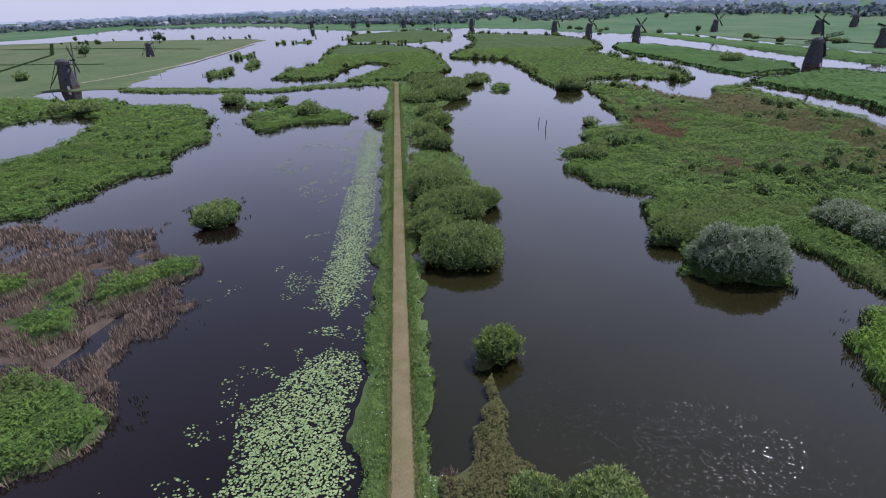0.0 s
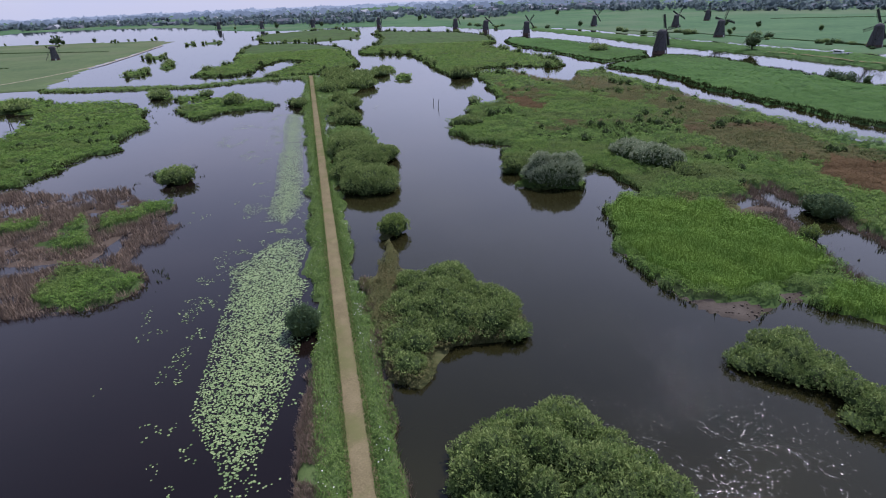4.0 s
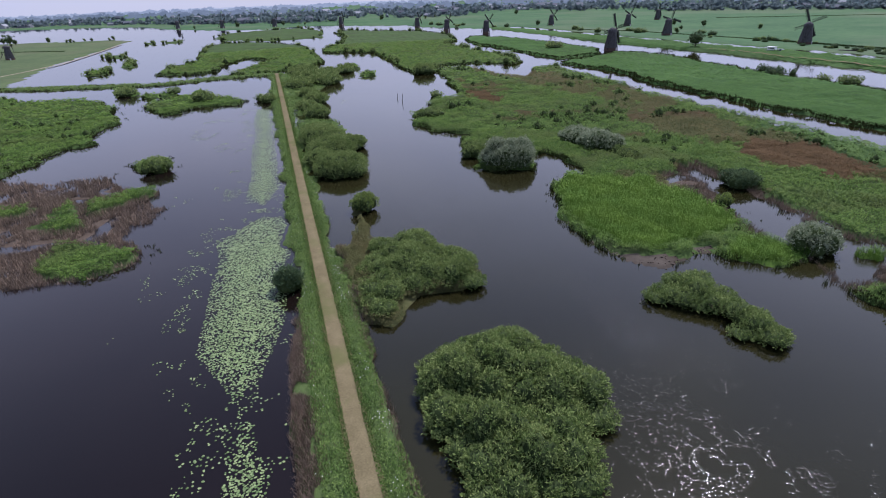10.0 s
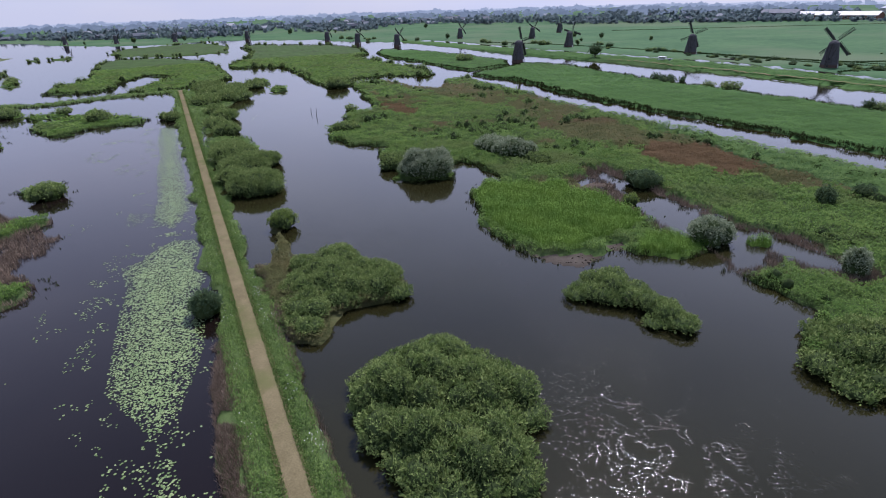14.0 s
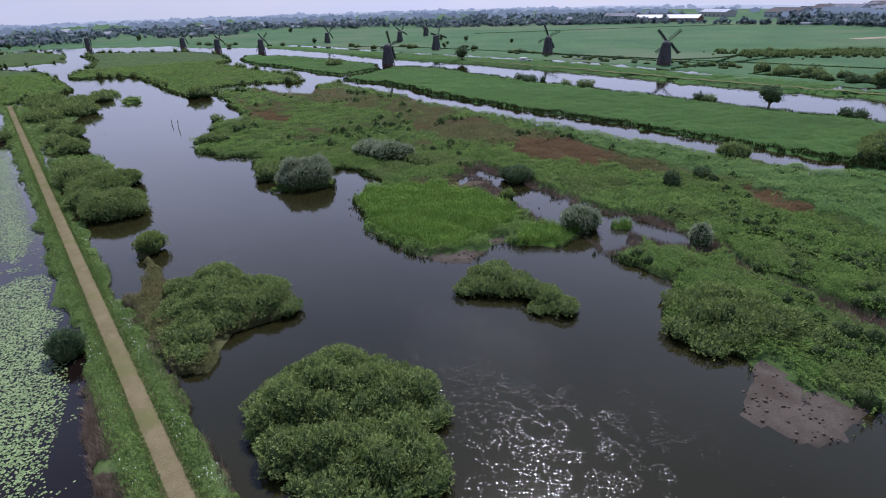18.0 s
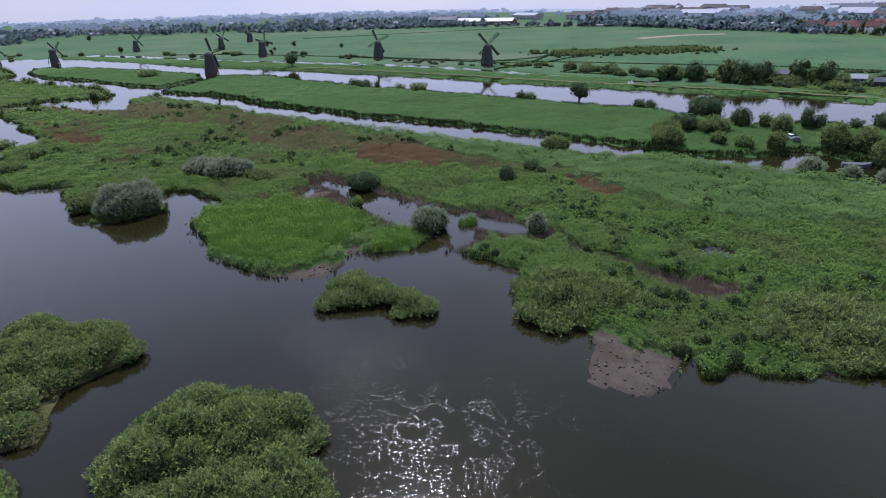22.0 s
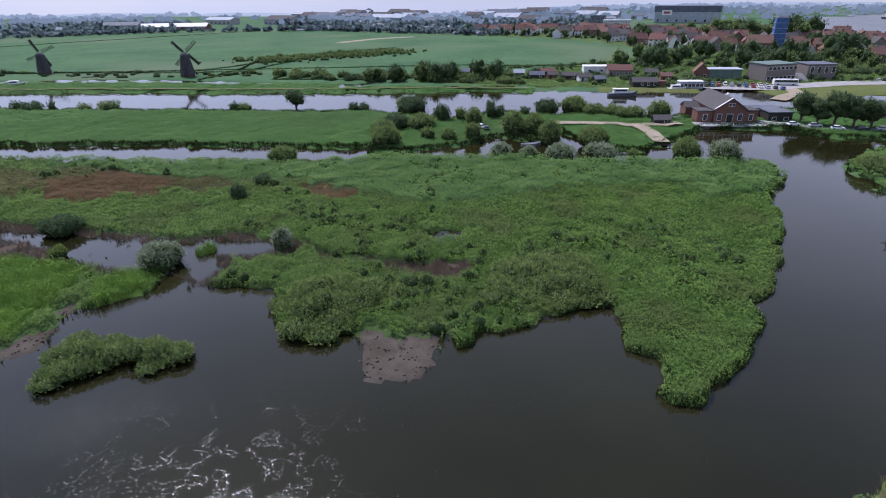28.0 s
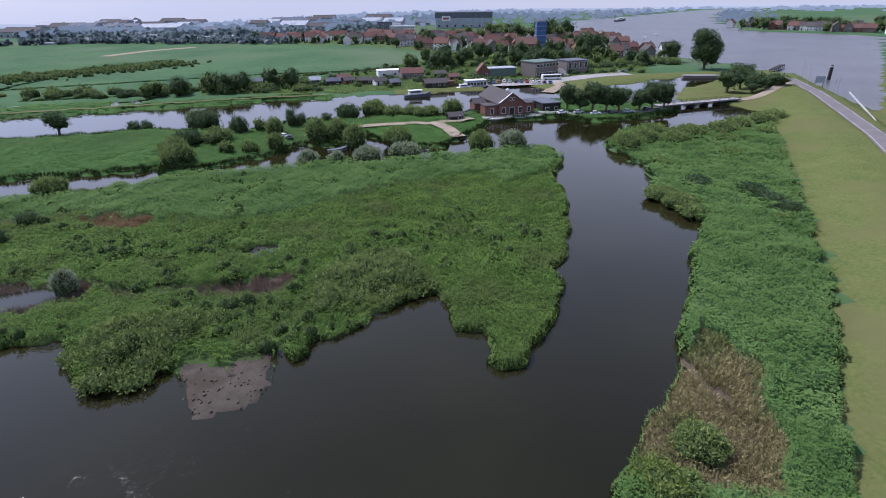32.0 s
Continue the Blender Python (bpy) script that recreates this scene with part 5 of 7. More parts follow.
SILVER = [(61.0, 96.0, 5.4, 4.4), (63.5, 87.0, 4.6, 5.2), (66.5, 84.0, 3.6, 4.4), (73.1, 19.1, 4.0, 4.8), (85.0, 0.3, 2.0, 4.8), (160.0, -30.6, 3.2, 4.6), (160.4, -38.9, 2.6, 3.8), (160.8, -48.1, 4.2, 4.8), (165.2, -60.0, 4.8, 4.6), (170.6, -95.1, 4.4, 6.0)]
DARK = [(-13.8, 23.8, 2.2, 4.0), (188.5, 190.4, 2.4, 4.0), (190.6, 185.2, 4.6, 3.0), (191.4, 174.8, 1.4, 4.0), (208.7, 94.5, 1.7, 3.2), (219.8, 38.2, 2.8, 3.0), (82.0, 50.7, 4.2, 3.6), (107.9, 25.3, 2.0, 4.0), (118.6, 25.3, 2.4, 2.2),
        (188.6, 12.7, 4.6, 4.5), (223.5, 17.8, 6.0, 5.6), (205.3, -0.3, 3.6, 6.4), (213.1, -17.9, 2.1, 6.0), (214.2, -21.3, 2.0, 4.4), (224.3, -30.0, 2.2, 2.4), (229.7, -38.0, 4.8, 5.8), (216.4, 41.3, 2.4, 2.6)]
count = 200
for rows, name, mat, label in ((LEAFY_NEAR, "willow_bush", M_LEAF, "grey-green willow bush on the wet bank"), (LEAFY_FAR, "willow_bush", M_LEAF, "grey-green willow bush by the water"),
                               (LEAFY_YARD, "willow_bush", M_LEAF, "full green willow bush on the canal bank"), (LEAFY_EAST, "willow_bush", M_LEAF, "green willow bush among the reeds"),
                               (LIME, "young_bush", M_LIME, "small fresh yellow-green bush in the marsh"), (SILVER, "silver_willow", M_SILVER, "silvery grey willow bush among the reeds"),
                               (DARK, "dark_bush", M_OAK, "dense dark green bush on the bank")):
    for x, y, r, h in rows:
        dist = math.hypot(x, y + 54)
        dens, leaf = min(7.0, 64000 / dist ** 2), max(0.44, 0.0037 * dist)
        zone, gz, _ = survey(np.array([x]), np.array([y]))
        rng = np.random.default_rng(count)
        bush(name, x, y, r * rng.uniform(0.92, 1.08), r * rng.uniform(0.85, 1.05), h, mat, label, dens, leaf, 5 if dist < 180 else 4, count, rng.uniform(0, 360), max(float(gz[0]) - 0.15, 0.0))
        count += 1

TREES = [(212.5, 66.4, 4.6, 8.4), (261.5, -223.6, 5.8, 9.5), (270.5, -235.8, 6.0, 13.0), (256.6, -233.6, 6.0, 10.4), (258.0, -245.2, 6.2, 8.8), (400.3, -263.1, 7.4, 13.0), (-367.1, 493.9, 5.6, 8.9), (-394.6, 664.8, 4.7, 9.2), (219.5, 300.5, 4.8, 9.0)]
for x, y, r, h in TREES:
    dist = math.hypot(x, y + 54)
    tree("tree", x, y, r, h, M_OAK, "round dark green broadleaf tree", min(4.0, 60000 / dist ** 2), max(0.5, 0.0036 * dist), 4, count, 0.22)
    count += 1
tree("poplar", 354.2, -263.5, 10.0, 25.0, M_OAK, "tall dense dark green tree on the quay", 0.7, 1.3, 4, count, 0.1)
ROW = [(226.0, -130.5), (223.9, -135.3), (223.1, -140.6), (221.0, -145.8), (220.2, -150.8), (221.1, -160.1), (222.6, -166.2), (224.2, -172.3)]
first = tree("plane_tree", *ROW[0], 4.1, 10.6, M_OAK, "dense dark green tree in a row beside the canal", 1.2, 0.8, 4, 300, 0.2, 0.8, "trees in a row by the canal")
for i, (x, y) in enumerate(ROW[1:]):
    copy_thing(first, pose(x, y, 0.8, 0, 0, 47 * i) @ Matrix.Diagonal((1.0 + 0.11 * (i % 3), 1.05 + 0.1 * (i % 2), 0.8 + 0.09 * (i * 3 % 4), 1)))

# ---- windmills ----
M_THATCH = material("weathered_thatch", (0.055, 0.054, 0.058), (0.105, 0.1, 0.1), 0.8, 0.95, 0.06, 6.0, fine=0.4)
M_BRICK = material("old_dark_brick", (0.07, 0.05, 0.042), (0.12, 0.08, 0.066), 1.5, 0.9, 0.02, 12.0, fine=0.5)
M_TIMBER = material("dark_tarred_timber", (0.03, 0.028, 0.026), (0.065, 0.06, 0.055), 2.0, 0.8)
M_WHITE = material("white_paint", (0.62, 0.62, 0.60), (0.78, 0.78, 0.76), 1.0, 0.6)
M_GLASS = material("dark_window", (0.02, 0.025, 0.03), (0.04, 0.045, 0.05), 2.0, 0.08, spec=0.7)
M_SLAT = material("dark_sail_lattice", (0.03, 0.034, 0.03), (0.06, 0.064, 0.056), 1.0, 0.7)


def bm_mesh(name, bm, mats):
    me = bpy.data.meshes.new(name)
    bmesh.ops.recalc_face_normals(bm, faces=bm.faces)
    bm.to_mesh(me)
    bm.free()
    for m in mats:
        me.materials.append(m)
    return me


def box_mesh(name, size, at, mat, taper=1.0, m=None):
    """A block with softened edges; at: the middle of its foot."""
    bm = bmesh.new()
    bmesh.ops.create_cube(bm, size=1)
    for v in bm.verts:
        k = taper if v.co.z > 0 else 1.0
        v.co = Vector((v.co.x * size[0] * k, v.co.y * size[1] * k, (v.co.z + 0.5) * size[2]))
    w = min(size) * 0.06
    if w > 0.004:
        bmesh.ops.bevel(bm, geom=bm.edges[:], offset=w, segments=1, affect="EDGES")
    bmesh.ops.translate(bm, verts=bm.verts, vec=at)
    if m is not None:
        bmesh.ops.transform(bm, matrix=m, verts=bm.verts)
    return bm_mesh(name, bm, [mat])


def ring_mesh(name, rings, sides, mat, cap=True, smooth=False):
    """Stacked rings (radius, z) of a tower."""
    bm = bmesh.new()
    rows = [[bm.verts.new((r * math.cos(2 * math.pi * (i + 0.5) / sides), r * math.sin(2 * math.pi * (i + 0.5) / sides), z)) for i in range(sides)] for r, z in rings]
    for a, b in zip(rows, rows[1:]):
        for i in range(sides):
            bm.faces.new((a[i], a[(i + 1) % sides], b[(i + 1) % sides], b[i]))
    if cap:
        bm.faces.new(rows[-1])
        bm.faces.new(rows[0][::-1])
    if smooth:
        for f in bm.faces:
            f.smooth = True
    return bm_mesh(name, bm, [mat])


def beam_bm(bm, a, b, w):
    """A square bar from a to b into a bmesh."""
    a, b = Vector(a), Vector(b)
    way = (b - a)
    m = Matrix.Translation((a + b) / 2) @ way.to_track_quat("Z", "Y").to_matrix().to_4x4() @ Matrix.Diagonal((w, w, way.length, 1))
    bmesh.ops.create_cube(bm, size=1, matrix=m)


def windmill(x, y, heading, angle, label, ground_z=0.5, size=0.74):
    """A smock mill: brick foot, thatched tapering tower, cap with tail poles, four lattice sails. heading: where the sails face."""
    ob = new("windmill")
    ob.matrix_world = pose(x, y, ground_z, 0, 0, heading) @ Matrix.Diagonal((size, size, size, 1))
    # the sails face -y before the turn
    part("brick_foot", ring_mesh("brick_foot", [(4.9, -0.8), (4.7, 1.7), (4.85, 1.75)], 8, M_BRICK), ob)
    part("tower", ring_mesh("tower", [(4.75, 1.6), (4.45, 3.5), (3.9, 7.0), (3.35, 10.2), (2.95, 12.0), (3.05, 12.4)], 8, M_THATCH), ob)
    bm = bmesh.new()
    prof = [(-3.6, 0.9, 12.5), (-3.2, 2.3, 14.2), (-1.6, 2.9, 15.1), (0.6, 2.9, 15.4), (2.4, 2.4, 14.9), (3.4, 1.3, 13.9)]
    rows = []
    for yy, w, top in prof:
        rows.append([bm.verts.new(p) for p in ((-w, yy, 12.3), (-w * 0.85, yy, 12.3 + (top - 12.3) * 0.6), (-w * 0.35, yy, top - 0.12), (0, yy, top), (w * 0.35, yy, top - 0.12), (w * 0.85, yy, 12.3 + (top - 12.3) * 0.6), (w, yy, 12.3))])
    for a, b in zip(rows, rows[1:]):
        for i in range(6):
            bm.faces.new((a[i], a[i + 1], b[i + 1], b[i]))
        bm.faces.new((a[6], a[0], b[0], b[6]))
    bm.faces.new(rows[0])
    bm.faces.new(rows[-1][::-1])
    part("cap", bm_mesh("cap", bm, [M_THATCH]), ob)
    part("cap_board", box_mesh("cap_board", (2.2, 0.15, 1.6), (0, -3.55, 12.4), M_WHITE, 0.7), ob, "white painted board on the cap")
    for s in (-1, 1):
        bm = bmesh.new()
        beam_bm(bm, (s * 2.6, 0.5, 13.0), (s * 0.5, 8.2, 2.2), 0.22)
        part("tail_brace", bm_mesh("tail_brace", bm, [M_TIMBER]), ob)
    bm = bmesh.new()
    beam_bm(bm, (0, 3.3, 13.2), (0, 9.2, 0.4), 0.3)
    part("tail_pole", bm_mesh("tail_pole", bm, [M_TIMBER]), ob)
    part("windshaft", ring_mesh("windshaft", [(0.4, 0), (0.4, 2.2), (0.55, 2.2), (0.55, 3.2)], 8, M_TIMBER), ob).matrix_basis = pose(0, -3.0, 14.0, 82, 0, 0)
    hub = Vector((0, -5.3, 14.3))
    for k in range(4):
        bm = bmesh.new()
        beam_bm(bm, (0, 0, 0.2), (0, 0, 10.6), 0.3)
        for z in np.arange(1.6, 10.5, 0.6):
            beam_bm(bm, (-0.35, -0.05, z), (1.75, 0.12, z), 0.16)
        for xx in (0.55, 1.15, 1.75):
            beam_bm(bm, (xx, 0.05, 1.6), (xx, 0.05, 10.5), 0.1)
        beam_bm(bm, (-0.35, -0.05, 1.6), (-0.35, -0.05, 10.5), 0.1)
        if k in (0, 2):
            # the cloth is furled along two of the stocks
            bmesh.ops.create_cube(bm, size=1, matrix=Matrix.Translation((0.6, 0.14, 6.0)) @ Matrix.Diagonal((1.0, 0.16, 8.6, 1)))
        sail = part("sail", bm_mesh("sail", bm, [M_SLAT]), ob, "open wooden lattice sail")
        sail.matrix_basis = Matrix.Translation(hub) @ Matrix.Rotation(radians(angle + 90 * k), 4, "Y")
    for a in (0, 90, 180, 270):
        m = Matrix.Rotation(radians(a + 22.5 - 22.5), 4, "Z")
        part("window", box_mesh("window", (0.7, 0.2, 1.0), (0, -4.05, 4.6), M_GLASS, 1.0, m), ob)
        part("door" if a in (90, 270) else "window", box_mesh("opening", (1.1, 0.25, 1.9) if a in (90, 270) else (0.8, 0.2, 0.9), (0, -4.5, -0.2 if a in (90, 270) else 0.6), M_WHITE if a in (90, 270) else M_GLASS, 1.0, m), ob)
    return tagged(ob, label, "windmill", "windmills along the canals")


# x, y, small turn from the common wind, sail angle
MILLS = [(-233, 293, 8, 38), (-295, 477, 6, 12), (-274, 885, 4, 40), (-200, 845, 8, 20), (-121, 816, 10, 50), (-25, 777, 2, 5), (69, 646, 6, 30), (94, 574, 9, 62), (124, 511, 4, 45),
         (167, 314, 2, 14), (211, 573, 6, 40), (272, 513, 6, 60), (339, 579, 5, 10), (251, 395, 8, 75), (289, 288, -6, 22), (297, 186, 8, 42)]
for i, (x, y, turn, angle) in enumerate(MILLS):
    windmill(x, y, 126 - turn, angle, "dark thatched windmill with four lattice sails beside the canal" if y < 600 else "distant dark thatched windmill with four lattice sails", size=1.02 if i == 0 else float(np.interp(math.hypot(x, y + 54), (400, 520, 650), (0.92, 0.82, 0.72))))

# ---- buildings ----
M_SLATE = material("grey_roof_tiles", (0.06, 0.055, 0.055), (0.12, 0.11, 0.105), 1.2, 0.8, 0.02, 6, fine=0.5)
M_REDTILE = material("orange_red_roof_tiles", (0.12, 0.074, 0.062), (0.19, 0.115, 0.092), 0.9, 0.85, 0.02, 6, fine=0.5, objrand=0.35)
M_DARKRED = material("dark_red_roof_tiles", (0.105, 0.062, 0.053), (0.18, 0.1, 0.082), 0.9, 0.85, 0.02, 6, fine=0.5, objrand=0.35)
M_BRICK2 = material("red_brown_brick", (0.13, 0.07, 0.055), (0.22, 0.12, 0.09), 1.3, 0.9, 0.02, 10, fine=0.5)
M_GREYBRICK = material("grey_brown_brick", (0.15, 0.13, 0.12), (0.23, 0.20, 0.18), 1.3, 0.9, 0.02, 10, fine=0.5)
M_PLASTER = material("white_render", (0.55, 0.54, 0.52), (0.74, 0.73, 0.71), 0.7, 0.85, objrand=0.3)
M_CONCRETE = material("pale_concrete", (0.30, 0.29, 0.27), (0.42, 0.41, 0.39), 0.4, 0.9, 0.01, 8, fine=0.4)
M_GREENMETAL = material("green_metal_sheet", (0.10, 0.14, 0.12), (0.15, 0.20, 0.17), 0.8, 0.6)
M_GREYMETAL = material("grey_metal_sheet", (0.28, 0.30, 0.33), (0.38, 0.40, 0.43), 0.2, 0.6)
M_DARKMETAL = material("dark_metal_sheet", (0.09, 0.10, 0.12), (0.14, 0.15, 0.17), 0.2, 0.6)
M_BLUENET = material("blue_scaffold_net", (0.05, 0.10, 0.22), (0.09, 0.16, 0.32), 0.6, 0.8)
M_DIRT = material("sandy_yard", (0.20, 0.165, 0.115), (0.33, 0.28, 0.205), 0.3, 0.95, 0.02, 6, fine=0.4)
M_PAVE = material("grey_paving", (0.24, 0.23, 0.22), (0.34, 0.33, 0.31), 0.3, 0.9, 0.01, 8, fine=0.4)

M_RUBBER = material("tyre_rubber", (0.02, 0.02, 0.02), (0.04, 0.04, 0.04), 2.0, 0.9)
CAR_PAINT = [material("car_paint_" + n, c, tuple(v * 1.2 for v in c), 0.5, 0.3, spec=0.6) for n, c in
             (("white", (0.6, 0.6, 0.6)), ("silver", (0.35, 0.36, 0.38)), ("black", (0.03, 0.03, 0.035)), ("blue", (0.06, 0.10, 0.22)), ("red", (0.30, 0.04, 0.03)))]


def gable_walls(w, d, eave, ridge, mat, along="y"):
    """Walls of a gabled house; front at y = 0. along: the way the ridge runs."""
    bm = bmesh.new()
    a, b = (w / 2, d) if along == "y" else (w / 2, d)
    f = [bm.verts.new(p) for p in ((-a, 0, -0.4), (a, 0, -0.4), (a, b, -0.4), (-a, b, -0.4), (-a, 0, eave), (a, 0, eave), (a, b, eave), (-a, b, eave))]
    if along == "y":
        g, h = bm.verts.new((0, 0, ridge)), bm.verts.new((0, b, ridge))
        bm.faces.new((f[0], f[1], f[5], g, f[4]))
        bm.faces.new((f[2], f[3], f[7], h, f[6]))
        bm.faces.new((f[1], f[2], f[6], f[5]))
        bm.faces.new((f[3], f[0], f[4], f[7]))
    else:
        g, h = bm.verts.new((-a, b / 2, ridge)), bm.verts.new((a, b / 2, ridge))
        bm.faces.new((f[0], f[1], f[5], f[4]))
        bm.faces.new((f[2], f[3], f[7], f[6]))
        bm.faces.new((f[1], f[2], f[6], h, f[5]))
        bm.faces.new((f[3], f[0], f[4], g, f[7]))
    bm.faces.new((f[3], f[2], f[1], f[0]))
    return bm_mesh("wall", bm, [mat])


def gable_roof(w, d, eave, ridge, mat, along="y", over=0.4, thick=0.25):
    """Two roof slopes with thickness and eaves."""
    bm = bmesh.new()
    half, length = (w / 2, d) if along == "y" else (d / 2, w)
    drop = (ridge - eave) / half * over
    prof = [(-half - over, eave - drop), (0, ridge), (half + over, eave - drop), (half + over, eave - drop + thick), (0, ridge + thick), (-half - over, eave - drop + thick)]
    ends = []
    for q in (-over, length + over):
        ends.append([bm.verts.new((p, q, z + 0.02) if along == "y" else (q - w / 2, p + d / 2, z + 0.02)) for p, z in prof])
    for i in range(6):
        j = (i + 1) % 6
        bm.faces.new((ends[0][i], ends[0][j], ends[1][j], ends[1][i]))
    for e in ends:
        bm.faces.new((e[0], e[1], e[4], e[5]))
        bm.faces.new((e[1], e[2], e[3], e[4]))
    return bm_mesh("roof", bm, [mat])


def windows(ob, places, size, frame_mat=None):
    """Windows (x, y, z foot) on the front: a frame with a pane set in it."""
    w, h = size
    for x, y, z in places:
        fr = part("window", box_mesh("window", (w + 0.25, 0.14, h + 0.25), (x, y - 0.02, z - 0.12), frame_mat or M_WHITE), ob)
        part("pane", box_mesh("pane", (w, 0.1, h), (x, y - 0.08, z), M_GLASS), fr)


def house(name, w, d, eave, ridge, wall, roof, label, category="house", along="x", group="", chimney=True, win=None, door=True):
    ob = new(name)
    part("wall", gable_walls(w, d, eave, ridge, wall, along), ob)
    rf = part("roof", gable_roof(w, d, eave, ridge, roof, along), ob)
    if chimney:
        part("chimney", box_mesh("chimney", (0.7, 0.7, 1.8), (w * 0.28 if along == "x" else 0.3, d * 0.5 if along == "x" else d * 0.7, ridge - 0.7), M_BRICK2), rf)
    n = win or max(2, int(w / 3))
    xs = [(-w / 2 + w * (i + 0.5) / n) for i in range(n)]
    windows(ob, [(x, 0, 1.0) for x in xs[1:]], (1.1, 1.3))
    if eave > 4.4:
        windows(ob, [(x, 0, 3.6) for x in xs], (1.0, 1.1))
    if door:
        part("door", box_mesh("door", (1.0, 0.14, 2.1), (xs[0], -0.03, 0.05), M_TIMBER), ob)
    return tagged(ob, label, category, group)


def at(x, y, turn, z=0.55, s=1.0):
    return pose(x, y, z, 0, 0, turn) @ Matrix.Diagonal((s, s, s, 1))


def warehouse(w, d, h, wall, roof, label):
    """A long shed with a low pitched roof and a row of doors."""
    ob = new("warehouse")
    part("wall", gable_walls(w, d, h, h + d * 0.16, wall, "x"), ob)
    part("roof", gable_roof(w, d, h, h + d * 0.16, roof, "x", 0.6, 0.4), ob)
    n = max(2, int(w / 9))
    windows(ob, [(-w / 2 + w * (i + 0.5) / n, 0, 1.0) for i in range(n)], (3.0, 2.6))
    return tagged(ob, label, "warehouse")


def flat_block(name, w, d, h, wall, roof, label, category="building", rows=((1.0, 1.4),), gap=2.4, win_w=1.5):
    """A flat-roofed building with window rows and a roof edge."""
    ob = new(name)
    part("wall", box_mesh("wall", (w, d, h + 0.4), (0, d / 2, -0.4), wall), ob)
    part("roof", box_mesh("roof", (w + 0.5, d + 0.5, 0.35), (0, d / 2, h), roof), ob)
    n = max(1, int(w / gap))
    for z, hh in rows:
        windows(ob, [(-w / 2 + w * (i + 0.5) / n, 0, z) for i in range(n)], (win_w, hh))
    return tagged(ob, label, category)


# pumping station: gabled hall with low wings on a quay
ps = new("pumping_station")
ps.matrix_world = at(218.4, -105.0, -79.3, 0.9)
part("wall", gable_walls(11.0, 23.5, 5.2, 9.0, M_BRICK2, "y"), ps)
rf = part("roof", gable_roof(11.0, 23.5, 5.2, 9.0, M_SLATE, "y", 0.5, 0.3), ps, "grey tiled gable roof with pale verges")
part("verge_board", gable_roof(11.2, 0.35, 5.35, 9.2, M_PLASTER, "y", 0.1, 0.18), rf)
part("chimney", box_mesh("chimney", (0.9, 0.9, 2.2), (2.2, 15, 7.8), M_BRICK), rf)
part("finial", box_mesh("finial", (0.3, 0.3, 1.4), (0, 0.1, 9.0), M_WHITE, 0.5), rf)
part("dormer", ring_mesh("dormer", [(0.7, 8.2), (0.7, 9.4), (0.3, 9.9)], 8, M_WHITE), rf).matrix_basis = pose(1.2, 8.0, 0)
for sx, ww, dd, hh in ((-1, 5.6, 6.0, 4.4), (1, 4.8, 7.0, 4.6)):
    wing = part("wing", box_mesh("wing", (ww, dd, hh + 0.4), (sx * (5.5 + ww / 2), 1.0 + dd / 2, -0.4), M_BRICK2), ps)
    part("wing_roof", box_mesh("wing_roof", (ww + 0.4, dd + 0.4, 0.3), (sx * (5.5 + ww / 2), 1.0 + dd / 2, hh), M_SLATE), wing)
    windows(ps, [(sx * (5.5 + ww / 2), 1.0, 1.3)], (1.3, 2.0))
back = part("wing", gable_walls(14.0, 6.0, 3.4, 5.0, M_BRICK2, "x"), ps)
back.matrix_basis = pose(-4.0, 14.0, 0)
part("wing_roof", gable_roof(14.0, 6.0, 3.4, 5.0, M_SLATE, "x"), back)
windows(ps, [(-3.6, 0, 1.4), (3.6, 0, 1.4)], (1.4, 2.2))
windows(ps, [(-0.6, 0, 6.4), (0.6, 0, 6.4)], (0.7, 1.0))
part("door", box_mesh("door", (2.0, 0.16, 3.4), (0, -0.03, 0.1), M_TIMBER), ps, "tall dark arched double door")
part("door_frame", box_mesh("door_frame", (2.5, 0.1, 3.8), (0, -0.01, 0), M_CONCRETE), ps)
tagged(ps, "red-brown brick pumping station with grey gable roof on the quay", "pumping station")
quay = new("quay")
quay.matrix_world = at(216.5, -104.8, -79.3, 0)
part("deck", box_mesh("deck", (25.0, 6.0, 0.4), (0.5, 0.2, 0.95), M_CONCRETE), quay)
part("quay_wall", box_mesh("quay_wall", (24.5, 5.0, 1.8), (0.5, 0.6, -0.9), M_GREYBRICK), quay)
for i in range(13):
    part("railing_post", box_mesh("railing_post", (0.07, 0.07, 1.0), (-11.5 + i * 2.0, -2.6, 1.3), M_WHITE), quay)
for z in (1.75, 2.25):
    part("rail", box_mesh("rail", (24.2, 0.06, 0.06), (0.5, -2.6, z), M_WHITE), quay)
tagged(quay, "pale concrete quay with a white railing at the water", "quay")

b = flat_block("shed", 8.5, 7.0, 3.6, M_TIMBER, M_DARKMETAL, "black flat-roofed timber shed beside the pumping station", "shed", ((1.0, 1.0),), 4.0)
b.matrix_world = at(226.5, -124.0, -78)
b = flat_block("shed", 11.0, 6.0, 3.5, M_BRICK2, M_DARKMETAL, "low brick store with a flat dark roof", "shed", ((1.0, 1.2),), 3.0)
b.matrix_world = at(234.0, -120.5, -78)
b = house("hut", 5.6, 4.0, 2.2, 3.4, M_TIMBER, M_SLATE, "small weathered timber hut beside the sandy track", "hut", "x", "", False, 2)
b.matrix_world = at(212.5, -81.6, -78)
b = flat_block("visitor_centre", 19.0, 14.0, 8.6, M_GREYBRICK, M_GREENMETAL, "large grey-brown brick engine house with a flat roof", "building", ((6.0, 1.5), (1.2, 1.4)), 2.6, 1.8)
b.matrix_world = at(337.5, -153.0, -60)
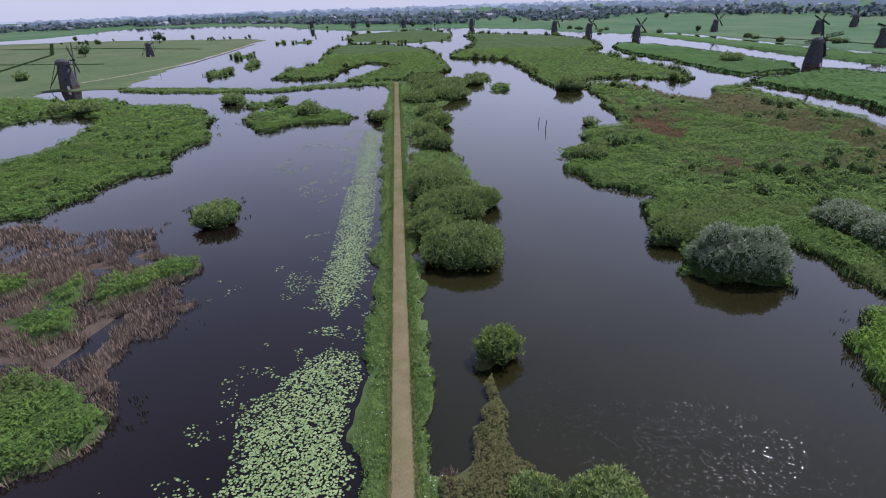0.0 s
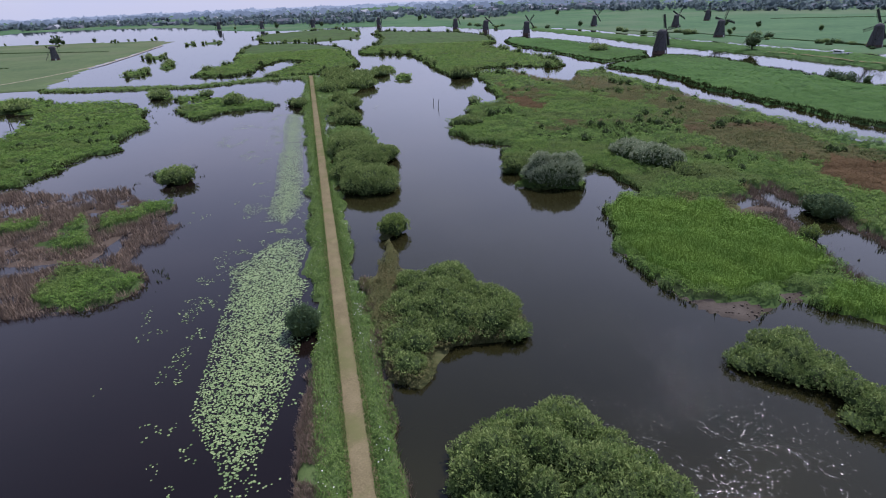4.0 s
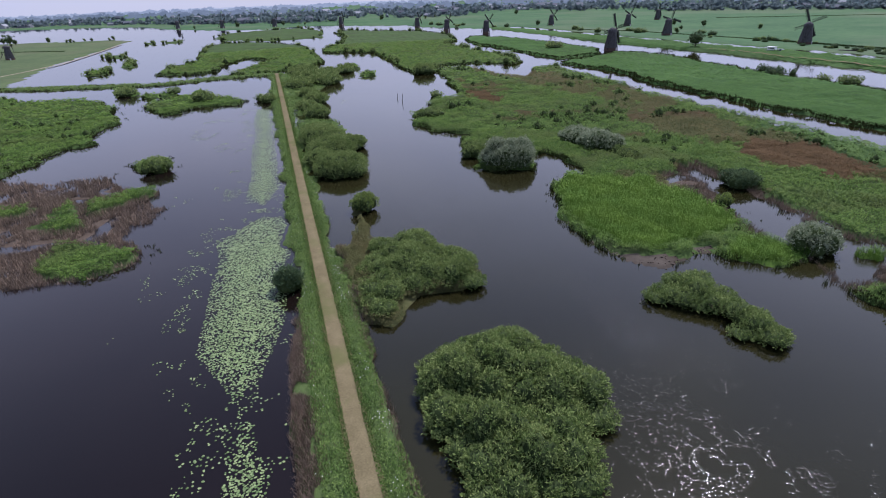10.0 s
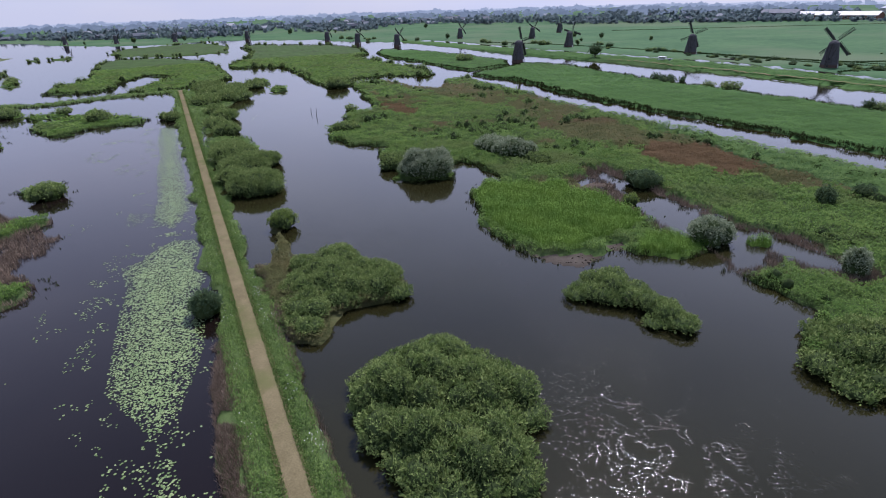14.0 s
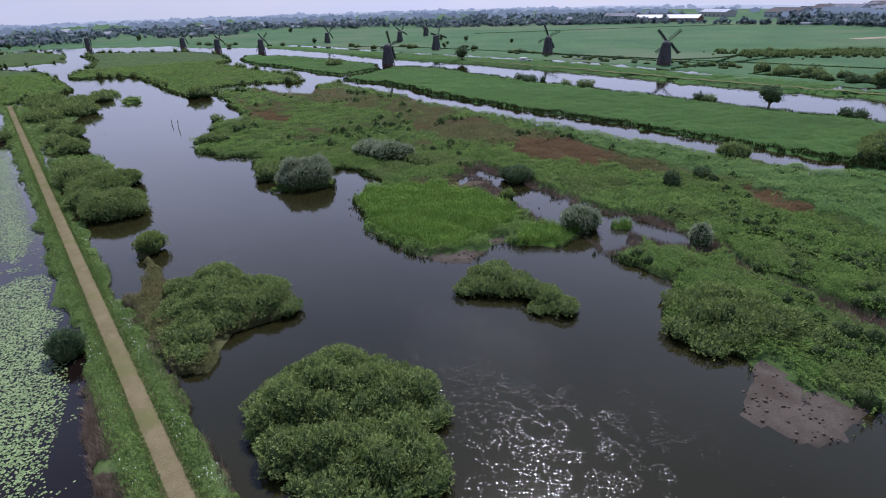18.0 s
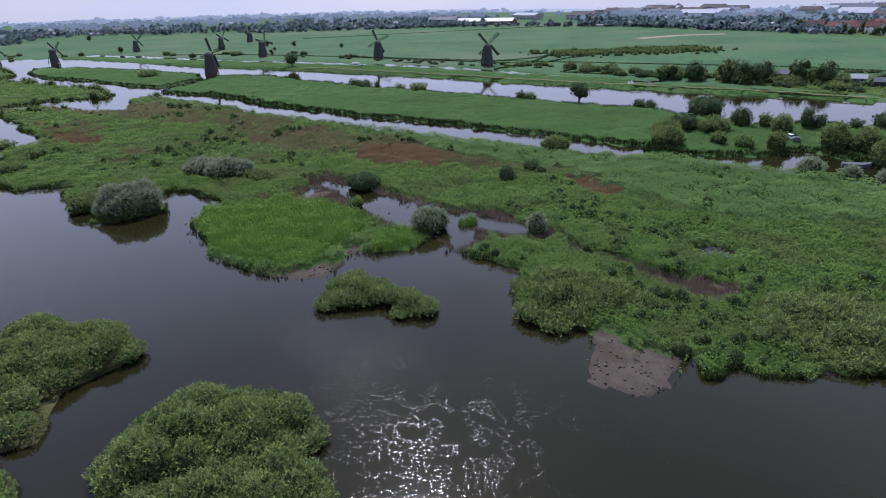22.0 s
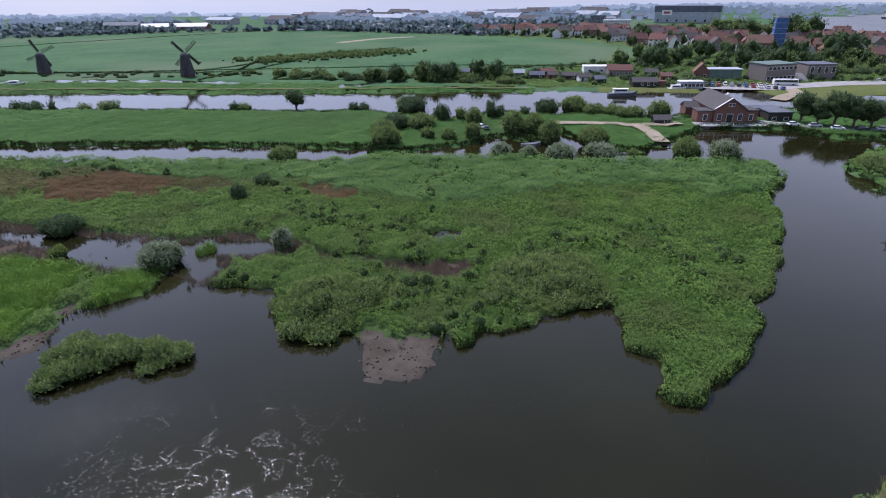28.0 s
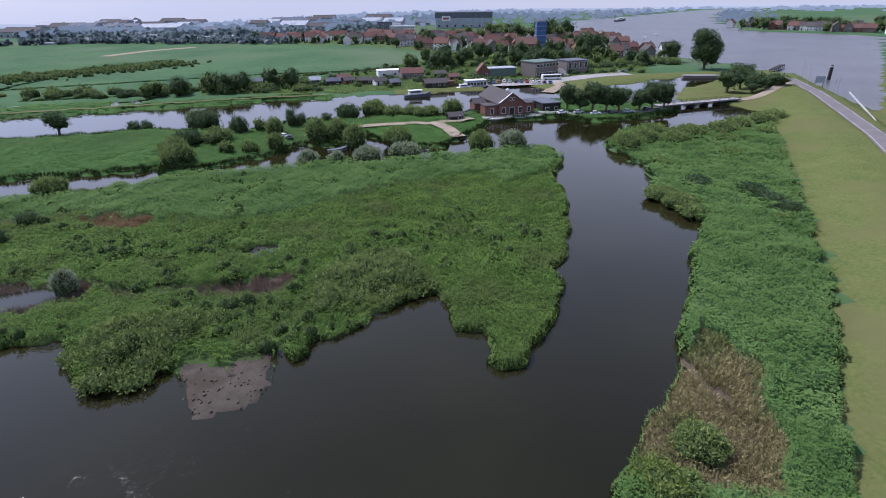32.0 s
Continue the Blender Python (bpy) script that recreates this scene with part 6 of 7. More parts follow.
b = flat_block("visitor_centre", 16.0, 13.0, 7.6, M_GREYBRICK, M_DARKMETAL, "grey-brown brick annex with tall windows and flat roof", "building", ((3.4, 3.2),), 3.4, 1.6)
b.matrix_world = at(349.0, -176.0, -73)
st = new("outdoor_stair")
st.matrix_world = at(340.0, -166.5, -70)
for i in range(14):
    part("step", box_mesh("step", (3.4, 0.6, 0.25 * (i + 1)), (0, i * 0.55, -0.2), M_CONCRETE), st)
tagged(st, "wide pale concrete outdoor stair between brick blocks", "stair")
b = flat_block("shed", 19.0, 9.0, 4.8, M_GREENMETAL, M_GREYMETAL, "long green metal shed with a flat roof", "shed", (), 3.0)
b.matrix_world = at(342.0, -126.0, -80)
b = house("house", 7.6, 7.0, 3.8, 8.0, M_BRICK2, M_REDTILE, "red brick house with a steep orange-red tiled roof", "house", "y")
b.matrix_world = at(340.0, -114.0, -92)
b = flat_block("shed", 14.0, 8.0, 3.9, M_PLASTER, M_WHITE, "white flat-roofed workshop by the canal", "shed", ((1.2, 1.0),), 5.0)
b.matrix_world = at(352.0, -57.0, -80)
b = house("shed", 13.6, 8.0, 3.4, 6.0, M_GREYBRICK, M_DARKRED, "brick shed with a weathered red-brown tiled roof", "shed", "x", "", False)
b.matrix_world = at(342.0, -71.0, -80)
b = house("boat_house", 12.5, 7.0, 2.6, 4.4, M_TIMBER, M_SLATE, "dark timber boat house at the water", "boat house", "x", "", False)
b.matrix_world = at(303.0, -82.0, -79)
b = flat_block("kiosk", 3.0, 3.0, 3.0, M_DARKRED, M_DARKRED, "small red container at the quay", "container", (), 2.0)
b.matrix_world = at(303.5, -90.5, -79)
b = flat_block("ticket_office", 11.5, 5.0, 3.2, M_GREYMETAL, M_WHITE, "low grey pavilion with a white roof beside the car park", "building", ((0.9, 1.4),), 1.8)
b.matrix_world = at(303.0, -104.0, -79)

# hangars and offices at the town's edge
b = flat_block("shipyard_hall", 92, 60, 20, M_GREYMETAL, M_DARKMETAL, "huge grey and dark blue shipyard hall", "hall", ((2.0, 3.0),), 12.0, 3.0)
b.matrix_world = at(941, -183, -101)
part("upper_wall", box_mesh("upper_wall", (92.6, 60.6, 9), (0, 30, 15), M_DARKMETAL), b)
part("sign", box_mesh("sign", (14, 0.5, 7), (-28, -0.6, 11), M_WHITE), b, "plain white sign board")
part("sign_bar", box_mesh("sign_bar", (9, 0.3, 3), (-28, -1.0, 13), CAR_PAINT[4]), b)
b = flat_block("office_block", 34, 14, 11, M_PLASTER, M_GREYMETAL, "white office block with rows of windows", "office", ((1.5, 1.6), (4.8, 1.6), (8.0, 1.6)), 3.0)
b.matrix_world = at(788, -79, -97)
b = flat_block("office_block", 20, 14, 15, M_DARKMETAL, M_DARKMETAL, "dark glass office block", "office", ((2, 2), (7, 2), (11, 2)), 3.0)
b.matrix_world = at(822, -55, -97)
b = warehouse(98, 26, 4.8, M_BRICK2, M_PLASTER, "long low brick warehouse with a white roof")
b.matrix_world = at(717, 539, -70)
b = warehouse(50, 26, 7.5, M_DARKMETAL, M_DARKMETAL, "row of dark workshops under one roof")
b.matrix_world = at(695, 608, -70)
tw = new("church_tower")
tw.matrix_world = at(524, -199, -95)
part("tower", box_mesh("tower", (9, 9, 24), (0, 4.5, 0), M_BLUENET), tw, "tower wrapped in blue scaffold net")
part("roof", box_mesh("roof", (9.4, 9.4, 1.2), (0, 4.5, 24), M_DARKMETAL, 0.6), tw)
for z in range(4, 24, 4):
    part("scaffold", box_mesh("scaffold", (9.8, 9.8, 0.3), (0, 4.5, z), M_GREYMETAL), tw)
tagged(tw, "church tower wrapped in blue scaffold netting", "tower")
b = house("church", 18, 12, 6.5, 12.0, M_BRICK2, M_REDTILE, "church with a bright orange-red tiled roof", "church", "x")
b.matrix_world = at(504, -181, -95)
b = house("house", 11, 9, 5, 9.5, M_BRICK2, M_REDTILE, "brick house with an orange-red tiled roof", "house", "x")
b.matrix_world = at(508, -212, -95)

# village houses: a few kinds, then copies
kinds = [house("house", 9, 8, 5.2, 8.8, M_BRICK2, M_REDTILE, "brick village house with an orange-red tiled roof", "house", "x", "village houses"),
         house("house", 11, 8, 4.8, 8.4, M_PLASTER, M_DARKRED, "white rendered village house with a dark red roof", "house", "x", "village houses"),
         house("house", 8, 9, 5.4, 9.4, M_GREYBRICK, M_SLATE, "grey brick village house with a slate roof", "house", "y", "village houses"),
         house("house", 14, 8, 5.0, 8.2, M_BRICK2, M_DARKRED, "brick terrace with a dark red tiled roof", "house", "x", "village houses", True, 6),
         house("house", 10, 8, 5.0, 8.6, M_PLASTER, M_SLATE, "white village house with a grey tiled roof", "house", "x", "village houses")]
spots = [(447, -246, 4, -95), (421, -257, 2, -88), (433, -279, 4, -100), (470, -228, 1, -110), (468, -262, 3, -80), (540, -284, 3, -95), (434, -236, 0, -100), (452, -272, 0, -70)]
rng_h = np.random.default_rng(23)
while len(spots) < 135:
    x, y = rng_h.uniform(440, 760), rng_h.uniform(-330, 150)
    if signed(TOWN, np.array([x]), np.array([y]))[0] > 0 and all(math.hypot(x - a, y - b) > 11.5 for a, b, *_ in spots) and math.hypot(x - 508, y + 195) > 26:
        spots.append((x, y, int(rng_h.choice((0, 1, 1, 1, 2, 3, 4, 4))), -95 + rng_h.choice((0, 90, 12, -14)) + rng_h.uniform(-6, 6)))
for i in range(26):  # waterside row on the far bank
    s = (i + rng_h.random() * 0.6) / 26
    spots.append((752 - 88 * s + rng_h.uniform(0, 10), -585 - 50 * s - rng_h.uniform(0, 14), int(rng_h.integers(0, 5)), -130 + rng_h.uniform(-14, 14)))
for i in range(40):  # the far bank of the river
    s = (i + rng_h.random()) / 40
    x, y = (745 + (611 - 745) * s + rng_h.uniform(5, 120), -552 + (-640 + 552) * s - rng_h.uniform(14, 90))
    spots.append((x, y, int(rng_h.integers(0, 5)), -130 + rng_h.choice((0, 90)) + rng_h.uniform(-8, 8)))
used = set()
for x, y, k, turn in spots:
    m = at(x, y, turn, 0.5, 0.95 + 0.2 * rng_h.random())
    if k not in used:
        used.add(k)
        kinds[k].matrix_world = m
    else:
        copy_thing(kinds[k], m)

# low sheds and house boats along the far canal bank
for i, (x, y, w, mat, roof) in enumerate([(323, -25, 8, M_TIMBER, M_DARKMETAL), (325, -34, 6, M_BRICK2, M_SLATE), (323, -43, 9, M_TIMBER, M_SLATE), (330, -14, 6, M_GREENMETAL, M_GREYMETAL), (318, -52, 7, M_PLASTER, M_SLATE),
                                          (333, 2, 7, M_TIMBER, M_GREYMETAL), (330, 18, 6, M_GREENMETAL, M_DARKMETAL), (338, -30, 8, M_GREYBRICK, M_DARKRED), (345, -88, 7, M_TIMBER, M_SLATE), (330, -95, 6, M_BRICK2, M_REDTILE), (312, -60, 6, M_TIMBER, M_DARKMETAL)]):
    b = house("garden_shed", w, 5, 2.3, 3.8, mat, roof, "low garden shed near the canal", "shed", "x", "sheds by the canal", False, 2)
    b.matrix_world = at(x, y, -80 + 14 * math.sin(i * 2.1))
def field_edge(azimuth):
    """How far the open polder reaches, by compass angle from +y."""
    return float(np.interp(azimuth, (-60, -40, -25, -16, -6, 8, 18, 33, 50, 64, 70, 78, 86, 95), (1500, 1480, 1400, 1100, 930, 930, 930, 890, 870, 800, 735, 675, 655, 640)))


# works and depots beyond the village
for i in range(44):
    x, y = rng_h.uniform(720, 1350), rng_h.uniform(-190, 620)
    w, h = rng_h.uniform(25, 70), rng_h.uniform(4.5, 8)
    if math.hypot(x, y + 54) < field_edge(math.degrees(math.atan2(x, y + 54))) + 190 or math.hypot(x - 941, y + 150) < 95 or math.hypot(x - 800, y + 65) < 50:
        continue
    b = warehouse(w, rng_h.uniform(18, 40), h, (M_GREYMETAL, M_CONCRETE, M_GREYMETAL, M_CONCRETE)[i % 4], (M_GREYMETAL, M_DARKMETAL, M_SLATE)[i % 3], "large industrial shed beyond the village")
    b.matrix_world = at(x, y, -97 + rng_h.uniform(-8, 8))

# ---- roads, bridge, vehicles, boats ----
def ribbon(name, line, width, z, mat, label, category="road", follow=True, sag=0.0):
    """A paved strip along a line."""
    pts = []
    for (ax, ay), (bx, by) in zip(line, line[1:]):
        k = max(2, int(math.hypot(bx - ax, by - ay) / 3))
        pts += [(ax + (bx - ax) * i / k, ay + (by - ay) * i / k) for i in range(k)]
    pts.append(line[-1])
    V, F = [], []
    for i, (x, y) in enumerate(pts):
        a, c = pts[max(i - 1, 0)], pts[min(i + 1, len(pts) - 1)]
        d = Vector((c[0] - a[0], c[1] - a[1])).normalized()
        n = Vector((-d.y, d.x)) * width / 2
        for s in (-1, -0.4, 0.4, 1):
            q = (x + n.x * s, y + n.y * s)
            V.append((*q, z))
    if follow:
        hh = survey(np.array([v[0] for v in V]), np.array([v[1] for v in V]))[1]
        V = [(v[0], v[1], max(hh[i // 4 * 4:i // 4 * 4 + 4].max(), 0.3) + z) for i, v in enumerate(V)]
    for i in range(len(pts) - 1):
        F += [(4 * i + k, 4 * i + k + 1, 4 * i + k + 5, 4 * i + k + 4) for k in range(3)]
    return tagged(new(name, mesh_from(name, V, F, [mat], None, True)), label, category, kind="structure")


road_line = ROAD[1:8]
ribbon("road", road_line, 6.0, 0.16, M_ASPHALT, "grey-pink asphalt road on the river dike")
# dashed edge marks
def marks(name, line, off, dash, gap, width, z, label):
    V, F = [], []
    for (ax, ay), (bx, by) in zip(line, line[1:]):
        L = math.hypot(bx - ax, by - ay)
        d, n = Vector(((bx - ax) / L, (by - ay) / L)), Vector((-(by - ay) / L, (bx - ax) / L))
        t = 0.0
        while t + dash < L:
            p = Vector((ax, ay)) + d * t + n * off
            e = p + d * dash
            i = len(V)
            V += [(p.x - n.x * width, p.y - n.y * width), (e.x - n.x * width, e.y - n.y * width), (e.x + n.x * width, e.y + n.y * width), (p.x + n.x * width, p.y + n.y * width)]
            F.append((i, i + 1, i + 2, i + 3))
            t += dash + gap
    hh = survey(np.array([v[0] for v in V]), np.array([v[1] for v in V]))[1]
    V = [(x, y, hh[i // 4 * 4:i // 4 * 4 + 4].max() + z) for i, (x, y) in enumerate(V)]
    tagged(new(name, mesh_from(name, V, F, [M_WHITE])), label, "road marking", kind="structure")


marks("road_marking", road_line, -2.3, 1.0, 1.0, 0.09, 0.26, "white dashed edge line on the asphalt")
marks("road_marking", road_line, 2.3, 1.0, 1.0, 0.09, 0.26, "white dashed edge line on the asphalt")
ribbon("branch_road", [(262, -257), (248, -236), (240, -217), (238, -208)], 4.5, 0.14, M_DIRT, "pale side road from the dike to the bridge")
ribbon("track", [(199, -25), (206, -48), (209, -66), (208, -76), (214, -88)], 4.6, 0.36, M_DIRT, "sandy track beside the canal")
ribbon("track", [(207, -72), (198, -76), (184, -79)], 5.0, 0.38, M_DIRT, "sandy landing track down to the water")
ribbon("parking", [(320, -100), (308, -120), (310, -140), (322, -160), (335, -185), (340, -205)], 13.0, 0.10, M_PAVE, "grey paved car park beside the canal")
ribbon("track", [(279, -137), (296, -150), (312, -150)], 7.0, 0.12, M_DIRT, "sandy ramp to the ferry landing")
ribbon("lane", [(221, -115), (219, -128), (217, -145), (219, -160), (224, -172)], 5.0, 0.10, M_PAVE, "paved lane beneath the row of trees")
ribbon("track", [(220, 287), (231, 236), (241, 192), (251, 135), (260, 94), (264, 71), (272, 39), (280, 8), (284, -24)], 2.0, 0.42, M_TRACK, "pale path on the narrow canal dike")
ribbon("stubble_strip", [(545, 198), (572, 188), (597, 179), (618, 162), (632, 145)], 13.0, 0.12, M_DIRT, "pale bare strip in the green polder", "field")
ribbon("track", [(-243, 312), (-236, 334), (-229, 374), (-227, 417), (-236, 492), (-252, 600)], 2.2, 0.10, M_DIRT, "pale farm track across the meadow")

# white safety fence along the road
fence = new("fence")
base = Vector((231.0, -262.5, 0))
fd = Vector((170.0 - 231.0, -222.0 + 262.5, 0)).normalized()
fence.matrix_world = Matrix.Translation((base.x, base.y, 3.7)) @ Matrix.Rotation(math.atan2(fd.y, fd.x), 4, "Z")
for i in range(32):
    part("post", box_mesh("post", (0.12, 0.12, 1.0), (i * 2.2, 0, 0), M_WHITE), fence)
for z in (0.45, 0.85):
    part("rail", box_mesh("rail", (69, 0.06, 0.14), (34.1, 0, z), M_WHITE), fence)
tagged(fence, "long white post and rail fence beside the road", "fence")


def bridge():
    ob = new("bridge")
    a, b_ = Vector((226.5, -170.0)), Vector((238.0, -214.0))
    L = (b_ - a).length
    ob.matrix_world = pose((a.x + b_.x) / 2, (a.y + b_.y) / 2, 1.5, 0, 0, math.degrees(math.atan2(b_.y - a.y, b_.x - a.x)))
    part("deck", box_mesh("deck", (L, 5.0, 0.5), (0, 0, 0), M_DARKMETAL), ob)
    part("roadway", box_mesh("roadway", (L - 0.4, 4.0, 0.08), (0, 0, 0.5), M_PAVE), ob)
    for i in range(6):
        part("pier", box_mesh("pier", (0.8, 4.4, 2.6), (-L / 2 + L * (i + 0.5) / 6, 0, -2.5), M_TIMBER), ob)
    for s in (-2.4, 2.4):
        for z in (0.6, 1.1, 1.5):
            part("rail", box_mesh("rail", (L, 0.07, 0.07), (0, s, z), M_TIMBER), ob)
        for i in range(16):
            part("railing_post", box_mesh("railing_post", (0.1, 0.1, 1.1), (-L / 2 + L * (i + 0.5) / 16, s, 0.45), M_TIMBER), ob)
    return tagged(ob, "low dark bridge with railings across the canal", "bridge")


bridge()


def car(paint, label, group):
    ob = new("car")
    bm = bmesh.new()
    prof = [(-2.1, 0.3), (-2.15, 0.75), (-1.9, 0.95), (1.0, 0.98), (1.9, 0.85), (2.15, 0.65), (2.1, 0.3)]
    sides = [[bm.verts.new((x, s * (0.85 if z < 0.9 else 0.8), z)) for x, z in prof] for s in (-1, 1)]
    for i in range(len(prof)):
        j = (i + 1) % len(prof)
        bm.faces.new((sides[0][i], sides[0][j], sides[1][j], sides[1][i]))
    bm.faces.new(sides[0])
    bm.faces.new(sides[1][::-1])
    part("body", bm_mesh("body", bm, [paint]), ob)
    bm = bmesh.new()
    cab = [(-1.85, 0.93, 0.78), (-1.5, 1.4, 0.66), (0.2, 1.45, 0.66), (1.0, 0.95, 0.78)]
    sides = [[bm.verts.new((x, s * w, z)) for x, z, w in cab] for s in (-1, 1)]
    for i in range(3):
        bm.faces.new((sides[0][i], sides[0][i + 1], sides[1][i + 1], sides[1][i]))
    bm.faces.new(sides[0])
    bm.faces.new(sides[1][::-1])
    part("cabin", bm_mesh("cabin", bm, [M_GLASS]), ob)
    part("car_roof", box_mesh("car_roof", (1.7, 1.28, 0.06), (-0.65, 0, 1.43), paint), ob)
    for sx in (-1.3, 1.3):
        for sy in (-0.8, 0.8):
            w = part("wheel", ring_mesh("wheel", [(0.32, -0.1), (0.32, 0.1)], 10, M_RUBBER), ob)
            w.matrix_basis = pose(sx, sy, 0.32, 90, 0, 0)
    return tagged(ob, label, "car", group)


names = ("white", "silver grey", "black", "dark blue", "red")
cars = [car(CAR_PAINT[i], "parked " + n + " car on grey paving", "parked cars") for i, n in enumerate(names)]
rng_c = np.random.default_rng(3)
places = [(314 - 0.9 * abs(i - 5), -106 - 3.1 * i, -4 + rng_c.uniform(-4, 4)) for i in range(14)] + [(320 - 0.6 * abs(i - 5), -104 - 3.1 * i, -4.0) for i in range(13)] + \
         [(216.6, -125.6, -75), (218.2, -133, -80), (216.2, -139.5, -95), (217.0, -147, -80), (218, -154, -90), (222, -164, -60), (346, -202, -20), (349, -206, -20), (352, -210, -20), (193.5, -17.5, 60), (191, -20.5, 10)]
for i, (x, y, turn) in enumerate(places):
    k = i % 5 if i < 27 else (0, 1, 0, 2, 1, 2, 1, 2, 3, 0, 2)[i - 27]
    z = float(survey(np.array([x]), np.array([y]))[1][0]) + 0.14
    if i < 5:
        cars[i].matrix_world = pose(x, y, z, 0, 0, turn)
    else:
        copy_thing(cars[k], pose(x, y, z, 0, 0, turn))

bus_ = new("bus")
bus_.matrix_world = pose(321.5, -151, 0.75, 0, 0, -85)
part("body", box_mesh("body", (11.5, 2.5, 2.7), (0, 0, 0.4), M_WHITE), bus_)
for s in (-1.26, 1.26):
    part("window_band", box_mesh("window_band", (10.6, 0.06, 1.1), (0, s, 1.6), M_GLASS), bus_)
    for x in (-3.6, 3.6):
        part("wheel", ring_mesh("wheel", [(0.5, -0.15), (0.5, 0.15)], 12, M_RUBBER), bus_).matrix_basis = pose(x, s * 0.93, 0.5, 90, 0, 0)
tagged(bus_, "white coach with a dark window band in the car park", "bus")


def boat(name, x, y, turn, L, w, cabin, hull_mat, label):
    """A boat afloat: hull with raised bow, deck, cabin."""
    ob = new(name)
    ob.matrix_world = pose(x, y, 0, 0, 0, turn)
    bm = bmesh.new()
    rows = []
    for s, ww, up in ((-0.5, 0.8, 0.0), (-0.2, 1.0, 0.0), (0.2, 1.0, 0.05), (0.4, 0.7, 0.18), (0.5, 0.06, 0.3)):
        h = w * (0.32 + up)
        rows.append([bm.verts.new((s * L, ww * w / 2 * q, z)) for q, z in ((-1, h), (-0.8, -0.2), (0.8, -0.2), (1, h))])
    for a, b2 in zip(rows, rows[1:]):
        for i in range(4):
            j = (i + 1) % 4
            bm.faces.new((a[i], a[j], b2[j], b2[i]))
    bm.faces.new(rows[0])
    bm.faces.new(rows[-1][::-1])
    part("hull", bm_mesh("hull", bm, [hull_mat]), ob)
    if cabin:
        c = part("cabin", box_mesh("cabin", (L * 0.5, w * 0.7, cabin), (-L * 0.08, 0, w * 0.33), M_WHITE, 0.93), ob)
        for s in (-1, 1):
            part("window", box_mesh("window", (L * 0.4, 0.06, cabin * 0.35), (-L * 0.08, s * w * 0.345, w * 0.33 + cabin * 0.5), M_GLASS), c)
        part("cabin_roof", box_mesh("cabin_roof", (L * 0.54, w * 0.76, 0.12), (-L * 0.08, 0, w * 0.33 + cabin), M_WHITE), c)
    return tagged(ob, label, "boat")


boat("ship", 278.5, -70, -79, 13.5, 4.0, 2.0, M_DARKMETAL, "moored dark-hulled ship with a white cabin")
boat("canal_boat", 247, 262, -62, 9.5, 3.4, 1.8, M_DARKMETAL, "covered tour boat on the canal")
boat("barge", 283, 246, -66, 10, 2.6, 0, M_TIMBER, "low dark work barge at the canal bank")
boat("rowing_boat", 176, -38, -70, 6.5, 2.2, 0, M_DARKMETAL, "small dark boat moored under willows")
boat("motorboat", 470, -330, -40, 8, 2.6, 1.2, M_WHITE, "white motor boat on the river")
boat("motorboat", 640, -352, -30, 9, 2.8, 1.2, M_WHITE, "white motor boat on the river")
boat("motorboat", 700, -395, -30, 9, 2.8, 1.2, M_WHITE, "white motor boat on the river")
boat("barge", 1120, -520, -40, 60, 8, 3.0, M_DARKMETAL, "long dark river barge")
boat("motorboat", 301, -97, -79, 9, 3, 1.4, M_WHITE, "white motor boat moored by the car park")

# information board, poles and mooring post at the river
ob = new("information_board")
ob.matrix_world = pose(266, -275.5, 0.9, 0, 0, -100)
for s in (-2, 2):
    part("post", box_mesh("post", (0.25, 0.25, 5.6), (s, 0, 0), M_TIMBER), ob)
part("panel", box_mesh("panel", (4.6, 0.2, 3.2), (0, -0.1, 2.6), M_GREYMETAL), ob)
tagged(ob, "grey information board on two posts by the road", "sign")
for x, y, h in ((253, -258.7, 9), (242.5, -266.3, 9), (247, -262.8, 6), (275, -272, 9), (226, -250.5, 6)):
    lp = new("street_lamp")
    lp.matrix_world = pose(x, y, float(survey(np.array([x]), np.array([y]))[1][0]), 0, 0, 30)
    part("pole", ring_mesh("pole", [(0.1, 0), (0.06, h)], 6, M_GREYMETAL), lp)
    part("lamp_head", box_mesh("lamp_head", (0.8, 0.25, 0.15), (0.35, 0, h), M_GREYMETAL), lp)
    tagged(lp, "thin grey street lamp beside the road", "lamp", "lamps along the road")
pl = new("mooring_post")
pl.matrix_world = pose(298, -307, 0, 0, 0, 0)
part("post", ring_mesh("post", [(1.0, -1), (0.9, 7.5), (0.5, 8.2)], 8, M_TIMBER), pl)
part("cap", ring_mesh("cap", [(1.05, 7.0), (1.05, 7.5)], 8, M_WHITE), pl)
tagged(pl, "dark mooring post standing in the river", "mooring post")
jt = new("jetty")
jt.matrix_world = pose(342, -306, 0, 0, 0, -46)
part("deck", box_mesh("deck", (34, 2.6, 0.3), (0, 0, 2.0), M_TIMBER), jt)
for i in range(12):
    part("pile", box_mesh("pile", (0.35, 0.35, 3.6), (-16 + i * 2.9, 1.2 * (-1) ** i, -1), M_TIMBER), jt)
tagged(jt, "dark timber jetty along the river bank", "jetty")
qb = new("quay")
qb.matrix_world = pose(318, -246, 0, 0, 0, -100)
part("quay_wall", box_mesh("quay_wall", (30, 3, 2.2), (0, 0, -0.8), M_GREYBRICK), qb)
part("coping", box_mesh("coping", (30.4, 3.4, 0.25), (0, 0, 1.4), M_CONCRETE), qb)
tagged(qb, "low brick quay wall with pale coping", "quay")
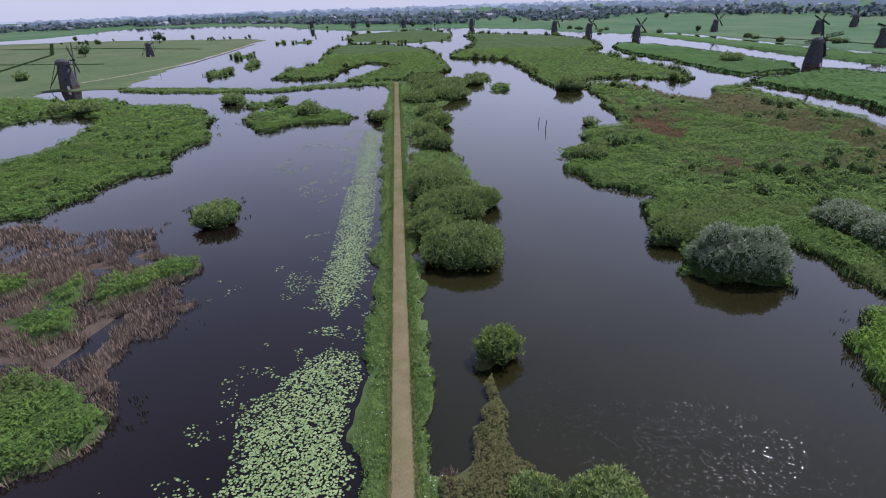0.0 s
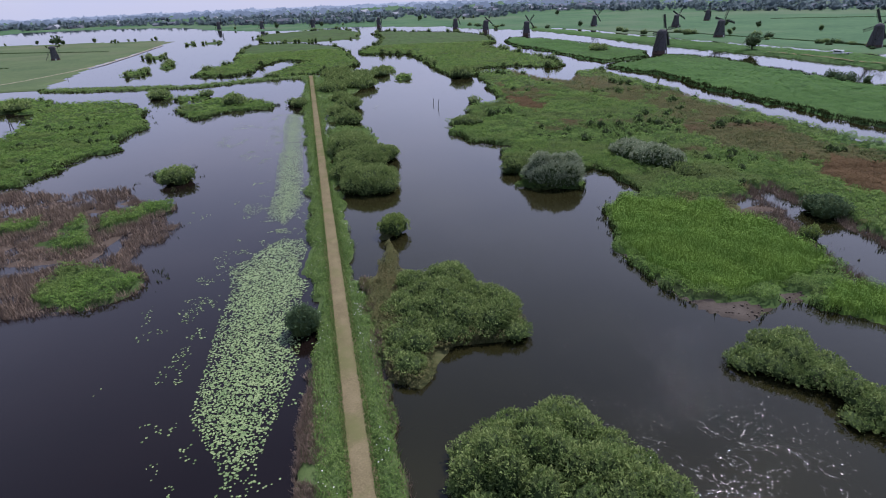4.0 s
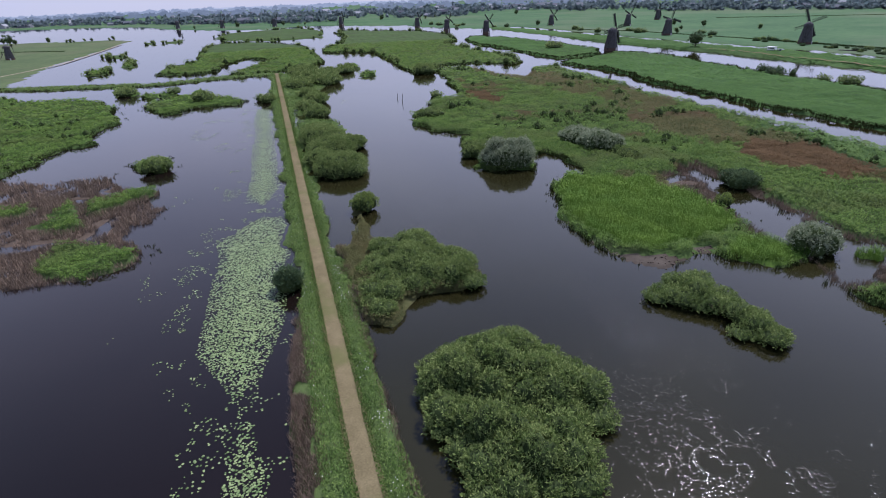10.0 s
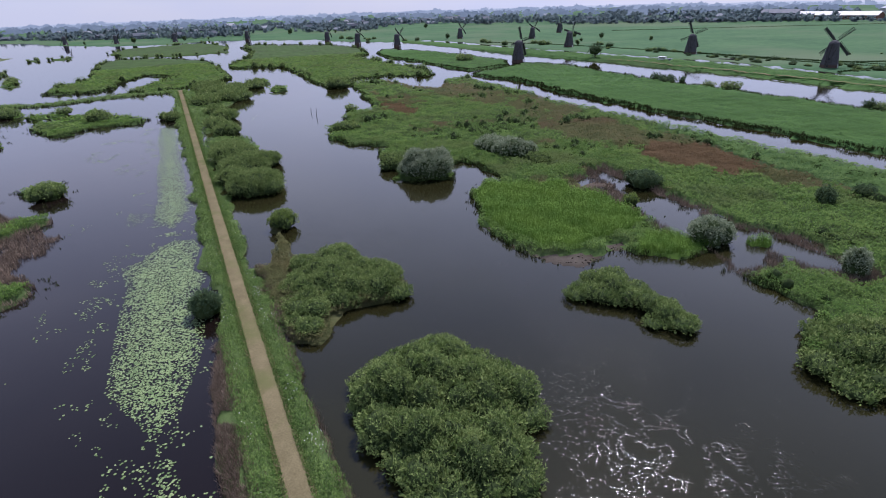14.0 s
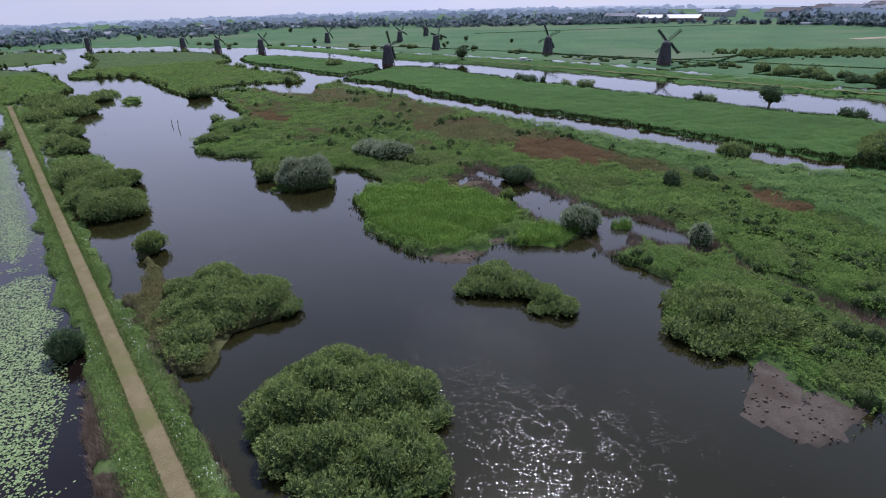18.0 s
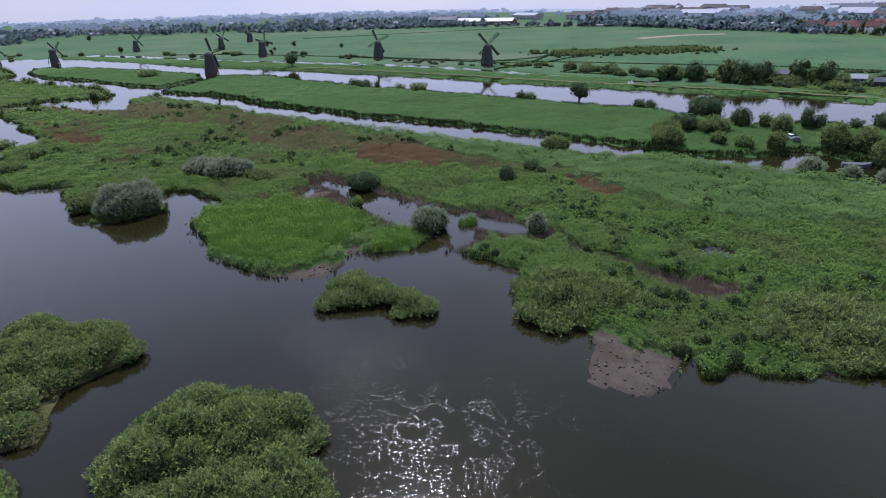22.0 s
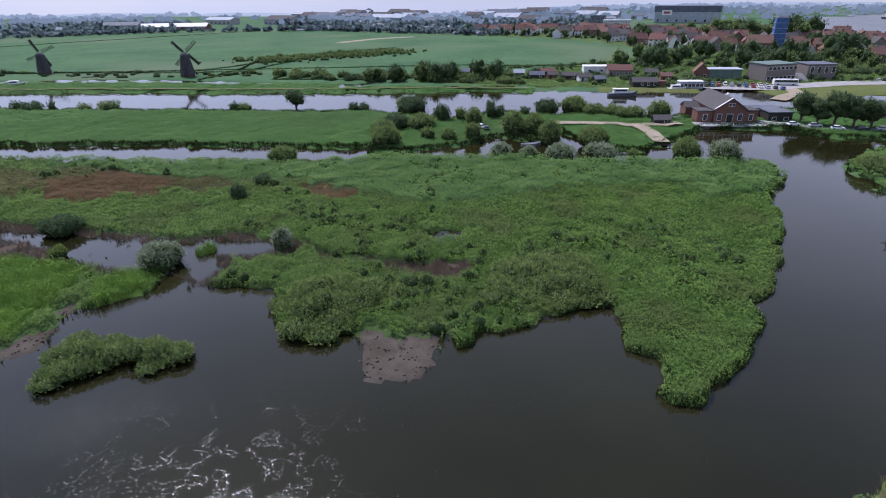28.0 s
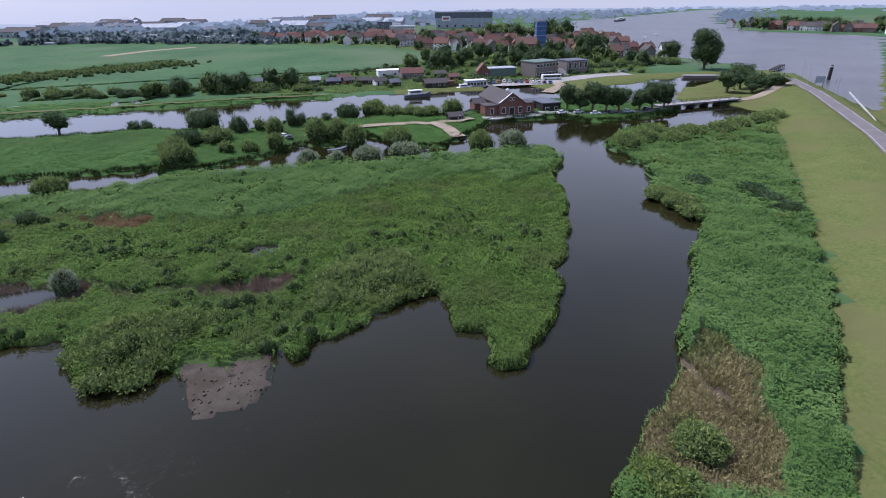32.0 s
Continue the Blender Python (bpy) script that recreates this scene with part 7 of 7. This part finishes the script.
# two thin poles in the lake
for x, y, h in ((15.7, 177.5, 3.2), (14.2, 186.0, 2.2)):
    ps_ = new("pole", ring_mesh("pole", [(0.14, -0.8), (0.10, h)], 6, M_TIMBER))
    ps_.matrix_world = pose(x, y, 0, 8, 4, 0)
    tagged(ps_, "leaning dark wooden pole standing in the lake", "pole")
jt = new("landing_stage")
jt.matrix_world = pose(183.5, -79, 0, 0, 0, 10)
for i in range(9):
    part("pile", box_mesh("pile", (0.25, 0.25, 1.6), (0.2 * math.sin(i), -5 + i * 1.2, -0.8), M_TIMBER), jt)
part("edge_board", box_mesh("edge_board", (0.3, 10.5, 0.25), (0, 0, 0.5), M_TIMBER), jt)
tagged(jt, "dark timber landing edge at the water", "landing stage")

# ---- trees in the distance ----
# distance haze mixed into the leaf colour as blue-grey
M_FARWOOD = material("haze_tinted_foliage", (0.08, 0.118, 0.128), (0.128, 0.17, 0.172), 0.03, 0.9, island=0.4, canopy=0.8, translucent=0.35)
rng_t = np.random.default_rng(31)
mid_kinds = [tree("tree", 470, -150, 5.0, 11.0, M_LEAF, "green tree among the village houses", 0.26, 1.6, 2, 801, 0.06, 0.3, "village trees", sides=6),
             tree("tree", 455, -130, 6.0, 13.0, M_OAK, "full green tree among the village houses", 0.22, 1.7, 2, 802, 0.06, 0.3, "village trees", sides=6),
             tree("tree", 480, -230, 3.0, 13.0, M_OAK, "slim dark tree among the village houses", 0.3, 1.45, 2, 803, 0.05, 0.3, "village trees", sides=6)]
bush_kinds = [bush("hedge_bush", 300, 60, 3.2, 3.0, 3.0, M_OAK, "dark green hedge bush behind the canal", 0.9, 0.9, 2, 811, 0, 0.3, "hedge bushes", sides=6),
              bush("hedge_bush", 304, 50, 3.6, 2.6, 2.6, M_LEAF, "grey-green hedge bush behind the canal", 0.9, 0.9, 2, 812, 0, 0.3, "hedge bushes", sides=6),
              bush("hedge_bush", 308, 40, 4.2, 3.4, 4.2, M_LEAF, "tall green hedge bush behind the canal", 0.8, 0.95, 2, 813, 0, 0.3, "hedge bushes", sides=6)]
spots_b = []
for i in range(120):
    s = rng_t.random() ** 0.8
    spots_b.append((297 + 6 * s + rng_t.gamma(1.5, 7), 130 - 150 * s + rng_t.uniform(-6, 6), int(rng_t.integers(0, 3)), rng_t.uniform(0.35, 1.25)))
for i in range(70):
    spots_b.append((rng_t.uniform(308, 350), rng_t.uniform(-115, 12), int(rng_t.integers(0, 3)), rng_t.uniform(0.3, 0.8)))
for i in range(60):
    s = rng_t.random()
    spots_b.append((300 + 112 * s + rng_t.uniform(-3, 3), 127 - 205 * s + rng_t.uniform(-3, 3), int(rng_t.integers(0, 2)), rng_t.uniform(0.3, 0.7)))
for i in range(60):
    s = rng_t.random()
    spots_b.append((270 + 26 * s + rng_t.uniform(0, 22), 330 - 190 * s, int(rng_t.integers(0, 2)), rng_t.uniform(0.3, 0.8)))
for i in range(34):
    s = rng_t.random()
    spots_b.append((60 + 210 * s + rng_t.uniform(0, 40), 690 - 340 * s, int(rng_t.integers(0, 3)), rng_t.uniform(0.4, 1.2)))
for i in range(44):  # hedge along the harbour quay
    s = rng_t.random()
    spots_b.append((371 + 13 * s + rng_t.uniform(0, 14), -184 - 80 * s, int(rng_t.integers(0, 3)), rng_t.uniform(0.6, 1.3)))
for x, y, k, s in spots_b:
    if survey(np.array([x]), np.array([y]))[2][0] > 0.3:
        copy_thing(bush_kinds[k], pose(x, y, 0.3, 0, 0, rng_t.uniform(0, 360)) @ Matrix.Diagonal((s * rng_t.uniform(0.8, 1.3), s, s * rng_t.uniform(0.8, 1.2), 1)))


def shrubs(name, x, y, sizes, mat, label, dens, leaf, seed, bounds=None):
    """Low shrubs too many to count, as one mesh."""
    rng = np.random.default_rng(seed)
    zone, h, shore = survey(x, y)
    if bounds:
        shore = np.minimum(shore, signed(bounds, x, y))
    lobes = []
    for a, b, z, d in zip(x, y, h, shore):
        if d > 1.0:
            r = rng.uniform(*sizes)
            t = r * rng.uniform(0.7, 1.3)
            lobes.append((a, b, z + t * 0.25, r, r * rng.uniform(0.7, 1.4), t))
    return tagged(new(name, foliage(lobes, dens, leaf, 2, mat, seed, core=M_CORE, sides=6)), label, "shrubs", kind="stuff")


s_ = rng_t.random(620)
shrubs("polder_scrub", 378 + 85 * s_ + rng_t.normal(size=620) * 9, 190 - 85 * s_ + rng_t.normal(size=620) * 13, (0.8, 1.9), M_LEAF, "low grey-green scrub in the open polder", 0.9, 0.8, 821)
shrubs("garden_shrubs", rng_t.uniform(322, 480, 520), rng_t.uniform(-255, 20, 520), (0.8, 2.6), M_OAK, "dark green hedges and shrubs of the gardens", 0.5, 0.9, 822, YARDS)
shrubs("garden_shrubs", rng_t.uniform(450, 750, 620), rng_t.uniform(-295, 100, 620), (1.0, 3.2), M_OAK, "dark green shrubs among the village houses", 0.35, 1.1, 823, TOWN)
# herb mounds and low sallows that break up the marsh
for x0, x1, y0, y1, count_, size, dens, leaf, cut, seed in ((58, 118, -84, 14, 900, (0.45, 1.25), 5.0, 0.36, 0.56, 861), (64, 150, -60, 130, 1500, (0.6, 1.5), 2.2, 0.5, 0.62, 862), (28, 130, 95, 262, 1100, (0.7, 1.9), 1.4, 0.75, 0.60, 863), (-210, -95, 100, 250, 700, (0.6, 1.6), 1.6, 0.65, 0.62, 864)):
    x, y = rng_t.uniform(x0, x1, count_), rng_t.uniform(y0, y1, count_)
    patch = value_noise(x, y, 17, 65) * 0.55 + value_noise(x, y, 5, 66) * 0.45
    x, y = x[patch > cut], y[patch > cut]
    x, y = x[np.isin(survey(x, y)[0], (REED, SEDGE, BLUE))], y[np.isin(survey(x, y)[0], (REED, SEDGE, BLUE))]
    shrubs("marsh_herbs", x, y, size, M_HERB, "rounded green herb mounds and low sallows in the marsh", dens, leaf, seed)
for key, step, size, leaf in (("mid_marsh", 5.0, (0.8, 2.2), 0.9), ("far_marsh", 6.0, (0.8, 2.2), 1.0), ("central_marsh", 4.0, (0.8, 2.4), 0.9), ("lake_isle_a", 3.0, (0.9, 2.2), 0.9), ("lake_isle_b", 3.0, (0.9, 2.2), 0.9),
                              ("lake_isle_c", 3.0, (0.9, 2.0), 0.9), ("lake_isle_d", 3.0, (0.9, 2.0), 0.9), ("lake_isle_e", 3.0, (0.9, 2.0), 0.9), ("pond_isle_a", 1.8, (0.6, 1.7), 0.6), ("pond_isle_b", 1.8, (0.6, 1.7), 0.6), ("mid_islet", 1.6, (0.5, 1.3), 0.6), ("mid_islet_b", 1.6, (0.5, 1.3), 0.6)):
    q = along(PLAN[key], step, 4.0)
    q = q[survey(q[:, 0], q[:, 1])[2] > 1.0]
    if len(q) > 2:
        shrubs("island_scrub", q[:, 0], q[:, 1], size, M_LEAF, "low willow scrub on a marsh island", 1.2 / leaf, leaf, 830 + len(key))
spots_t = []
for i in range(320):
    x, y = rng_t.uniform(400, 790), rng_t.uniform(-320, 150)
    if signed([(708, 130), (640, 20), (575, -66), (500, -90), (440, -118), (430, -160), (418, -205), (440, -240), (520, -300), (662, -300), (760, -274), (725, -138), (770, 32)], np.array([x]), np.array([y]))[0] > 0 and all(math.hypot(x - a, y - b) > 7 for a, b, *_ in spots):
        spots_t.append((x, y, int(rng_t.integers(0, 3)), rng_t.uniform(0.45, 0.95)))
for i in range(34):  # wooded belt behind the village
    spots_t.append((rng_t.uniform(600, 700), rng_t.uniform(-300, -150), int(rng_t.integers(0, 2)), rng_t.uniform(1.1, 1.7)))
for i in range(70):  # far bank of the river
    s = rng_t.random()
    spots_t.append((745 - 134 * s + rng_t.uniform(10, 150), -552 - 88 * s - rng_t.uniform(4, 110), int(rng_t.integers(0, 2)), rng_t.uniform(0.8, 1.3)))
for i in range(40):
    spots_t.append((rng_t.uniform(375, 460), rng_t.uniform(-240, -70), int(rng_t.integers(0, 2)), rng_t.uniform(0.6, 1.0)))
for i in range(6):  # scattered along the mills' canal
    s = rng_t.random()
    spots_t.append((110 + 170 * s + rng_t.uniform(0, 90), 660 - 330 * s + rng_t.uniform(0, 60), int(rng_t.integers(0, 2)), rng_t.uniform(0.25, 0.7)))
for i in range(30):
    spots_t.append((rng_t.uniform(-560, -250), rng_t.uniform(640, 730), int(rng_t.integers(0, 2)), rng_t.uniform(0.25, 0.6)))
for i in range(14):
    spots_t.append((rng_t.uniform(-350, 330), rng_t.uniform(800, 940), int(rng_t.integers(0, 2)), rng_t.uniform(0.3, 0.7)))
spots_t += [(434, -219, 2, 1.5), (439, -212, 1, 1.5), (475, -292, 1, 1.3), (449, -226, 1, 0.9), (492, -226, 1, 1.2), (418, -240, 0, 0.6), (426, -268, 0, 0.6), (404, -110, 1, 1.0), (412, -104, 0, 0.9), (423, -98, 1, 1.1), (390, -90, 1, 0.9), (396, -100, 0, 0.8), (455, -226, 1, 1.3), (462, -218, 2, 1.3), (458, -189, 2, 1.1), (513, -254, 1, 1.0), (530, -226, 1, 1.1)]
for i in range(26):  # row behind the canal dike
    s = rng_t.random()
    spots_t.append((288 + 27 * s + rng_t.uniform(0, 9), 74 - 76 * s + rng_t.uniform(-3, 3), int(rng_t.integers(0, 2)), rng_t.uniform(0.55, 0.95)))
for x, y, k, s in spots_t:
    if survey(np.array([x]), np.array([y]))[2][0] > 0.5:
        copy_thing(mid_kinds[k], pose(x, y, 0.3, 0, 0, rng_t.uniform(0, 360)) @ Matrix.Diagonal((s, s, s, 1)))


def clumps(name, rows, mat, label, seed, sprays=16):
    """Far woods: crowns of leafy sprays in one mesh. rows: x, y, radius, height."""
    rng = np.random.default_rng(seed)
    q = np.repeat(np.array(rows), sprays, 0)
    n = len(q)
    d = unit(rng.normal(size=(n, 3)))
    size = np.stack([q[:, 2], q[:, 2], q[:, 3] * 0.5], 1)
    c = np.stack([q[:, 0], q[:, 1], q[:, 3] * 0.5], 1) + d * size * rng.uniform(0.35, 0.85, (n, 1))
    a = unit(rng.normal(size=(n, 3)) * [1, 1, 0.6])
    b = unit(np.cross(a, rng.normal(size=(n, 3))))
    k = q[:, 2:3] * rng.uniform(0.3, 0.6, (n, 1))
    V = np.stack([c - a * k, c - b * k * 0.8, c + a * k, c + b * k * 0.8], 1).reshape(-1, 3)
    V[:, 2] = np.maximum(V[:, 2], -0.3)
    return tagged(new(name, mesh_from(name, V, np.arange(4 * n).reshape(-1, 4), [mat])), label, "woods", kind="stuff")


def belt(near, far, a0, a1, count, size, tall, seed, patchy=0.42):
    """Crowns between two shares of the way from the polder's edge to the skyline."""
    rng = np.random.default_rng(seed)
    rows = []
    while len(rows) < count:
        az = rng.uniform(a0, a1)
        a, e0, e1 = radians(az), field_edge(az), float(land_end(az))
        r = e0 + (e1 - e0) * rng.uniform(near, far)
        x, y = r * math.sin(a), -54 + r * math.cos(a)
        if value_noise(np.array([x]), np.array([y]), 130, 61)[0] < patchy or survey(np.array([x]), np.array([y]))[2][0] < 1:
            continue
        s = rng.uniform(0.6, 1.4)
        rows.append((x, y, size * s, tall * s * rng.uniform(0.75, 1.2)))
    return rows


# distance haze painted as emissive blue-grey, paler for each farther row
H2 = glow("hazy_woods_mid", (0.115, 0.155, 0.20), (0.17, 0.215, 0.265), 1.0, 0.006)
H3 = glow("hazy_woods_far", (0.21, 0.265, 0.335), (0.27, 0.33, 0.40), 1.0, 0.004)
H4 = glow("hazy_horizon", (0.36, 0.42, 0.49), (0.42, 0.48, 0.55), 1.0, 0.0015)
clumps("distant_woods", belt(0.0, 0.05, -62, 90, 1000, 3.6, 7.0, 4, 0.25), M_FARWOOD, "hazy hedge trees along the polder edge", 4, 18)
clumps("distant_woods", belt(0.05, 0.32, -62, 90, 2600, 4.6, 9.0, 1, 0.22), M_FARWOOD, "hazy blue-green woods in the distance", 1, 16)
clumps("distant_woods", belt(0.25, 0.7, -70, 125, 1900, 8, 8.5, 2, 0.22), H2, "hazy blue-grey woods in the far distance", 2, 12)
clumps("distant_woods", belt(0.68, 1.0, -80, 140, 1500, 11, 6.5, 3, 0.34), H3, "woods near the skyline in painted pale blue-grey haze", 3, 12)
# houses of the far villages, scattered through the woods
M_FARHOUSE = material("distant_walls", (0.10, 0.11, 0.125), (0.28, 0.29, 0.305), 0.02, 0.85, island=0.85)
rng_f = np.random.default_rng(19)
V, F = [], []
for x, y, r, h in belt(0.0, 0.4, -40, 92, 360, 4.5, 5.0, 9, 0.35):
    a, w, d = rng_f.random() * 3.14, r * rng_f.uniform(0.8, 2.2), r * 0.8
    ca, sa, b = math.cos(a), math.sin(a), len(V)
    for p, q, z in ((-w, -d, 0), (w, -d, 0), (w, d, 0), (-w, d, 0), (-w, -d, h * 0.7), (w, -d, h * 0.7), (w, d, h * 0.7), (-w, d, h * 0.7), (-w, 0, h * 1.2), (w, 0, h * 1.2)):
        V.append((x + p * ca - q * sa, y + p * sa + q * ca, z))
    F += [tuple(b + k for k in f) for f in ((0, 1, 5, 4), (1, 2, 6, 5), (2, 3, 7, 6), (3, 0, 4, 7), (4, 5, 9, 8), (6, 7, 8, 9), (5, 6, 9, 9), (7, 4, 8, 8))]
far_me = bpy.data.meshes.new("distant_houses")
far_me.from_pydata(V, [], [tuple(dict.fromkeys(f)) for f in F])
far_me.materials.append(M_FARHOUSE)
tagged(new("distant_houses", far_me), "pale and brown houses of far villages", "houses", kind="stuff")
rng_b = np.random.default_rng(8)
V, F = [], []
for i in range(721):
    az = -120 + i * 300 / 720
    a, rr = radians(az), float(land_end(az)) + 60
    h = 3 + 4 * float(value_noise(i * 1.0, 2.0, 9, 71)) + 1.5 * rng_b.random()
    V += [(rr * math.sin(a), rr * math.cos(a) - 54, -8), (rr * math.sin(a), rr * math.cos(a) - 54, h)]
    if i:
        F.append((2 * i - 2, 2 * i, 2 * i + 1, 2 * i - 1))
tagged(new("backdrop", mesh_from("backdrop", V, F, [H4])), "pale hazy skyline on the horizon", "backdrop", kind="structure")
